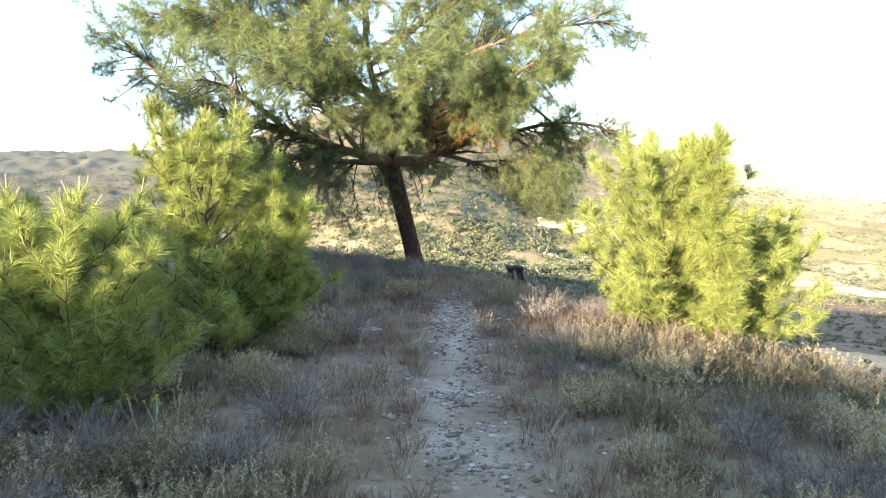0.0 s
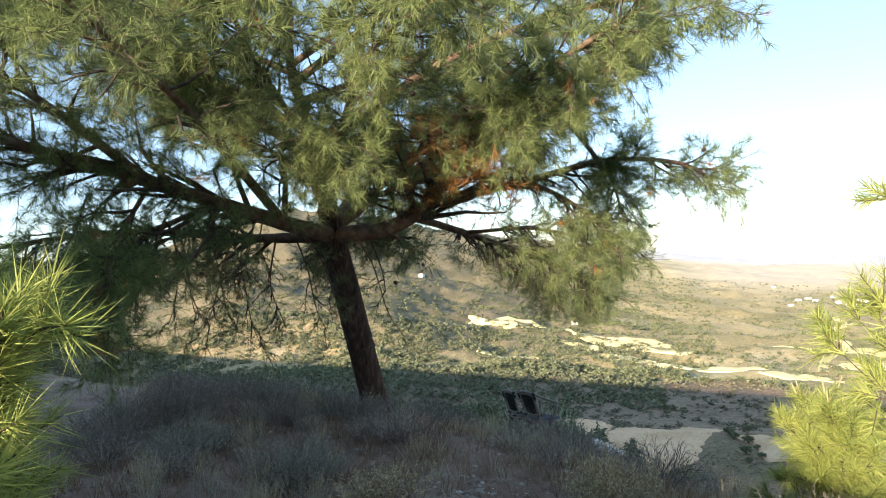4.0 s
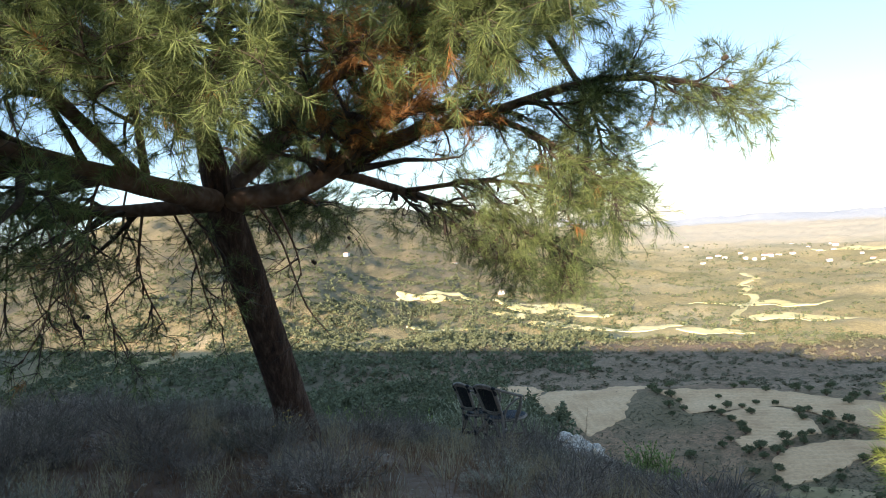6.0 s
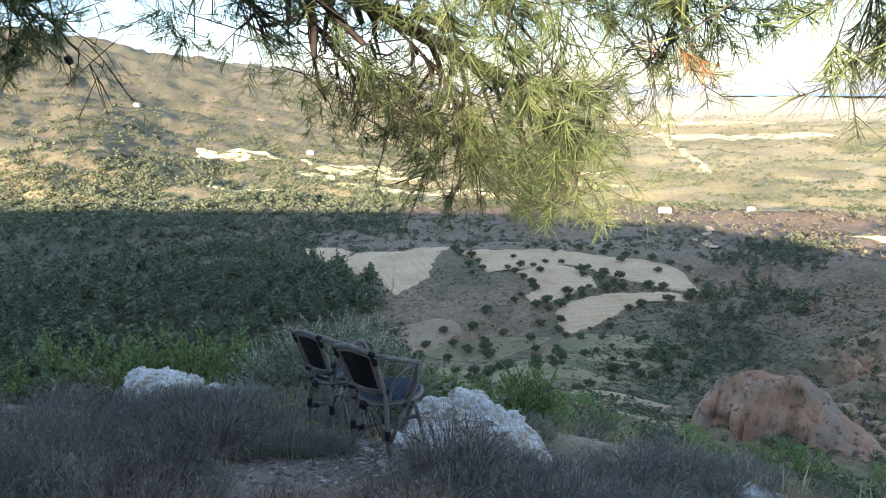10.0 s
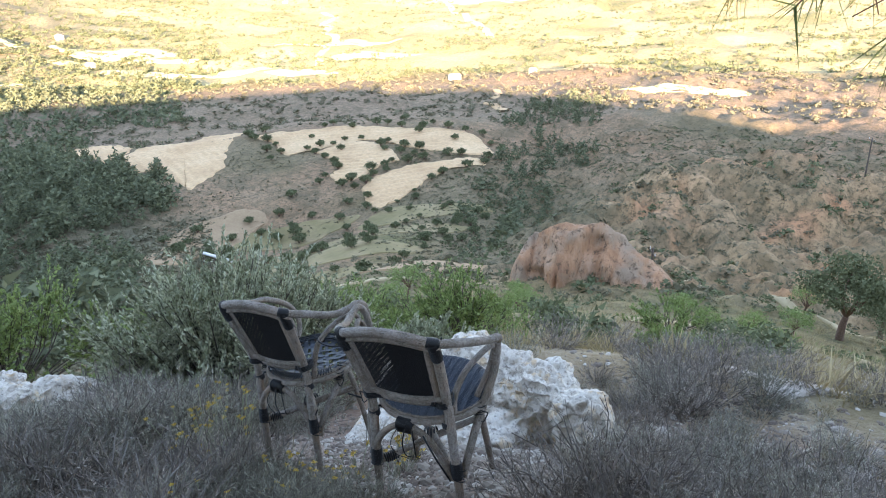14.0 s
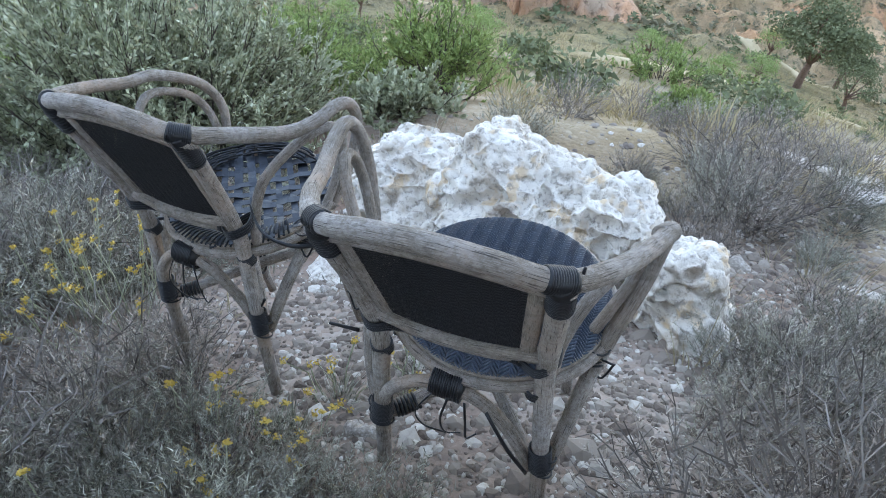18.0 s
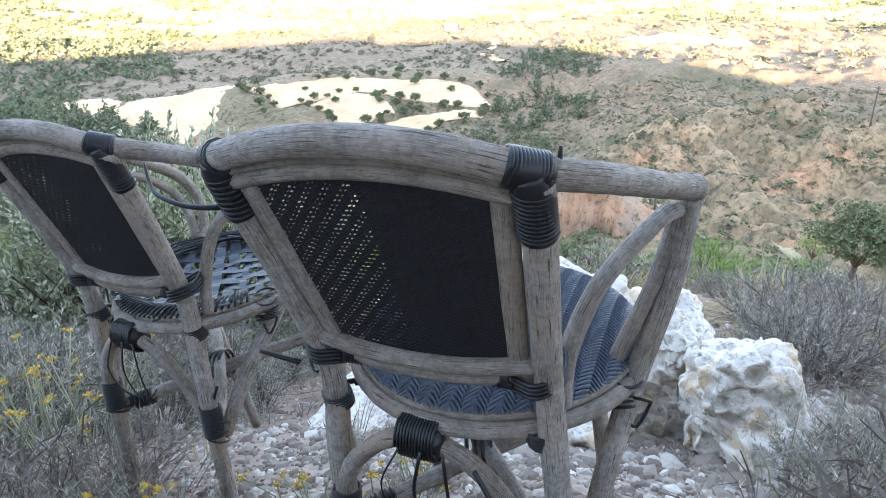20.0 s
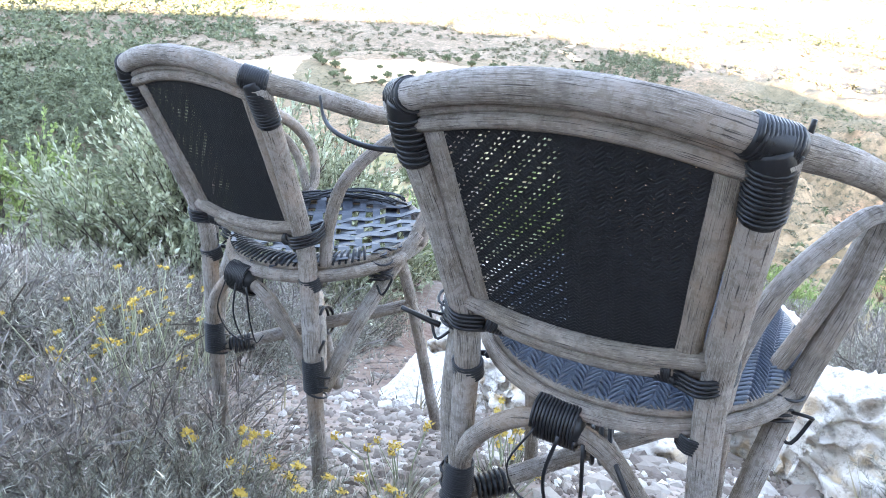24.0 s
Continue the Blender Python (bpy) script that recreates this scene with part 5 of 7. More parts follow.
    tip, d = np.vstack([tip, [t[0] for t in bare]]), np.vstack([d, [t[1] for t in bare]])
    sparse = np.arange(len(tip)) >= n_full
    clear = away(tip, np.where(tip[:, 1] > 12.6, 0.62, 0.85)) & (~sparse | (g.random(len(tip)) < 0.5))
    near_brow = (tip[:, 0] > 0.6) & (tip[:, 1] > 12.0) & (tip[:, 2] < 2.0)
    clear &= ~near_brow | ((g.random(len(tip)) < np.where(tip[:, 0] > 1.75, 0.75, 0.42)) & (tip[:, 2] > 0.95))
    sparse = sparse[clear]
    tip, d = tip[clear], d[clear]
    sa = np.array([s[1] for s in segs])
    ok = away(sa, np.where(sa[:, 1] > 12.6, 0.74, 0.8)) & ((sa[:, 0] < 0.6) | (sa[:, 1] < 12.0) | (sa[:, 2] > 2.0) | ((g.random(len(sa)) < 0.7) & (sa[:, 2] > 0.9)))
    v, f = twig_block([s for s, o in zip(segs, ok) if o])
    put("twig_growth", mesh_np("twig_growth", v, f, M_TWIG, True), tree, kind="stuff")
    dead = (g.random(len(tip)) < 0.015) | ((np.hypot(tip[:, 0] - 0.65, tip[:, 1] - 11.25) < 0.75) & (tip[:, 2] < 3.2) & (tip[:, 2] > 2.3) & (g.random(len(tip)) < 0.7))
    # thin, twiggy growth on the low outer branches, full brushes elsewhere
    brow = (tip[:, 0] > 0.6) & (tip[:, 1] > 11.9) & (tip[:, 2] < 2.25)
    thin = ((tip[:, 0] > 0.3) & (tip[:, 2] < 2.5) & (g.random(len(tip)) < 0.5)) | (brow & (g.random(len(tip)) < 0.75)) | ((tip[:, 0] > -1.3) & (tip[:, 1] > 12.5) & (tip[:, 2] < 2.3) & (g.random(len(tip)) < 0.7)) | (g.random(len(tip)) < 0.12) | sparse
    dead &= ~brow
    full, thin = ~dead & ~thin, ~dead & thin
    high = tip[:, 2] > 3.3
    v, f = join([needle_tufts(g, tip[full & ~high], d[full & ~high], 40, 0.120, 0.0036, 1.1, 0.085), needle_tufts(g, tip[full & high], d[full & high], 23, 0.155, 0.0066, 1.1, 0.10), needle_tufts(g, tip[thin], d[thin], 20, 0.105, 0.0028, 1.0, 0.07)])
    put("needles", mesh_np("needles", v, f, M_NEEDLE), tree, "dark green needles in brushes", kind="stuff")
    v, f = needle_tufts(g, tip[dead], d[dead], 34, 0.115, 0.0036)
    put("dead_needles", mesh_np("dead_needles", v, f, M_BROWN), tree, "rust-brown dead needles", kind="stuff")
    # cones
    tv, tf = stone_template(g, 1, 0.12, 1.5)
    me = mesh_np("cone", tv, tf, M_CONE, True)
    for k in g.choice(len(tip), 120, replace=False):
        ob = put("cone", me, tree)
        ob.location, ob.scale = tip[k] - d[k] * 0.12 + (0, 0, -0.03), (0.045, 0.045, 0.045)
        ob.rotation_euler = g.random(3) * 3


big_pine()


def young_pine(name, label, base, height, width, seed, top=(0, 0), n_branch=46, mat=M_YOUNG, needles=42, candles=True, wid=0.0046, low=0.04, length=0.12):
    """A bushy young pine, branches whorled up a thin stem."""
    g = np.random.default_rng(seed)
    tree = thing(name, label, "tree", "young pines on the hill")
    x, y = base
    z = float(hgt(x, y)) - 0.05
    line = [(x, y, z), (x + top[0] * 0.3, y + top[1] * 0.3, z + height * 0.4), (x + top[0], y + top[1], z + height)]
    p = smooth_line(line, 30)
    put("stem", tube_mesh("stem", line, [0.045 * height / 2, 0.03 * height / 2, 0.006], M_LIMB, 24, 10, rough=0.05, seed=seed), tree)
    tufts, segs = [], []
    n_branch = int(n_branch * 1.7)
    for k in range(n_branch):
        f = low + (0.97 - low) * (k + g.random()) / n_branch
        a = p[min(29, int(f * 30))]
        th = k * 2.4 + g.random()
        L = width * (0.16 + 0.84 * math.sqrt(max(0.0, 1 - max(0.0, (f - 0.25) / 0.75) ** 2.2))) * (0.45 + 0.6 * g.random())
        d = np.array([math.cos(th), math.sin(th), 0.28 + 0.5 * f])
        d /= np.linalg.norm(d)
        for m in range(5):
            d = d + g.normal(0, 0.13, 3) + np.array([0, 0, 0.13])
            d /= np.linalg.norm(d)
            b = a + d * L / 5
            segs.append((a, b, 0.010 * (1 - m / 6), 0.010 * (1 - (m + 1) / 6)))
            for _ in range(4 if m else 2):
                w = d * 0.8 + g.normal(0, 0.45, 3) + np.array([0, 0, 0.25])
                w /= np.linalg.norm(w)
                c = b + w * (0.05 + 0.11 * g.random())
                segs.append((b, c, 0.0035, 0.0025))
                tufts.append((c, w))
            a = b
        tufts.append((a + d * 0.06, d))
    tufts.append((p[-1], np.array([0, 0, 1.0])))
    v, f = twig_block(segs)
    put("twig_growth", mesh_np("twig_growth", v, f, M_TWIG, True), tree, kind="stuff")
    tip, d = np.array([t[0] for t in tufts]), np.array([t[1] for t in tufts])
    v, f = needle_tufts(g, tip, d, needles, length, wid, 0.95, 0.09)
    put("needles", mesh_np("needles", v, f, mat), tree, "bright yellow-green needles" if mat is M_YOUNG else "green needles", kind="stuff")
    if candles:
        upmost = np.argsort(-(tip[:, 2] + 0.25 * g.random(len(tip))))[:16]
        for k in upmost:
            put("candle", tube_mesh("candle", [tip[k], tip[k] + d[k] * 0.05 + (0, 0, 0.045)], [0.006, 0.003], M_CANDLE, 4, 6), tree)
    # dry lower twigs
    if low > 0.125:
        dry = []
        for k in range(70):
            th = g.random() * 6.28
            a = p[int(2 + 5 * g.random())]
            d = np.array([math.cos(th), math.sin(th), 0.1 + g.normal(0, 0.2)])
            for m in range(4):
                d = d + g.normal(0, 0.3, 3)
                d /= np.linalg.norm(d)
                b = a + d * width * 0.16
                dry.append((a, b, 0.004, 0.003))
                dry.append((b, b + g.normal(0, 0.09, 3), 0.002, 0.001))
                a = b
        v, f = twig_block(dry, 3)
        put("dry_twig_tangle", mesh_np("dry_twig_tangle", v, f, M_DRYTWIG, True), tree, "bare grey-brown dead twigs", kind="stuff")
    return tree


young_pine("young_pine", "bushy young pine in yellow-green growth beside the path", (-2.02, 6.15), 1.90, 1.10, 51, (-0.25, 0.15), 50)
young_pine("young_pine", "broad young pine with dense yellow-green needles", (-2.50, 4.30), 1.02, 1.05, 52, (-0.05, 0.0), 50)
young_pine("young_pine", "young pine crowding its taller neighbour", (-1.66, 6.55), 1.35, 0.62, 53, (0.12, -0.1), 34)
young_pine("young_pine", "bright young pine with dry twigs at its foot", (2.40, 6.80), 1.70, 1.38, 54, (-0.15, -0.2), 62, low=0.05)
young_pine("young_pine", "slim young pine rising through its neighbour", (2.70, 6.2), 2.10, 0.34, 55, (-0.3, -0.3), 24, low=0.10)
young_pine("young_pine", "low young pine at the edge of the slope", (3.35, 6.9), 1.35, 0.9, 56, (0.1, 0.0), 34, low=0.12)
young_pine("young_pine", "shaded young pine behind the bushes", (-4.6, 7.4), 1.05, 0.9, 57, (0.0, 0.0), 40)
young_pine("young_pine", "knee-high young pine at the brow of the slope", (2.85, 9.1), 0.85, 0.6, 58, (0.0, 0.0), 26)


def sprigs(g, n, radius, height, per, leaf, width, lean=0.8, low=0.3, flare=0.55, stem=0.0016):
    """n leafy shoots from one root: a thin stem and narrow leaves set round its upper part."""
    a, q = g.random(n) * 2 * np.pi, np.sqrt(g.random(n))
    out = np.stack([np.cos(a) * q, np.sin(a) * q], -1)
    root = np.concatenate([out * radius * 0.45, np.zeros((n, 1))], 1)
    L = height * (0.55 + 0.55 * g.random(n)) * (1.0 - 0.35 * q)
    d = np.concatenate([out * lean + g.normal(0, 0.16, (n, 2)), np.ones((n, 1))], 1)
    d /= np.linalg.norm(d, axis=1)[:, None]
    tip = root + d * L[:, None] * (1.0 + 0.5 * q * lean)[:, None]
    w = np.stack([-np.sin(a + 1), np.cos(a + 1), np.zeros(n)], -1) * stem
    sv = np.stack([root - w, root + w, tip], 1).reshape(-1, 3)
    m = n * per
    D, R, T = np.repeat(d, per, 0), np.repeat(root, per, 0), np.repeat(tip, per, 0)
    t = low + (1 - low) * g.random(m) ** 0.75
    p = R + (T - R) * t[:, None]
    side = g.normal(0, 1, (m, 3))
    side -= D * (side * D).sum(1)[:, None]
    side /= np.linalg.norm(side, axis=1)[:, None] + 1e-9
    way = D * (1 - flare) + side * flare * (0.6 + 0.8 * g.random(m))[:, None]
    way /= np.linalg.norm(way, axis=1)[:, None]
    s = leaf * (0.6 + 0.7 * g.random(m))[:, None]
    b = np.cross(way, g.normal(0, 1, (m, 3)))
    b /= np.linalg.norm(b, axis=1)[:, None] + 1e-9
    lv = np.stack([p - b * width * 0.5, p + b * width * 0.5, p + way * s], 1).reshape(-1, 3)
    return (sv, np.arange(len(sv)).reshape(-1, 3)), (lv, np.arange(len(lv)).reshape(-1, 3))


def stick_strips(g, segs):
    """Flat strips from rows of (start, end, half width)."""
    a, b = np.array([q[0] for q in segs]), np.array([q[1] for q in segs])
    w = np.cross(b - a, g.normal(0, 1, a.shape))
    w *= np.array([q[2] for q in segs])[:, None] / (np.linalg.norm(w, axis=1)[:, None] + 1e-9)
    v = np.stack([a - w, a + w, b + w * 0.7, b - w * 0.7], 1).reshape(-1, 3)
    return v, np.arange(len(v)).reshape(-1, 4)


def shrub_parts(g, kind):
    """The meshes of a low shrub of the dry hill: a tangle of woody stems, and its narrow leaves."""
    if kind == "sage":
        st, lv = sprigs(g, 170, 0.26, 0.27, 32, 0.023, 0.0031, 0.95, 0.25, 0.5)
        return [("stem_tangle", mesh_np("stem_tangle", *st, M_TWIG)), ("foliage", mesh_np("foliage", *lv, M_SAGE))]
    if kind == "mound":
        lobes, stems = [], []
        for k in range(9):
            th, q = k * 2.4, 0.17 * math.sqrt((k + 0.5) / 9)
            st, lv = sprigs(g, 14, 0.09, 0.19 + 0.10 * g.random(), 28, 0.024, 0.0055, 0.65)
            off = np.array([math.cos(th) * q, math.sin(th) * q, 0.02 * g.random()])
            lobes.append((lv[0] + off, lv[1])), stems.append((st[0] + off, st[1]))
        v1, f1 = join(lobes)
        v2, f2 = join(stems)
        return [("foliage", mesh_np("foliage", v1, f1, M_MOUND)), ("stem_tangle", mesh_np("stem_tangle", v2, f2, M_TWIG))]
    if kind == "twiggy":
        segs = []
        for k in range(64):
            th, q = g.random() * 6.28, math.sqrt(g.random())
            d = np.array([math.cos(th) * q, math.sin(th) * q, 0.75])
            a = np.array([math.cos(th), math.sin(th), 0]) * 0.05 * q
            for m in range(4):
                d = d + g.normal(0, 0.28, 3)
                d /= np.linalg.norm(d)
                b = a + d * 0.075
                segs.append((a, b, 0.0022))
                for _ in range(2):
                    w = d + g.normal(0, 0.6, 3)
                    w /= np.linalg.norm(w)
                    segs.append((b, b + w * (0.03 + 0.05 * g.random()), 0.0014))
                a = b
        v, f = stick_strips(g, segs)
        _, lv = sprigs(g, 100, 0.23, 0.27, 22, 0.019, 0.0031, 0.9, 0.35)
        return [("twig_tangle", mesh_np("twig_tangle", v, f, M_STICK)), ("foliage", mesh_np("foliage", *lv, M_LAV))]
    st, lv = sprigs(g, 34, 0.13, 0.36, 12, 0.024, 0.005, 0.35, 0.35, 0.4, 0.0018)
    _, low = sprigs(g, 40, 0.13, 0.17, 9, 0.026, 0.0055, 0.8)
    return [("seed_stem_tuft", mesh_np("seed_stem_tuft", *join([st, lv]), M_DRYGRASS)), ("foliage", mesh_np("foliage", *low, M_SAGE))]


g = np.random.default_rng(61)
SHRUBS = {k: [shrub_parts(g, k) for _ in range(3)] for k in ("sage", "twiggy", "grass", "mound")}
SHRUB_TAGS = {
    "sage": ("low_shrub", "low grey-green aromatic shrub on dry soil", "shrub", "grey-green shrubs"),
    "mound": ("low_shrub", "rounded grey-green shrub beside the stony path", "shrub", "grey-green shrubs"),
    "twiggy": ("thorny_shrub", "twiggy lavender-grey shrub on stony ground", "shrub", "lavender-grey shrubs"),
    "grass": ("grass_tuft", "tall tuft of dry straw-coloured grass", "grass", "dry grass tufts"),
}


def shrub(kind, which):
    name, label, cat, grp = SHRUB_TAGS[kind]
    ob = thing(name, label, cat, grp)
    for part_name, me in SHRUBS[kind][which % 3]:
        put(part_name, me, ob, kind="stuff")
    return ob


def free_spot(x, y, keep=0.0):
    """True where nothing else stands: off the path, the chairs, the rocks and the walker's line."""
    line_x = np.interp(y, [-1, 2.5, 5, 8, 10, 12.5, 13.4, 13.8], [-0.3, -0.22, -0.5, 0.05, 0.38, 0.55, 1.0, 1.5])
    if y < 9.0 and abs(x - path_x(y)) < 0.42 + keep:
        return False
    if y < 12.8 and abs(x - line_x) < 0.30 + keep:
        return False
    if np.hypot((x - 2.48) / 0.62, (y - 14.55) / 0.95) < 1.0 + keep:
        return False
    if abs(x - 3.25) < 0.55 and 13.8 < y < 15.9:
        return False
    if np.hypot(x - 1.52, y - 13.78) < 0.55 + keep:
        return False
    return np.hypot(x + 0.12, y - 13.0) > 0.3


def plant_shrubs():
    g = np.random.default_rng(62)
    n = 0
    for k in range(2600):
        if n >= 285:
            break
        u = g.random()
        if u < 0.45:
            x, y = -4.5 + 9.5 * g.random(), 1.6 + 8.5 * g.random()
        elif u < 0.75:
            x, y = -3.0 + 5.5 * g.random(), 10.5 + 6.5 * g.random()
        else:
            x, y = 1.2 + 6.0 * g.random(), 11.2 + 5.2 * g.random()
        if not free_spot(x, y, 0.08) or (x > 3.2 and y > 13.0 and g.random() < 0.75):
            continue
        if y < 10 and abs(x) < 1.3 and g.random() < 0.45:
            continue
        v = g.random()
        kind = ("mound" if v < 0.55 else "twiggy" if v < 0.82 else "grass") if y < 9 else ("twiggy" if v < 0.66 else "sage" if v < 0.92 or math.hypot(x - 2, y - 14.4) < 1.6 else "grass")
        s = (0.75 + 0.65 * g.random()) * (1.0 if kind != "grass" else 0.85)
        ob = shrub(kind, n)
        ob.location = (x, y, float(hgt(x, y)) - 0.015)
        ob.rotation_euler, ob.scale = (g.normal(0, 0.08), g.normal(0, 0.08), g.random() * 6.28), (s, s, s * (0.8 + 0.4 * g.random()))
        n += 1
    # thicker growth beside the path at the start
    for k in range(120):
        if k % 3:
            x, y = 0.75 + 3.2 * g.random(), 1.7 + 4.2 * g.random()
        else:
            x, y = -0.75 - 2.2 * g.random(), 2.0 + 4.6 * g.random()
        kind = "mound" if g.random() < 0.8 else "twiggy"
        s = 0.55 + 0.5 * g.random()
        ob = shrub(kind, k)
        ob.location = (x, y, float(hgt(x, y)) - 0.015)
        ob.rotation_euler, ob.scale = (g.normal(0, 0.08), g.normal(0, 0.08), g.random() * 6.28), (s, s, s * (0.9 + 0.4 * g.random()))
    for k in range(46):
        x, y = 2.25 + 1.3 * g.random(), 12.9 + 0.95 * g.random()
        s = 0.6 + 0.4 * g.random()
        ob = shrub("twiggy" if k % 3 else "sage", k)
        ob.location = (x, y, float(hgt(x, y)) - 0.015)
        ob.rotation_euler, ob.scale = (g.normal(0, 0.1), g.normal(0, 0.1), g.random() * 6.28), (s, s, s)
    for k, (x, y, s) in enumerate([(4.85, 14.45, 1.15), (5.05, 14.15, 1.3), (5.3, 14.5, 1.2), (5.5, 13.9, 1.0), (4.75, 14.1, 0.8), (5.7, 14.3, 1.0), (4.4, 14.9, 0.7), (6.2, 13.2, 1.0), (4.0, 13.75, 0.6), (4.5, 13.2, 0.8)]):
        ob = shrub("twiggy" if k % 3 else "sage", k)
        ob.location = (x, y, float(hgt(x, y)) - 0.015)
        ob.rotation_euler, ob.scale = (g.normal(0, 0.08), g.normal(0, 0.08), g.random() * 6.28), (s, s, s * 1.15)
    for k in range(16):
        x, y = 0.3 + 1.1 * g.random(), 15.75 + 0.55 * g.random()
        s = 0.8 + 0.4 * g.random()
        ob = shrub("twiggy" if k % 2 else "sage", k)
        ob.location = (x, y, float(hgt(x, y)) - 0.015)
        ob.rotation_euler, ob.scale = (g.normal(0, 0.1), g.normal(0, 0.1), g.random() * 6.28), (s, s, s)
    # pale grass tufts on the crown of the hill
    for k in range(85):
        x, y = -2.0 + 4.8 * g.random(), 8.6 + 4.8 * g.random()
        if not free_spot(x, y, 0.0):
            continue
        s = 0.6 + 0.45 * g.random()
        ob = shrub("grass", k)
        ob.location = (x, y, float(hgt(x, y)) - 0.015)
        ob.rotation_euler, ob.scale = (g.normal(0, 0.1), g.normal(0, 0.1), g.random() * 6.28), (s, s, s * (0.8 + 0.5 * g.random()))
    for k in range(34):
        x, y = 1.9 + g.normal(0, 0.55), 5.9 + g.normal(0, 0.45)
        s = 0.6 + 0.5 * g.random()
        ob = shrub("grass", k)
        ob.location = (x, y, float(hgt(x, y)) - 0.015)
        ob.rotation_euler, ob.scale = (g.normal(0, 0.12), g.normal(0, 0.12), g.random() * 6.28), (s, s, s)
    # low tufts between the boulder and the gravel clearing
    for k in range(46):
        x, y = 4.3 + 3.6 * g.random(), 13.0 + 2.2 * g.random()
        s = 0.4 + 0.4 * g.random()
        ob = shrub(("twiggy", "sage", "grass")[k % 3], k)
        ob.location = (x, y, float(hgt(x, y)) - 0.02)
        ob.rotation_euler, ob.scale = (g.normal(0, 0.1), g.normal(0, 0.1), g.random() * 6.28), (s, s, s)
    for x, y, s in ((2.98, 13.80, 0.5), (3.10, 13.72, 0.55), (3.26, 13.82, 0.5), (3.38, 13.92, 0.6), (3.45, 14.08, 0.5), (2.88, 13.66, 0.45), (3.02, 13.55, 0.6), (3.22, 13.58, 0.6)):
        ob = shrub("twiggy", int(x * 100))
        ob.location = (x, y, float(hgt(x, y)) - 0.015)
        ob.rotation_euler, ob.scale = (0, 0, x * 9), (s, s, s * 0.9)
    # close growth round the chairs and along the brow
    for k in range(250):
        u = g.random()
        if u < 0.50:
            x, y = -0.6 + 2.6 * g.random(), 13.5 + 3.3 * g.random()
        elif u < 0.62:
            x, y = 1.45 + 0.5 * g.random(), 14.3 + 0.7 * g.random()
        elif u < 0.85:
            x, y = 2.2 + 3.4 * g.random(), 12.3 + 3.6 * g.random() ** 1.6
        else:
            x, y = 1.2 + 2.0 * g.random(), 15.6 + 1.0 * g.random()
        if math.hypot(x - 1.92, y - 15.55) < 0.22:
            continue
        if not free_spot(x, y, 0.0) or (math.hypot(x - 1.5, y - 13.75) < 0.55) or (x > 3.2 and y > 13.0 and g.random() < 0.7):
            continue
        v = g.random()
        kind = "twiggy" if v < 0.4 else "sage"
        s = (0.55 + 0.5 * g.random()) * (0.7 if abs(x - 1.7) < 0.3 and abs(y - 14.6) < 0.45 else 1.0)
        ob = shrub(kind, k)
        ob.location = (x, y, float(hgt(x, y)) - 0.015)
        ob.rotation_euler, ob.scale = (g.normal(0, 0.1), g.normal(0, 0.1), g.random() * 6.28), (s, s, s * (0.8 + 0.4 * g.random()))


plant_shrubs()


def fine_grass():
    g = np.random.default_rng(63)
    for mat, name, label, count, h, area in (
        (M_RUST, "rusty_grass", "short rust-brown dry grass on the hilltop", 4200, 0.10, (-2.8, 2.6, 0.8, 13.5)),
        (M_DRYGRASS, "dry_grass", "thin straw-coloured grass stems", 1700, 0.17, (-4.5, 5.0, 1.0, 17.5)),
        (M_SAGE, "grey_herbs", "small grey-green herbs between stones", 2200, 0.075, (-4.5, 5.0, 1.0, 17.5)),
    ):
        temps = [blades(g, 13, 0.05, h, 0.0019, 0.7) for _ in range(4)]
        blocks = []
        for tv, tf in temps:
            n = count // 4
            x, y = area[0] + (area[1] - area[0]) * g.random(n), area[2] + (area[3] - area[2]) * g.random(n)
            keep = (np.abs(x - path_x(y)) > 0.30) | (y > 8.6)
            keep &= (np.hypot(x - 2.3, y - 14.4) > 0.75) | (g.random(n) < 0.25)
            x, y = x[keep], y[keep]
            blocks.append(spread(tv, tf, on_ground(x, y, -0.005), g.random(len(x)) * 6.28, 0.7 + 0.7 * g.random(len(x))))
        stuff(name, blocks, mat, label, "grass")


fine_grass()


def flower_clump(x, y, s, seed, n=9):
    g = np.random.default_rng(seed)
    ob = thing("flowering_herb", "pale-stalked herb with small yellow flower heads", "flower", "yellow flowers")
    ob.location = (x, y, float(hgt(x, y)) - 0.01)
    v, f = blades(g, 130, 0.10 * s, 0.14 * s, 0.0013, 0.7)
    put("foliage", mesh_np("foliage", v, f, M_SAGE), ob, kind="stuff")
    tv, tf = leaf_cloud(g, 26, np.zeros(3), (0.5, 0.5, 0.22), 0.34, 1.0, 0.3)
    head = mesh_np("flower_head", tv, tf, M_FLOWER)
    segs = []
    for k in range(n):
        th, q = g.random() * 6.28, 0.11 * s * math.sqrt(g.random())
        a = np.array([math.cos(th) * q, math.sin(th) * q, 0.0])
        t = a * (1.5 + g.random()) + np.array([g.normal(0, 0.02), g.normal(0, 0.02), (0.20 + 0.13 * g.random()) * s])
        m = (a + t) / 2 + g.normal(0, 0.012, 3)
        segs += [(a, m, 0.0024, 0.002), (m, t, 0.002, 0.0016)]
        h = put("flower_head", head, ob)
        h.location, h.scale = t, (0.023, 0.023, 0.017)
        if g.random() < 0.5:
            t2 = t + g.normal(0, 0.018, 3) - (0, 0, 0.012)
            segs.append((m, t2, 0.0013, 0.001))
            h = put("flower_head", head, ob)
            h.location, h.scale = t2, (0.018, 0.018, 0.014)
    v, f = twig_block(segs, 4)
    put("stem_growth", mesh_np("stem_growth", v, f, M_STALK), ob, kind="stuff")


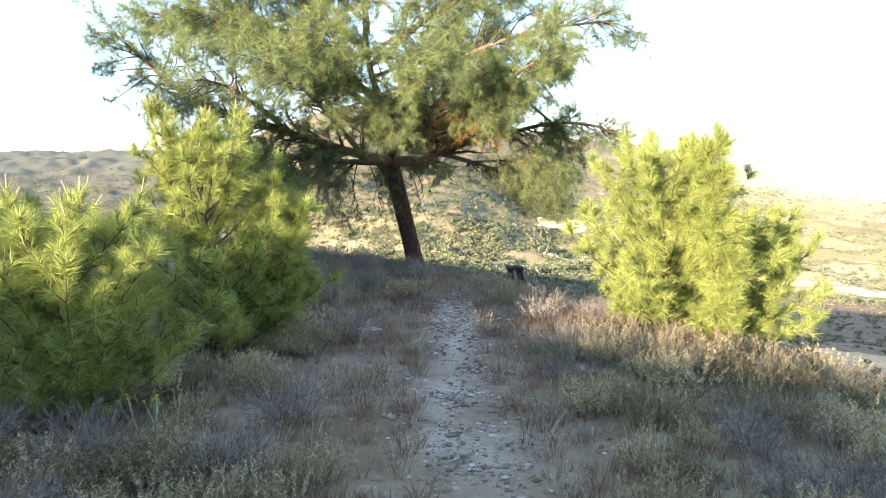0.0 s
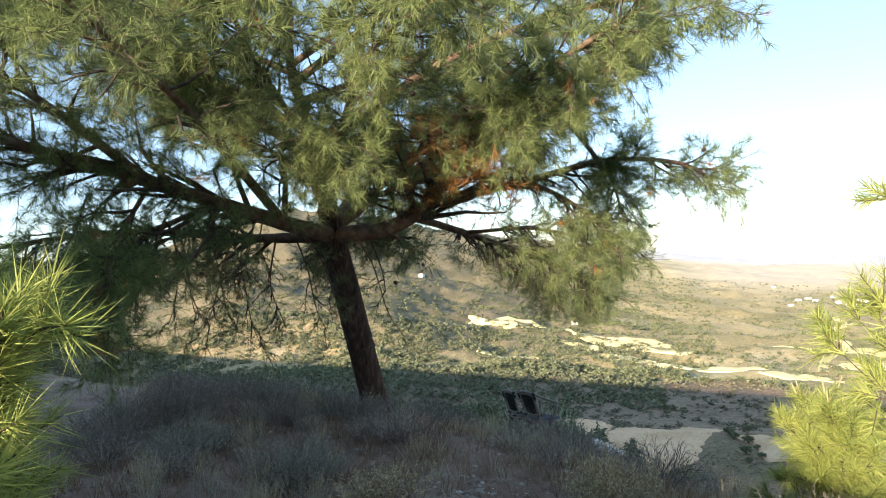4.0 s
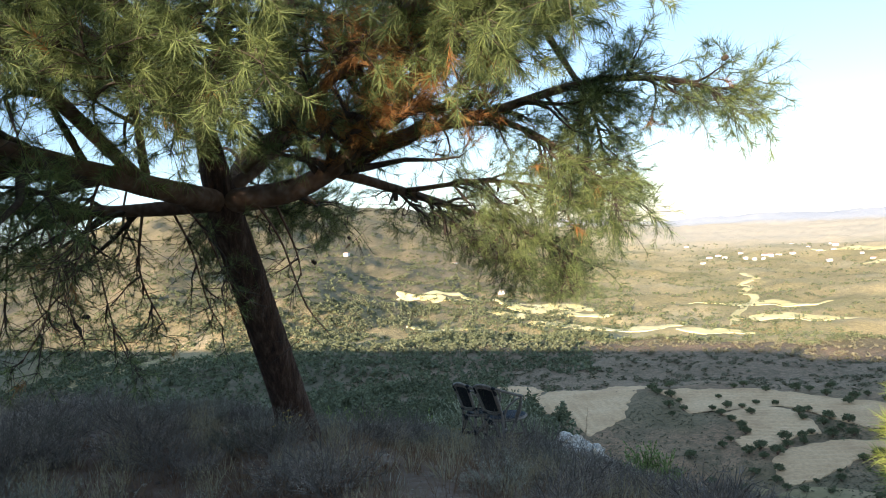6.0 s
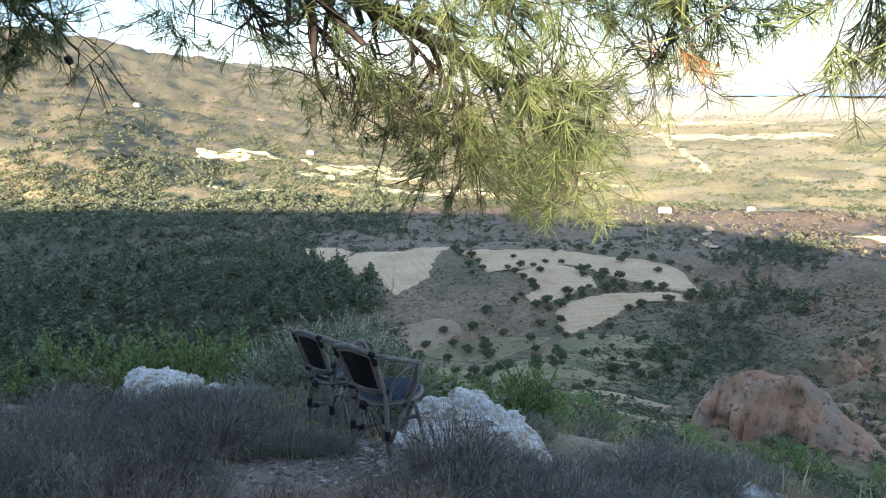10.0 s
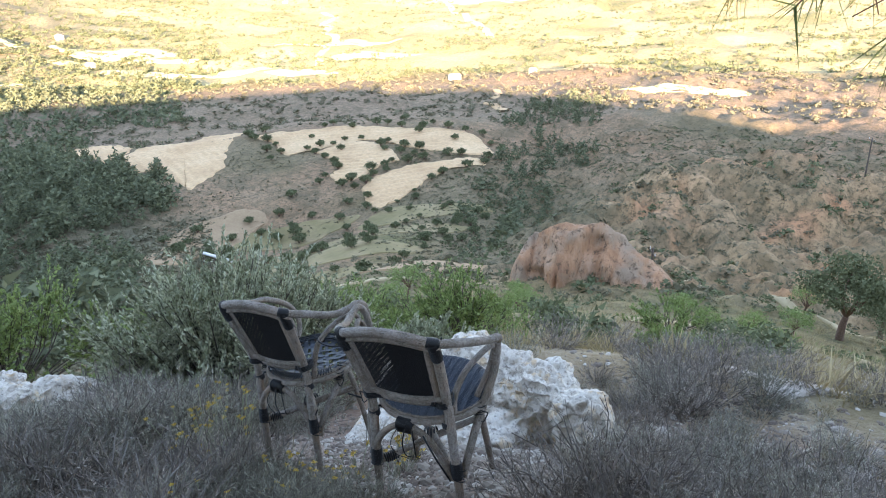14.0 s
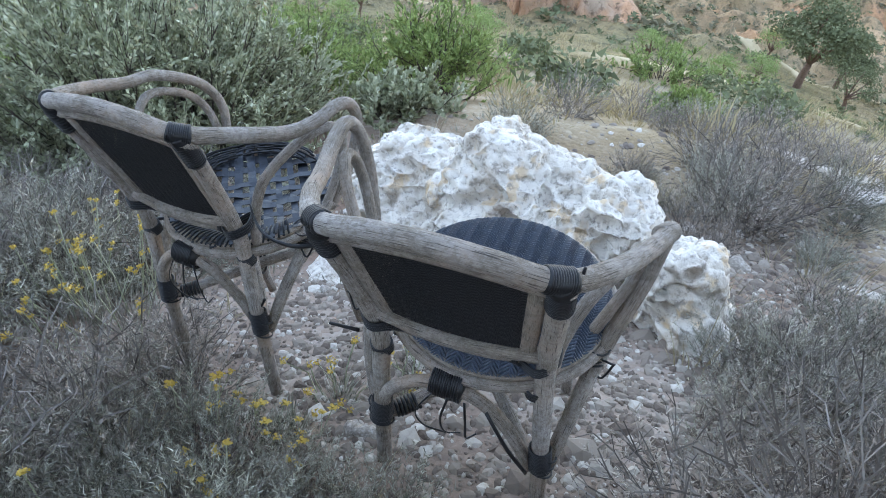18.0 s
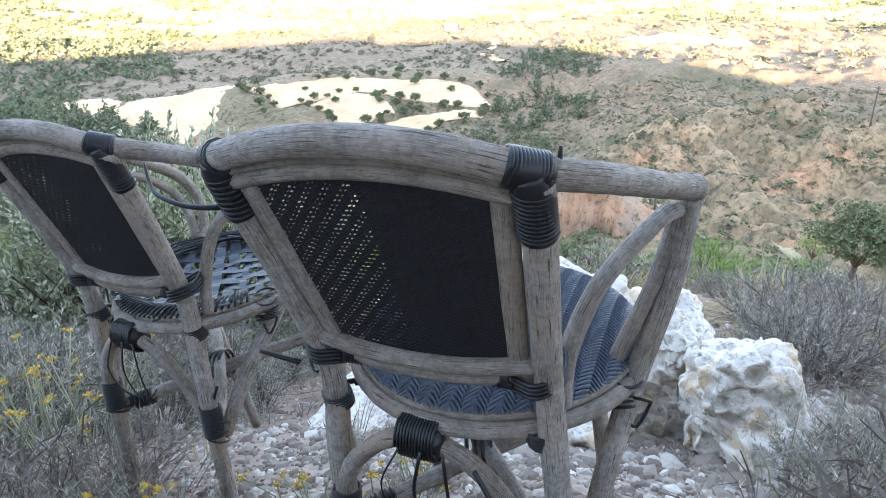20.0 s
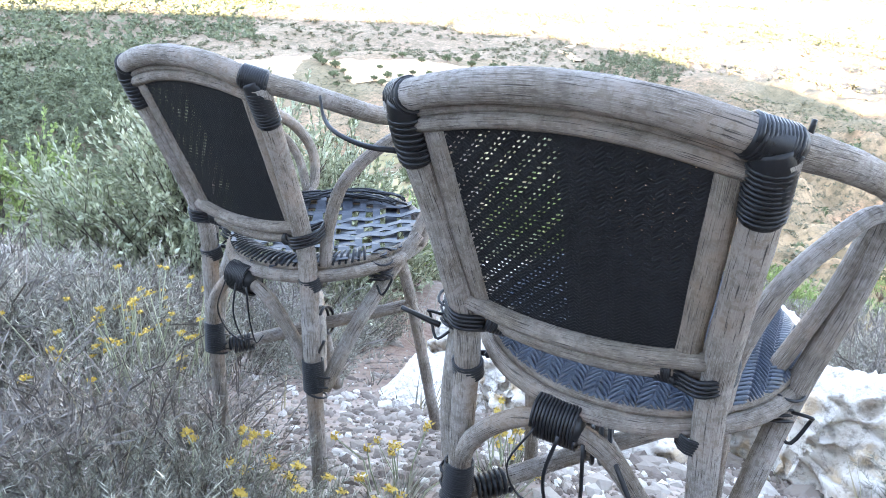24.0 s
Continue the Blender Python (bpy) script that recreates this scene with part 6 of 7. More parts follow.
for k, (x, y, s) in enumerate([(1.90, 15.42, 1.15), (1.78, 15.50, 1.05), (1.99, 15.60, 1.1), (2.02, 15.85, 0.9), (1.88, 15.66, 1.1), (2.10, 14.62, 0.5), (1.93, 14.60, 0.5), (2.24, 14.48, 0.45), (1.80, 14.75, 0.5), (2.35, 14.55, 0.45), (1.66, 14.55, 0.5), (-1.45, 5.0, 0.95), (-1.75, 3.7, 1.0), (1.35, 4.3, 0.8), (1.2, 5.9, 0.8), (-1.2, 8.5, 0.7), (-0.3, 12.4, 0.8), (1.42, 14.7, 0.6)]):
    flower_clump(x, y, s, 70 + k)


def leafy_bush(name, label, at, radii, mat, seed, n_leaf, size, long, stems=60, group="", category="shrub"):
    """A bush of upright stems with many narrow leaves."""
    g = np.random.default_rng(seed)
    ob = thing(name, label, category, group)
    ob.location = at
    segs, roots, ends = [], [], []
    for k in range(stems):
        d = g.normal(0, 1, 3)
        d[2] = abs(d[2]) * 1.2 + 0.25
        d /= np.linalg.norm(d)
        e = d * np.asarray(radii) * (0.72 + 0.4 * g.random())
        a = np.array([d[0] * 0.1, d[1] * 0.1, 0.0])
        m = (a + e) * 0.5 + g.normal(0, 0.07, 3) + np.array([0, 0, -0.05])
        segs += [(a, m, 0.012, 0.007), (m, e, 0.007, 0.003)]
        for _ in range(9):
            q = m + (e - m) * (0.15 + 0.85 * g.random())
            w = d * 0.5 + g.normal(0, 0.45, 3) + np.array([0, 0, 0.45])
            w /= np.linalg.norm(w)
            t = q + w * (0.10 + 0.17 * g.random()) * radii[2] / 0.9
            segs.append((q, t, 0.003, 0.0015))
            roots.append(q), ends.append(t)
    v, f = twig_block(segs, 3)
    put("stem_growth", mesh_np("stem_growth", v, f, M_TWIG, True), ob, kind="stuff")
    roots, ends = np.array(roots), np.array(ends)
    per = max(4, n_leaf // len(roots))
    q = np.repeat(roots, per, 0)
    d = np.repeat(ends - roots, per, 0)
    m = len(q)
    p = q + d * (0.1 + 0.95 * g.random(m))[:, None]
    d /= np.linalg.norm(d, axis=1)[:, None]
    w = d + g.normal(0, 0.36, (m, 3))
    w /= np.linalg.norm(w, axis=1)[:, None]
    s = np.cross(w, g.normal(0, 1, (m, 3)))
    s /= np.linalg.norm(s, axis=1)[:, None]
    L = (size * (0.7 + 0.6 * g.random(m)))[:, None]
    v = np.stack([p, p + w * L * 0.5 + s * L / long, p + w * L, p + w * L * 0.5 - s * L / long], 1).reshape(-1, 3)
    put("leaves", mesh_np("leaves", v, np.arange(4 * m).reshape(-1, 4), mat), ob, kind="stuff")
    return ob


leafy_bush("wild_olive_bush", "dense silvery-green wild olive bush behind the chairs", (2.98, 17.35, -2.78), (1.22, 1.02, 1.52), M_OLIVEBUSH, 81, 180000, 0.036, 5.0, 330)
leafy_bush("wild_olive_bush", "smaller silvery olive bush on the slope", (3.85, 17.5, -3.05), (0.75, 0.75, 1.25), M_OLIVEBUSH, 82, 60000, 0.036, 5.0, 110)

for k, (x, y, z, r) in enumerate([(0.6, 20.6, -3.2, 1.5), (2.0, 20.9, -3.5, 1.4), (-1.2, 20.2, -2.9, 1.5), (6.4, 19.6, -5.0, 1.0), (4.6, 16.75, -2.75, 0.55)]):
    leafy_bush("green_bush", "fresh green bush on the slope below the brow", (x, y, z), (r, r * 0.85, 1.35 if k < 3 else r * 0.9), M_GREEN if k < 4 else M_OLIVEBUSH, 83 + k, 16000, 0.045, 3.6, 70, "green bushes on the slope")
for k, (x, y, r, h) in enumerate([(5.9, 17.5, 0.85, 1.0), (6.9, 18.6, 0.8, 0.8), (4.9, 18.4, 0.7, 0.9), (12.5, 17.6, 1.1, 0.65), (9.4, 19.8, 0.9, 0.7), (14.5, 16.4, 0.9, 0.6), (8.0, 22.0, 1.2, 1.1), (11.0, 24.0, 1.3, 1.2), (3.6, 19.4, 1.0, 1.1), (7.6, 15.6, 0.45, 0.4), (9.5, 15.9, 0.5, 0.4)]):
    leafy_bush("green_bush", "feathery light green bush on the grassy slope", (x, y, float(hgt(x, y)) - 0.1), (r, r * 0.9, h), M_GREEN, 110 + k, 9000, 0.055, 6.0, 60, "green bushes on the slope")


# ---- the slope below, the valley and the plain ----
def tree_template(g, kind):
    """Small far trees as loose leaf clouds over a stub of trunk."""
    if kind == "pine":
        parts = []
        for k in range(9):
            h, th = 0.16 + 0.09 * k, k * 2.4
            q = 0.20 * (1 - h) + 0.02
            parts.append(leaf_cloud(g, 17 - k, np.array([math.cos(th) * q, math.sin(th) * q, h]), (0.22 * (1.15 - h), 0.22 * (1.15 - h), 0.10), 0.085, 1.3, 0.3))
        return join(parts)
    if kind == "conifer":
        parts = []
        for k in range(4):
            h = 0.18 + 0.21 * k
            parts.append(leaf_cloud(g, 16 - 3 * k, np.array([0, 0, h]), (0.34 - 0.07 * k, 0.34 - 0.07 * k, 0.16), 0.20 - 0.02 * k, 1.0, 0.35))
        return join(parts)
    if kind == "far_conifer":
        return join([leaf_cloud(g, 12, np.array([0, 0, 0.3]), (0.34, 0.34, 0.22), 0.26, 1.0, 0.3), leaf_cloud(g, 7, np.array([0, 0, 0.68]), (0.2, 0.2, 0.22), 0.2, 1.0, 0.3)])
    if kind == "dot":
        return leaf_cloud(g, 9, np.array([0, 0, 0.22]), (0.5, 0.5, 0.34), 0.36, 1.1, 0.3)
    if kind == "speck":
        return leaf_cloud(g, 20, np.array([0, 0, 0.25]), (0.5, 0.5, 0.36), 0.24, 1.1, 0.3)
    if kind == "bush":
        lobes = [leaf_cloud(g, 90, np.array([math.cos(k * 2.4) * 0.24, math.sin(k * 2.4) * 0.24, 0.25 + 0.06 * (k % 3)]), (0.30, 0.30, 0.26), 0.055, 1.8, 0.35) for k in range(5)]
        return join(lobes)
    if kind == "tuft":
        return blades(g, 20, 0.5, 0.75, 0.022, 0.8)
    if kind == "scrub":
        return leaf_cloud(g, 22, np.array([0, 0, 0.25]), (0.5, 0.5, 0.32), 0.30, 1.0, 0.3)
    parts = [leaf_cloud(g, 60, np.array([g.normal(0, 0.12), g.normal(0, 0.12), 0.60]), (0.42, 0.42, 0.32), 0.17, 1.0, 0.3) for _ in range(3)]
    return join(parts)


def blobby(name, label, category, mat, centre, radii, turn, seed, kind_of="structure", lift=0.35, furrow=0.0, power=2.0):
    """A field with a wavering outline laid on the land, finely divided, with plough lines where they show."""
    g = np.random.default_rng(seed)
    nr, na = 26, 72
    a = np.linspace(0, 2 * np.pi, na, endpoint=False)
    wob = 1 + 0.10 * np.sin(2 * a + g.random() * 6) + 0.09 * np.sin(3 * a + g.random() * 6) + 0.05 * np.sin(5 * a + g.random() * 6) + 0.025 * np.sin(11 * a + g.random() * 6)
    sup = (np.abs(np.cos(a)) ** power + np.abs(np.sin(a)) ** power) ** (-1 / power)
    q = np.linspace(0, 1, nr) ** 0.8
    u, v = radii[0] * q[:, None] * (np.cos(a) * wob * sup)[None], radii[1] * q[:, None] * (np.sin(a) * wob * sup)[None]
    c, s = math.cos(radians(turn)), math.sin(radians(turn))
    x, y = centre[0] + u * c - v * s, centre[1] + u * s + v * c
    z = hgt(x, y) + lift + furrow * np.sin(v * 2 * np.pi / 4.5 + 0.6 * np.sin(u * 0.05))
    z[-1] -= lift + 0.8
    i, j = np.meshgrid(np.arange(nr - 1), np.arange(na), indexing="ij")
    k = (j + 1) % na
    f = np.stack([i * na + j, (i + 1) * na + j, (i + 1) * na + k, i * na + k], -1).reshape(-1, 4)
    return put(name, mesh_np(name, np.stack([x, y, z], -1).reshape(-1, 3), f, mat, True), None, label, category, kind=kind_of)


def outlined(name, label, category, mat, pts, lift=0.35, furrow=0.0, turn=0.0):
    """A field within a smooth outline, laid on the land, with plough lines."""
    ring = smooth_line(list(pts) + [pts[0]], 97)[:-1]
    ring = ring + np.stack([fbm(ring[:, 0], ring[:, 1], 14, 3, 21.0), fbm(ring[:, 1], ring[:, 0], 14, 3, 22.0)], -1) * 1.6
    mid = np.asarray(pts, float).mean(0)
    nr, na = 24, len(ring)
    q = (np.linspace(0, 1, nr) ** 0.8)[:, None, None]
    p = mid + (ring - mid)[None] * q
    x, y = p[..., 0], p[..., 1]
    v = -x * math.sin(radians(turn)) + y * math.cos(radians(turn))
    z = hgt(x, y) + lift + furrow * np.sin(v * 2 * np.pi / 4.0)
    z[-1] -= lift + 0.8
    i, j = np.meshgrid(np.arange(nr - 1), np.arange(na), indexing="ij")
    k = (j + 1) % na
    f = np.stack([i * na + j, (i + 1) * na + j, (i + 1) * na + k, i * na + k], -1).reshape(-1, 4)
    put(name, mesh_np(name, np.stack([x, y, z], -1).reshape(-1, 3), f, mat, True), None, label, category, kind="structure")


BIG_FIELD = [(126, 331), (122, 311), (129, 300), (125, 281), (124, 265), (136, 273), (148, 280), (161, 298), (171, 309), (206, 356), (191, 357), (172, 351), (156, 350), (144, 349), (133, 342)]
TAIL_FIELD = [(124, 423), (133, 418), (136, 391), (146, 373), (141, 352), (127, 337), (120, 335), (121, 346), (120, 367)]
TOP_FIELD = [(181, 310), (196, 303), (210, 294), (226, 285), (237, 263), (247, 241), (253, 227), (247, 211), (236, 201), (223, 213), (216, 231), (216, 247), (213, 263), (205, 272), (189, 272), (174, 272), (182, 293)]
MID_FIELD = [(186, 264), (202, 267), (212, 257), (209, 239), (203, 226), (191, 226), (178, 222), (167, 225), (170, 234), (180, 237), (183, 249)]
LOW_FIELD = [(167, 213), (182, 218), (197, 217), (211, 211), (227, 203), (227, 197), (204, 201), (186, 197), (171, 194), (157, 192), (161, 201)]
FIELDS = [BIG_FIELD, MID_FIELD, LOW_FIELD, TOP_FIELD, TAIL_FIELD]
for k, pts in enumerate(FIELDS):
    outlined("stubble_field", "pale harvested field with faint plough lines", "field", M_STRAW, pts, 0.35, 0.22, (75, -40, -25, -35, 70)[k])
for k, (c, rad, turn) in enumerate([((395, 712), (70, 22), -28), ((378, 806), (48, 14), -25), ((235, 968), (60, 22), -10), ((372, 885), (80, 22), -25), ((300, 850), (34, 14), -20), ((588, 670), (70, 16), -35), ((330, 760), (30, 12), -10), ((455, 640), (36, 14), -40), ((640, 800), (90, 20), -35), ((440, 205), (40, 12), -60), ((1300, 1000), (180, 40), -50), ((1500, 1300), (220, 50), -45), ((200, 760), (40, 10), 0), ((270, 700), (40, 9), -15)]):
    blobby("ripe_field", "sunlit straw-yellow field on the plain", "field", M_GOLD, c, rad, turn, 120 + k, lift=0.9)
blobby("fallow_field", "bare pinkish fallow patch on the spur", "field", M_FALLOW, (52.3, 69.5), (12, 8), -40, 150, lift=0.2)
outlined("bare_slope", "bare pale brown spur above the valley scrub", "field", M_FALLOW, [(68, 199), (84, 214), (97, 231), (116, 235), (130, 233), (132, 224), (113, 213), (97, 203), (82, 194)], 0.3)
for k, (c, rad, turn) in enumerate([((100, 150), (26, 12), -30), ((120, 178), (24, 12), -20), ((165, 175), (26, 10), -25), ((85, 128), (14, 8), -40), ((128, 205), (22, 10), -25), ((140, 160), (20, 8), -20), ((72, 108), (14, 8), -35)]):
    blobby("grass_slope", "dull olive-green grassy slope", "field", plain_mat("dull grass", [(0.20, 0.16, 0.068), (0.28, 0.215, 0.10), (0.38, 0.27, 0.15)], 0.08, 0.95), c, rad, turn, 160 + k, lift=0.25)


def ribbon(name, label, pts, width, mat, lift=0.3, n=60, category="track"):
    p = smooth_line([(x, y, 0) for x, y in pts], n)[:, :2]
    t = np.gradient(p, axis=0)
    t /= np.linalg.norm(t, axis=1)[:, None]
    s = np.stack([-t[:, 1], t[:, 0]], -1)
    cols = []
    for e, dz in ((-1.25, -lift - 0.2), (-1, 0), (-0.3, 0.02), (0.3, 0.02), (1, 0), (1.25, -lift - 0.2)):
        w = width * 0.5 * e * (1 + 0.15 * np.sin(np.arange(n) * 0.9 + e))
        q = p + s * w[:, None]
        cols.append(np.stack([q[:, 0], q[:, 1], hgt(q[:, 0], q[:, 1]) + lift + dz], -1))
    v = np.stack(cols, 1).reshape(-1, 3)
    i, j = np.meshgrid(np.arange(n - 1), np.arange(5), indexing="ij")
    f = np.stack([i * 6 + j, i * 6 + j + 1, (i + 1) * 6 + j + 1, (i + 1) * 6 + j], -1).reshape(-1, 4)
    put(name, mesh_np(name, v, f, mat, True), None, label, category, kind="structure")


ribbon("track", "pale winding dirt track on the far hillside", [(500, 660), (560, 735), (677, 845), (700, 900), (768, 964), (780, 1010), (848, 1045), (900, 1150)], 9, M_GOLD, 1.0)
ribbon("track", "pale dirt road across the plain", [(790, 640), (835, 687), (954, 823), (1100, 990), (1284, 1170)], 10, M_GOLD, 1.2)
ribbon("track", "white dirt track climbing out of the gully", [(318, 256), (326, 268), (332, 280)], 5, M_STRAW, 0.8, 16)
ribbon("track", "white dirt track climbing out of the gully", [(346, 288), (356, 291), (366, 300)], 4, M_STRAW, 0.8, 16)
blobby("gravel_patch", "pale bare gravelly clearing on the terrace", "gravel", M_TRACK, (9.0, 13.75), (3.5, 0.85), -2, 151, lift=0.03)
ribbon("track", "thin pale track between the terraces", [(36, 62), (50, 52), (62, 44), (66, 34), (60, 24), (56, 14)], 1.0, M_TERR, 0.12, 60)
for k, off in enumerate((14.5, 19.0, 24.5, 31.0, 39.0)):
    arc = [polar(az, off * (1 + 0.05 * math.sin(az * 0.2 + k))) for az in range(38, 100, 6)]
    ribbon("terrace_bank", "low bank of tawny dry grass along the slope", arc, 0.9 + 0.2 * k, M_TERR, 0.14 + 0.05 * k, 70, "bank")


def in_fields(x, y, grow_by=1.0):
    """Which places lie inside a field's outline, shrunk or grown about its middle."""
    out = np.zeros(len(x), bool)
    for pts in FIELDS:
        p = np.asarray(pts, float)
        m = p.mean(0)
        p = m + (p - m) * grow_by
        q = np.roll(p, -1, 0)
        inside = np.zeros(len(x), bool)
        for (ax, ay), (bx, by) in zip(p, q):
            cross = (ay > y) != (by > y)
            inside ^= cross & (x < (bx - ax) * (y - ay) / (by - ay + 1e-12) + ax)
        out |= inside
    return out


def far_growth():
    g = np.random.default_rng(171)
    jobs = [
        # name, label, category, material, template, count, azimuths, ranges, height, wanted where
        ("pine_wood", "dark pine wood covering the shaded valley side", "wood", M_FOREST, "pine", 2800, (-28, 27), (225, 330), 7.5, lambda x, y, a, r: fbm(x, y, 120, 3, 12.0) > -0.5 - 0.6 * (a < 14) + 0.09 * np.maximum(0, a - 17 + 5 * fbm(x, y, 45, 3, 35.0)) + 1.5 * step(265, 225, r)),
        ("pine_wood", "dark pine wood deep in the shaded valley", "wood", M_FOREST, "conifer", 4200, (-28, 24), (325, 430), 7.0, lambda x, y, a, r: fbm(x, y, 120, 3, 12.0) > -0.3 - 0.6 * (a < 10) + 0.09 * np.maximum(0, a - 15 + 5 * fbm(x, y, 45, 3, 35.0))),
        ("slope_pines", "single pines on the bare valley side", "wood", M_FOREST, "pine", 700, (-28, 22), (80, 235), 5.5, lambda x, y, a, r: fbm(x, y, 70, 3, 53.0) > 0.12),
        ("valley_scrub", "low brown-green scrub on the bare valley side", "scrub", M_SCRUB, "speck", 7000, (-28, 26), (80, 260), 1.1, lambda x, y, a, r: fbm(x, y, 40, 3, 54.0) > -0.35),
        ("pine_wood", "scattered pines on the sunlit slope beyond", "wood", M_FOREST, "far_conifer", 13000, (-28, 32), (420, 900), 6.0, lambda x, y, a, r: fbm(x, y, 170, 3, 13.0) > -0.2 - 0.4 * (r < 600) + 0.07 * np.maximum(0, a - 15 + 6 * fbm(x, y, 120, 3, 37.0))),
        ("gully_wood", "dark green growth along the gully", "wood", M_FOREST, "pine", 1500, (44, 66), (120, 440), 5.6, lambda x, y, a, r: np.abs(a - 51.5 - r * 0.012 + 2.5 * fbm(x, y, 40, 3, 33.0)) < 3.2 + 2.6 * fbm(x, y, 70, 3, 34.0)),
        ("scrub", "scattered scrub on the dry slopes", "scrub", M_SCRUB, "speck", 17000, (24, 108), (55, 340), 0.95, lambda x, y, a, r: fbm(x, y, 45, 3, 14.0) > -0.42),
        ("scrub", "scrub on the ridge beyond the fields", "scrub", M_SCRUB, "scrub", 6500, (8, 95), (360, 640), 3.0, lambda x, y, a, r: fbm(x, y, 90, 3, 15.0) > -0.45),
        ("plain_trees", "trees and hedges dotted over the plain", "wood", M_OLIVE, "speck", 18000, (10, 90), (600, 2300), 5.5, lambda x, y, a, r: fbm(x, y, 240, 4, 16.0) > -0.15),
        ("hill_scrub", "trees and scrub on the far hill", "scrub", M_OLIVE, "speck", 20000, (-35, 30), (600, 2400), 6.5, lambda x, y, a, r: fbm(x, y, 200, 4, 17.0) > -0.25),
        ("slope_scrub", "grey-green scrub on the near slope", "scrub", M_SCRUB, "bush", 520, (-30, 30), (9, 34), 0.9, lambda x, y, a, r: fbm(x, y, 18, 3, 18.0) > -0.5),
        ("slope_scrub", "grey-green scrub down the near slope", "scrub", M_SCRUB, "speck", 3200, (-30, 30), (32, 95), 1.0, lambda x, y, a, r: fbm(x, y, 18, 3, 18.0) > -0.4),
        ("slope_scrub", "low olive-green scrub among the dry grass", "scrub", M_OLIVE, "bush", 420, (30, 100), (9, 40), 0.75, lambda x, y, a, r: fbm(x, y, 13, 3, 18.0) > 0.0),
        ("slope_scrub", "low olive-green scrub farther down the slope", "scrub", M_OLIVE, "speck", 2200, (30, 100), (38, 75), 0.7, lambda x, y, a, r: fbm(x, y, 13, 3, 18.0) > 0.0),
        ("ridge_scrub", "dark scrub crowding the badland slopes", "scrub", M_OLIVE, "speck", 15000, (44, 108), (58, 330), 1.25, lambda x, y, a, r: fbm(x, y, 28, 3, 36.0) > 0.02),
        ("ridge_scrub", "small dark scrub dotted over the badland ridge", "scrub", M_SCRUB, "dot", 26000, (43, 108), (60, 330), 1.0, lambda x, y, a, r: fbm(x, y, 17, 3, 62.0) > -0.3 + 0.03 * np.maximum(0, a - 59)),
        ("hollow_scrub", "dark scrub filling the hollow below the wood", "scrub", M_SCRUB, "dot", 6000, (4, 27), (120, 250), 1.7, lambda x, y, a, r: fbm(x, y, 30, 3, 63.0) > -0.5),
        ("hollow_pines", "young pines in the hollow below the wood", "wood", M_FOREST, "pine", 420, (2, 21), (130, 240), 6.0, lambda x, y, a, r: fbm(x, y, 50, 3, 64.0) > -0.15),
        ("hollow_pines", "tall pines standing on the near valley side", "wood", M_FOREST, "pine", 26, (11, 17.5), (105, 140), 13.0, lambda x, y, a, r: r > 0),
        ("brow_scrub", "brown-green scrub on the shaded brow", "scrub", M_SCRUB, "bush", 330, (-75, 18), (6, 24), 0.7, lambda x, y, a, r: fbm(x, y, 7, 3, 18.0) > -0.5),
        ("slope_grass", "tawny dry grass on the near slope", "grass", M_TAWNY, "tuft", 5200, (25, 100), (5, 24), 0.24, lambda x, y, a, r: fbm(x, y, 9, 3, 19.0) > -0.3),
        ("slope_grass", "tawny dry grass lower on the slope", "grass", M_TAWNY, "tuft", 4200, (25, 100), (22, 60), 0.5, lambda x, y, a, r: fbm(x, y, 9, 3, 19.0) > -0.25),
        ("slope_grass", "green grass on the slope", "grass", M_GREEN, "tuft", 1800, (25, 100), (6, 48), 0.36, lambda x, y, a, r: fbm(x, y, 9, 3, 19.0) < 0.0),
    ]
    for name, label, cat, mat, kind, n, (a0, a1), (r0, r1), h, want in jobs:
        temps = [tree_template(g, kind) for _ in range(4)]
        a = a0 + (a1 - a0) * g.random(n)
        r = np.sqrt(r0**2 + (r1**2 - r0**2) * g.random(n)) if r1 < 1000 else r0 * (r1 / r0) ** g.random(n)
        x, y = HILL[0] + r * np.sin(np.radians(a)), HILL[1] + r * np.cos(np.radians(a))
        ok = want(x, y, a, r) & ~in_fields(x, y, 1.05)
        x, y, r = x[ok], y[ok], r[ok]
        s = h * (0.4 + 1.1 * g.random(len(x)) ** 2.5)
        blocks = []
        for k, (tv, tf) in enumerate(temps):
            m = slice(k, None, 4)
            wide = 1.0 if kind == "conifer" else 1.3
            blocks.append(spread(tv, tf, on_ground(x[m], y[m], -0.05 * h), g.random(len(x[m])) * 6.28, np.stack([s[m] * wide, s[m] * wide, s[m]], -1)))
        stuff(name, blocks, mat, label, cat)


far_growth()


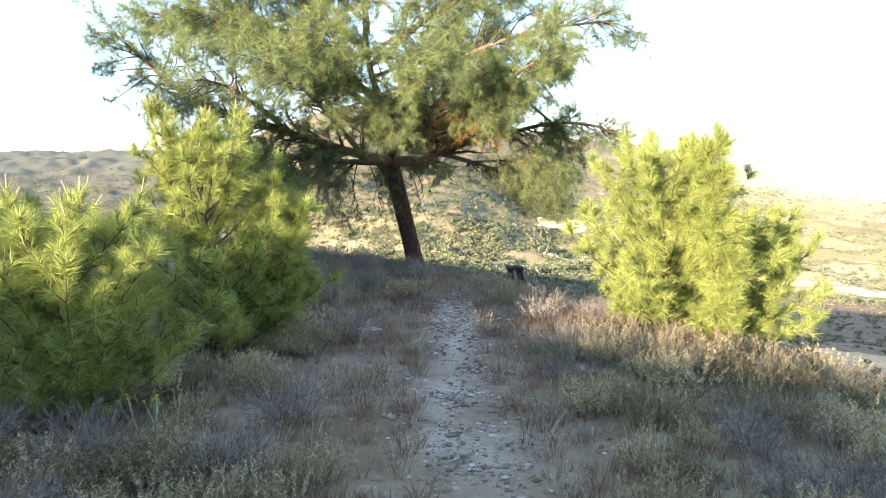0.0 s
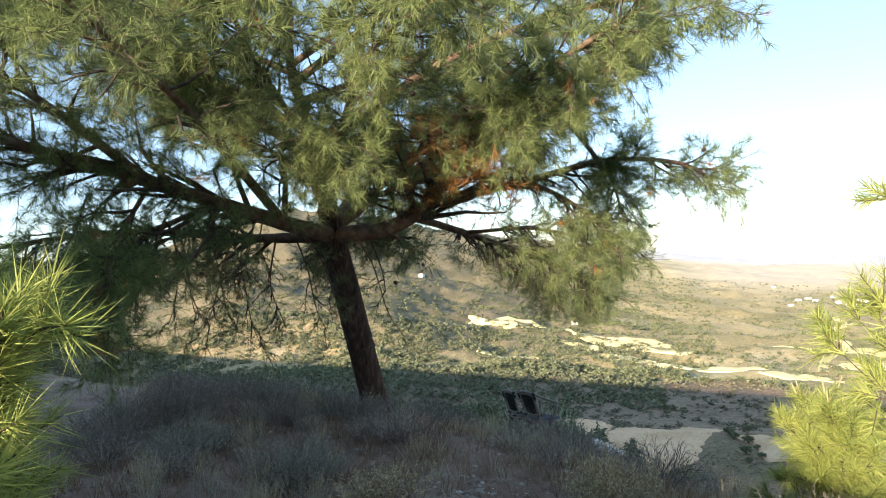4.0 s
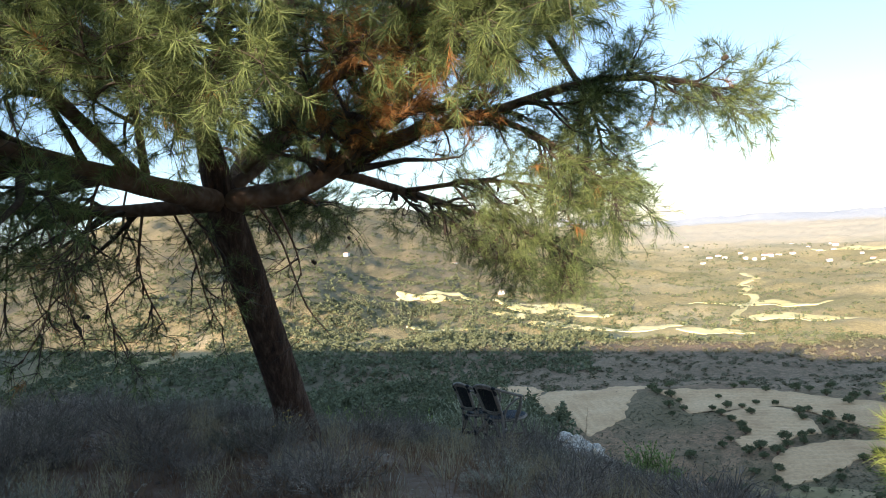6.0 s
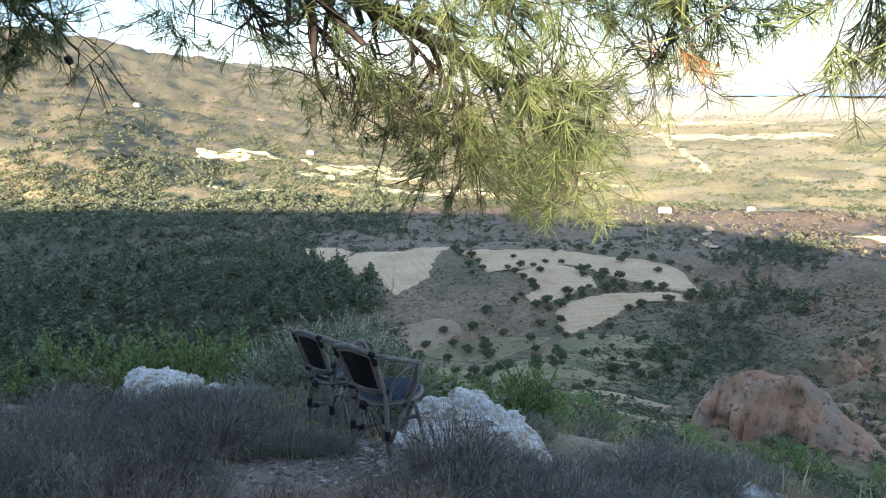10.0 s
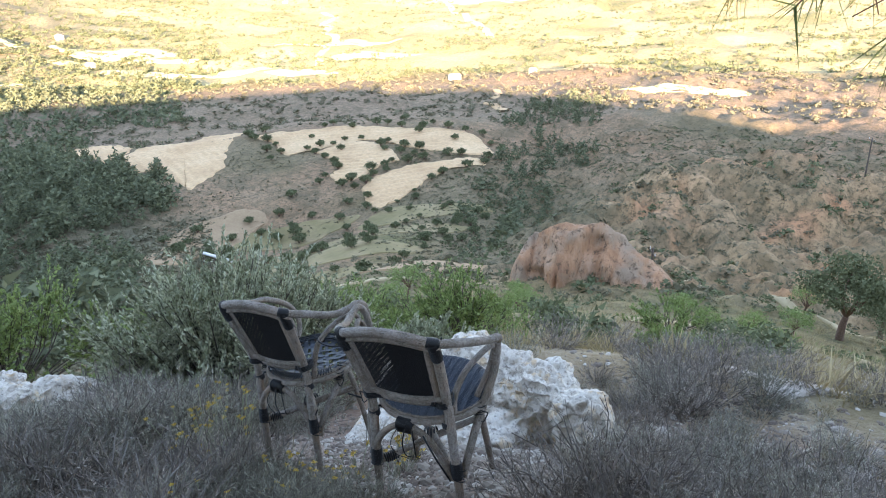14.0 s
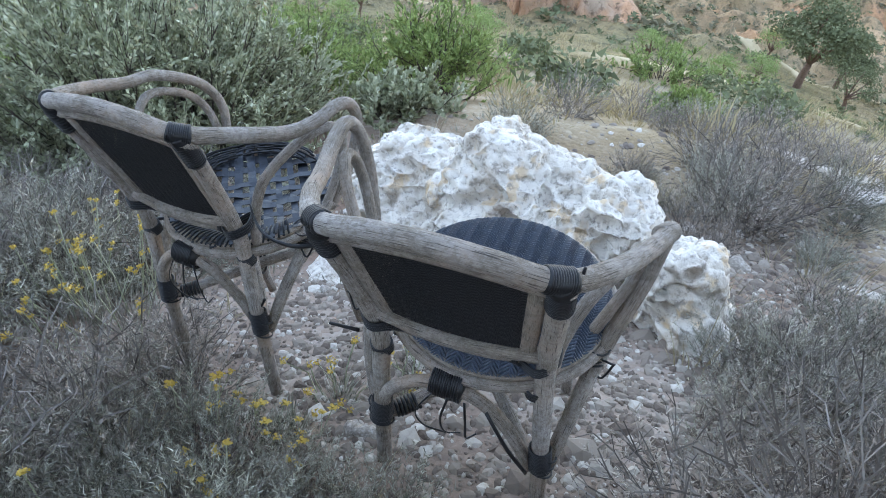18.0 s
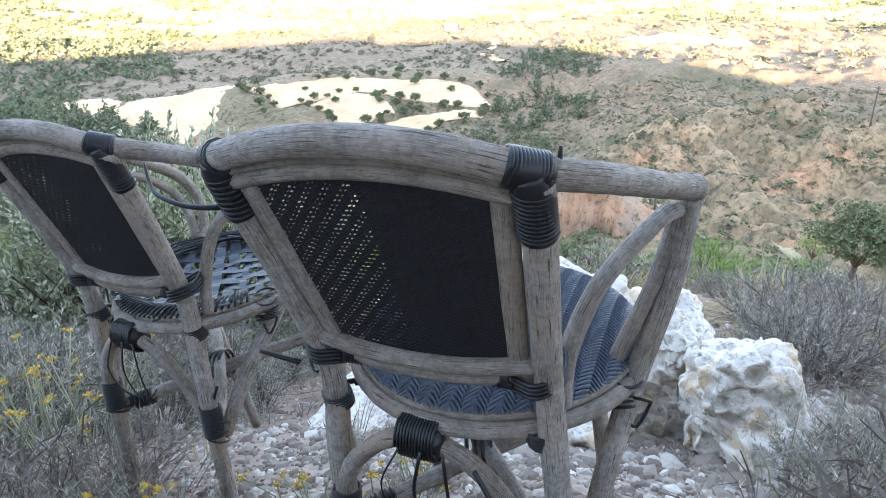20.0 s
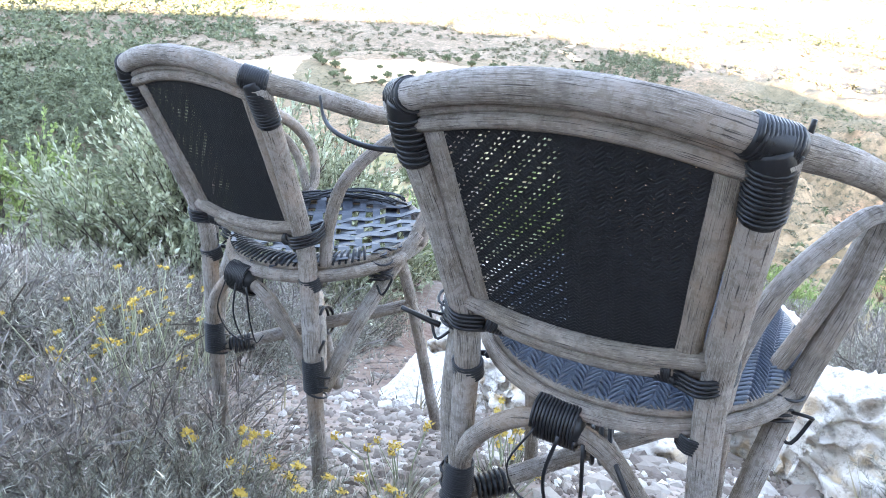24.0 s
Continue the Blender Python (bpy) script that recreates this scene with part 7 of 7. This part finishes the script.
def round_tree(name, label, at, size, seed, mat, group, n=420, trunk=0.35, leaf=0.11):
    """A small spreading tree: forked trunk and several leaf clumps."""
    g = np.random.default_rng(seed)
    ob = thing(name, label, "tree", group)
    ob.location = at
    fork = np.array([g.normal(0, 0.04), g.normal(0, 0.04), trunk]) * size
    put("trunk", tube_mesh("trunk", [(0, 0, -0.1 * size), fork * 0.5 + g.normal(0, 0.02, 3) * size, fork], [0.05 * size, 0.04 * size, 0.03 * size], M_LIMB, 8, 7), ob)
    parts = []
    for k in range(7):
        th = k * 2 * math.pi / 6 + g.random()
        q = 0.0 if k == 6 else 0.30
        c = np.array([math.cos(th) * q, math.sin(th) * q, 0.62 + 0.14 * g.random() + (0.16 if k == 6 else 0)]) * size
        put("limb", tube_mesh("limb", [fork, (fork + c) / 2 + g.normal(0, 0.03, 3) * size, c], [0.022 * size, 0.008 * size], M_LIMB, 6, 5), ob)
        parts.append(leaf_cloud(g, n // 7, c, np.array([0.26, 0.26, 0.20]) * size, leaf * size, 1.0, 0.2))
    v, f = join(parts)
    put("crown", mesh_np("crown", v, f, mat), ob)
    return ob


def olive_grove():
    g = np.random.default_rng(181)
    proto = [round_tree("olive_tree", "round dark olive tree among the pale fields", (0, 0, 0), 1.0, 182 + k, M_OLIVE, "olive grove", 760, 0.3, 0.085) for k in range(3)]
    spots = []

    def try_spot(x, y, gap, inside=0.86):
        if in_fields(np.array([x]), np.array([y]), inside)[0] or any(math.hypot(x - a, y - b) < gap for a, b in spots):
            return
        spots.append((x, y))

    for pts in (TOP_FIELD, MID_FIELD, LOW_FIELD):
        ring = smooth_line(list(pts) + [pts[0]], 60)
        mid = np.asarray(pts, float).mean(0)
        for p in ring:
            if g.random() < 0.72:
                d = (p - mid) / np.linalg.norm(p - mid)
                try_spot(*(p + d * g.uniform(-1.0, 6.0) + g.normal(0, 1.5, 2)), 6.0)
    # rows through the upper field, and single trees down the slope
    for _ in range(16):
        try_spot(g.uniform(190, 256), g.uniform(205, 300), 8.0, 0.0)
    while len(spots) < 150:
        try_spot(g.uniform(84, 185), g.uniform(122, 230), 5.0)
    for k, (x, y) in enumerate(spots):
        s = g.uniform(3.2, 5.6) if y > 195 else g.uniform(2.0, 4.6)
        m = Matrix.Translation((x, y, float(hgt(x, y)) - 0.27 * s)) @ Matrix.Rotation(g.random() * 6.28, 4, "Z")
        ob = proto[k] if k < 3 else copy_thing(proto[k % 3], m)
        ob.matrix_basis = m @ Matrix.Scale(s, 4)


olive_grove()
for k, (x, y, s) in enumerate([(53.5, 21.5, 6.8), (34.5, 50.5, 2.6), (38, 52.5, 3.4), (37, 39.5, 2.8), (46, 23, 2.6), (50, 17.5, 3.6), (58, 19.5, 5.0), (44, 30, 2.4), (30, 34, 2.2), (41, 27, 1.8), (62, 26, 3.0), (26, 46, 3.0), (33, 22, 1.8)]):
    round_tree("almond_tree", "small spreading tree on the terraced slope", (x, y, float(hgt(x, y))), s, 200 + k, M_OLIVE if k in (0, 5, 6) else M_GREEN, "trees on the terraces", 8000 if s > 4 else 2600, 0.3, 0.026)


def scarp(label, crest, foot, seed, mat):
    """A cliff along a crest line: a fluted, broken face falling to its foot, and a back that runs into the hill."""
    n, m = 150, 46
    top, low = smooth_line(crest, n), smooth_line(foot, n)
    u = np.linspace(0, 1, n)
    back = top - low
    back[:, 2] = 0
    back /= np.linalg.norm(back, axis=1)[:, None]
    v = np.linspace(-0.15, 1.45, m)
    P = np.empty((n, m, 3))
    for j, t in enumerate(v):
        if t <= 1:
            lean = np.clip(t, 0, 1) ** 1.7
            P[:, j] = low + (top - low) * np.array([lean, lean, t])
        else:
            P[:, j] = top + back * (t - 1) * 22 + np.array([0, 0, -1.0]) * ((t - 1) * 14) ** 1.15
    along = (u * np.linalg.norm(top[-1] - top[0]))[:, None]
    up = P[..., 2]
    flute = 0.55 * np.abs(fbm(along + 0 * up, up * 0.18, 2.6, 4, seed)) + 0.9 * fbm(along + 0 * up, up * 0.5, 7.0, 3, seed + 1)
    ledge = 0.35 * np.sin(up * 1.9 + 1.5 * fbm(along + 0 * up, up, 6.0, 2, seed + 2))
    face = step(-0.15, 0.2, v) * step(1.25, 0.9, v)
    P -= back[:, None] * ((flute * 2.1 + ledge) * face[None])[..., None]
    P[..., 2] += (0.5 * fbm(P[..., 0], P[..., 1], 3.0, 3, seed + 3)) * face[None]
    for e in (0, 1):
        w = step(0.10, 0.0, np.abs(u - e))[:, None]
        P[..., 2] -= 3.5 * w
    i, j = np.meshgrid(np.arange(n - 1), np.arange(m - 1), indexing="ij")
    f = np.stack([i * m + j, (i + 1) * m + j, (i + 1) * m + j + 1, i * m + j + 1], -1).reshape(-1, 4)
    put("red_cliff", mesh_np("red_cliff", P.reshape(-1, 3), f, mat, True), None, label, "cliff", kind="structure")


scarp("red earth cliff eroded into furrows", [(51.2, 52.4, -33.5), (52.4, 51.1, -28.9), (53.6, 49.8, -27.1), (55.0, 47.6, -25.3), (56.5, 45.2, -25.1), (57.6, 43.3, -25.9), (58.6, 41.2, -28.0), (59.8, 38.8, -29.6), (61.0, 35.4, -32.5)],
      [(48.6, 50.4, -32.5), (49.4, 49.0, -31.8), (50.2, 47.8, -31.8), (51.2, 46.2, -31.8), (52.4, 44.2, -31.5), (53.6, 42.2, -31.2), (54.8, 40.0, -31.0), (56.0, 37.6, -31.0), (57.2, 34.6, -31.5)], 4.0, M_RED)
def power_pole(az, r, h):
    x, y = polar(az, r)
    ob = thing("utility_pole", "leaning dark wooden utility pole on the slope", "pole", "utility poles", (x, y, float(hgt(x, y))))
    put("post", tube_mesh("post", [(0, 0, -0.5), (0.15, 0.1, h * 0.5), (0.45, 0.2, h)], [0.15, 0.11], M_POST, 8, 8), ob)
    put("crossarm", tube_mesh("crossarm", [(-0.4, -0.5, h - 0.5), (1.2, 0.9, h - 0.5)], [0.07, 0.07], M_POST, 4, 6), ob)
    for q in (-0.35, 0.42, 1.15):
        put("insulator", tube_mesh("insulator", [(q, q * 0.85 - 0.15, h - 0.45), (q, q * 0.85 - 0.15, h - 0.15)], [0.05, 0.03], M_PLASTER, 4, 6), ob)


power_pole(65.4, 69, 5.4)
power_pole(80, 146, 7.0)


def small_house(x, y, w, d, h, turn, label):
    ob = thing("house", label, "house", "houses on the plain", (x, y, float(hgt(x, y))))
    ob.rotation_euler = (0, 0, radians(turn))

    def box(name, lo, hi, mat, parent):
        v = np.array([[a, b, c] for a in (lo[0], hi[0]) for b in (lo[1], hi[1]) for c in (lo[2], hi[2])], float)
        f = np.array([[0, 1, 3, 2], [4, 6, 7, 5], [0, 4, 5, 1], [2, 3, 7, 6], [0, 2, 6, 4], [1, 5, 7, 3]])
        return put(name, mesh_np(name, v, f, mat), parent)

    wall = box("wall", (-w / 2, -d / 2, -1), (w / 2, d / 2, h), M_PLASTER, ob)
    v = np.array([(-w / 2 - 0.4, -d / 2 - 0.4, h), (w / 2 + 0.4, -d / 2 - 0.4, h), (w / 2 + 0.4, d / 2 + 0.4, h), (-w / 2 - 0.4, d / 2 + 0.4, h), (-w / 2 + 1, 0, h + d * 0.22), (w / 2 - 1, 0, h + d * 0.22)])
    f = np.array([[0, 1, 5, 4], [2, 3, 4, 5], [1, 2, 5, 5], [3, 0, 4, 4], [0, 3, 2, 1]])
    bm = bmesh.new()
    vs = [bm.verts.new(c) for c in v]
    for q in f:
        bm.faces.new([vs[i] for i in dict.fromkeys(q.tolist())])
    me = bpy.data.meshes.new("roof")
    bm.to_mesh(me), bm.free()
    me.materials.append(M_ROOF)
    put("roof", me, ob)
    for k in range(3):
        box("window", (-w * 0.3 + k * w * 0.3 - 0.6, -d / 2 - 0.06, h * 0.35), (-w * 0.3 + k * w * 0.3 + 0.6, -d / 2 + 0.1, h * 0.75), M_POST, wall)


small_house(428, 392, 10, 6, 3, -45, "long white farmhouse at the edge of the shadow")
small_house(475, 348, 6, 5, 2.8, -50, "white house among trees on the plain")
gv = np.random.default_rng(301)
for k in range(30):
    if k < 26:
        a, r = gv.uniform(34, 50), gv.uniform(1700, 2300)
    else:
        a, r = gv.uniform(2, 30), gv.uniform(1000, 1700)
    x, y = polar(a, r)
    small_house(x, y, gv.uniform(8, 14), gv.uniform(7, 10), gv.uniform(3, 6), gv.uniform(0, 180), "pale house of the village on the plain" if k < 30 else "pale house scattered on the far hill")


def wreck():
    """A white tilted trailer frame lying in the valley scrub."""
    x, y = 91.5, 190.5
    ob = thing("white_trailer", "white trailer lying tilted in the valley scrub", "trailer", at=(x, y, float(hgt(x, y))))
    put("bed", tube_mesh("bed", [(-3, 2.5, 4.2), (0, 0, 2.4), (3, -2.5, 0.6)], [0.75, 0.75], M_PLASTER, 6, 8, flat=0.5), ob)
    put("frame_bar", tube_mesh("frame_bar", [(-5, 0.5, 1.2), (0, 0.6, 1.6), (3, 1.0, 1.0)], [0.25, 0.25], M_POST, 6, 6), ob)
    put("frame_bar", tube_mesh("frame_bar", [(-3.4, 2.6, 0.0), (-3.2, 2.5, 4.0)], [0.25, 0.2], M_POST, 6, 6), ob)


wreck()
put("lake", mesh_np("lake", np.array([(2900.0, 1500, -112), (4000, 1500, -112), (4000, 2300, -112), (2900, 2300, -112)]), np.array([[0, 1, 2, 3]]), M_WATER.m), None, "distant blue water at the edge of the plain", "water", kind="structure")
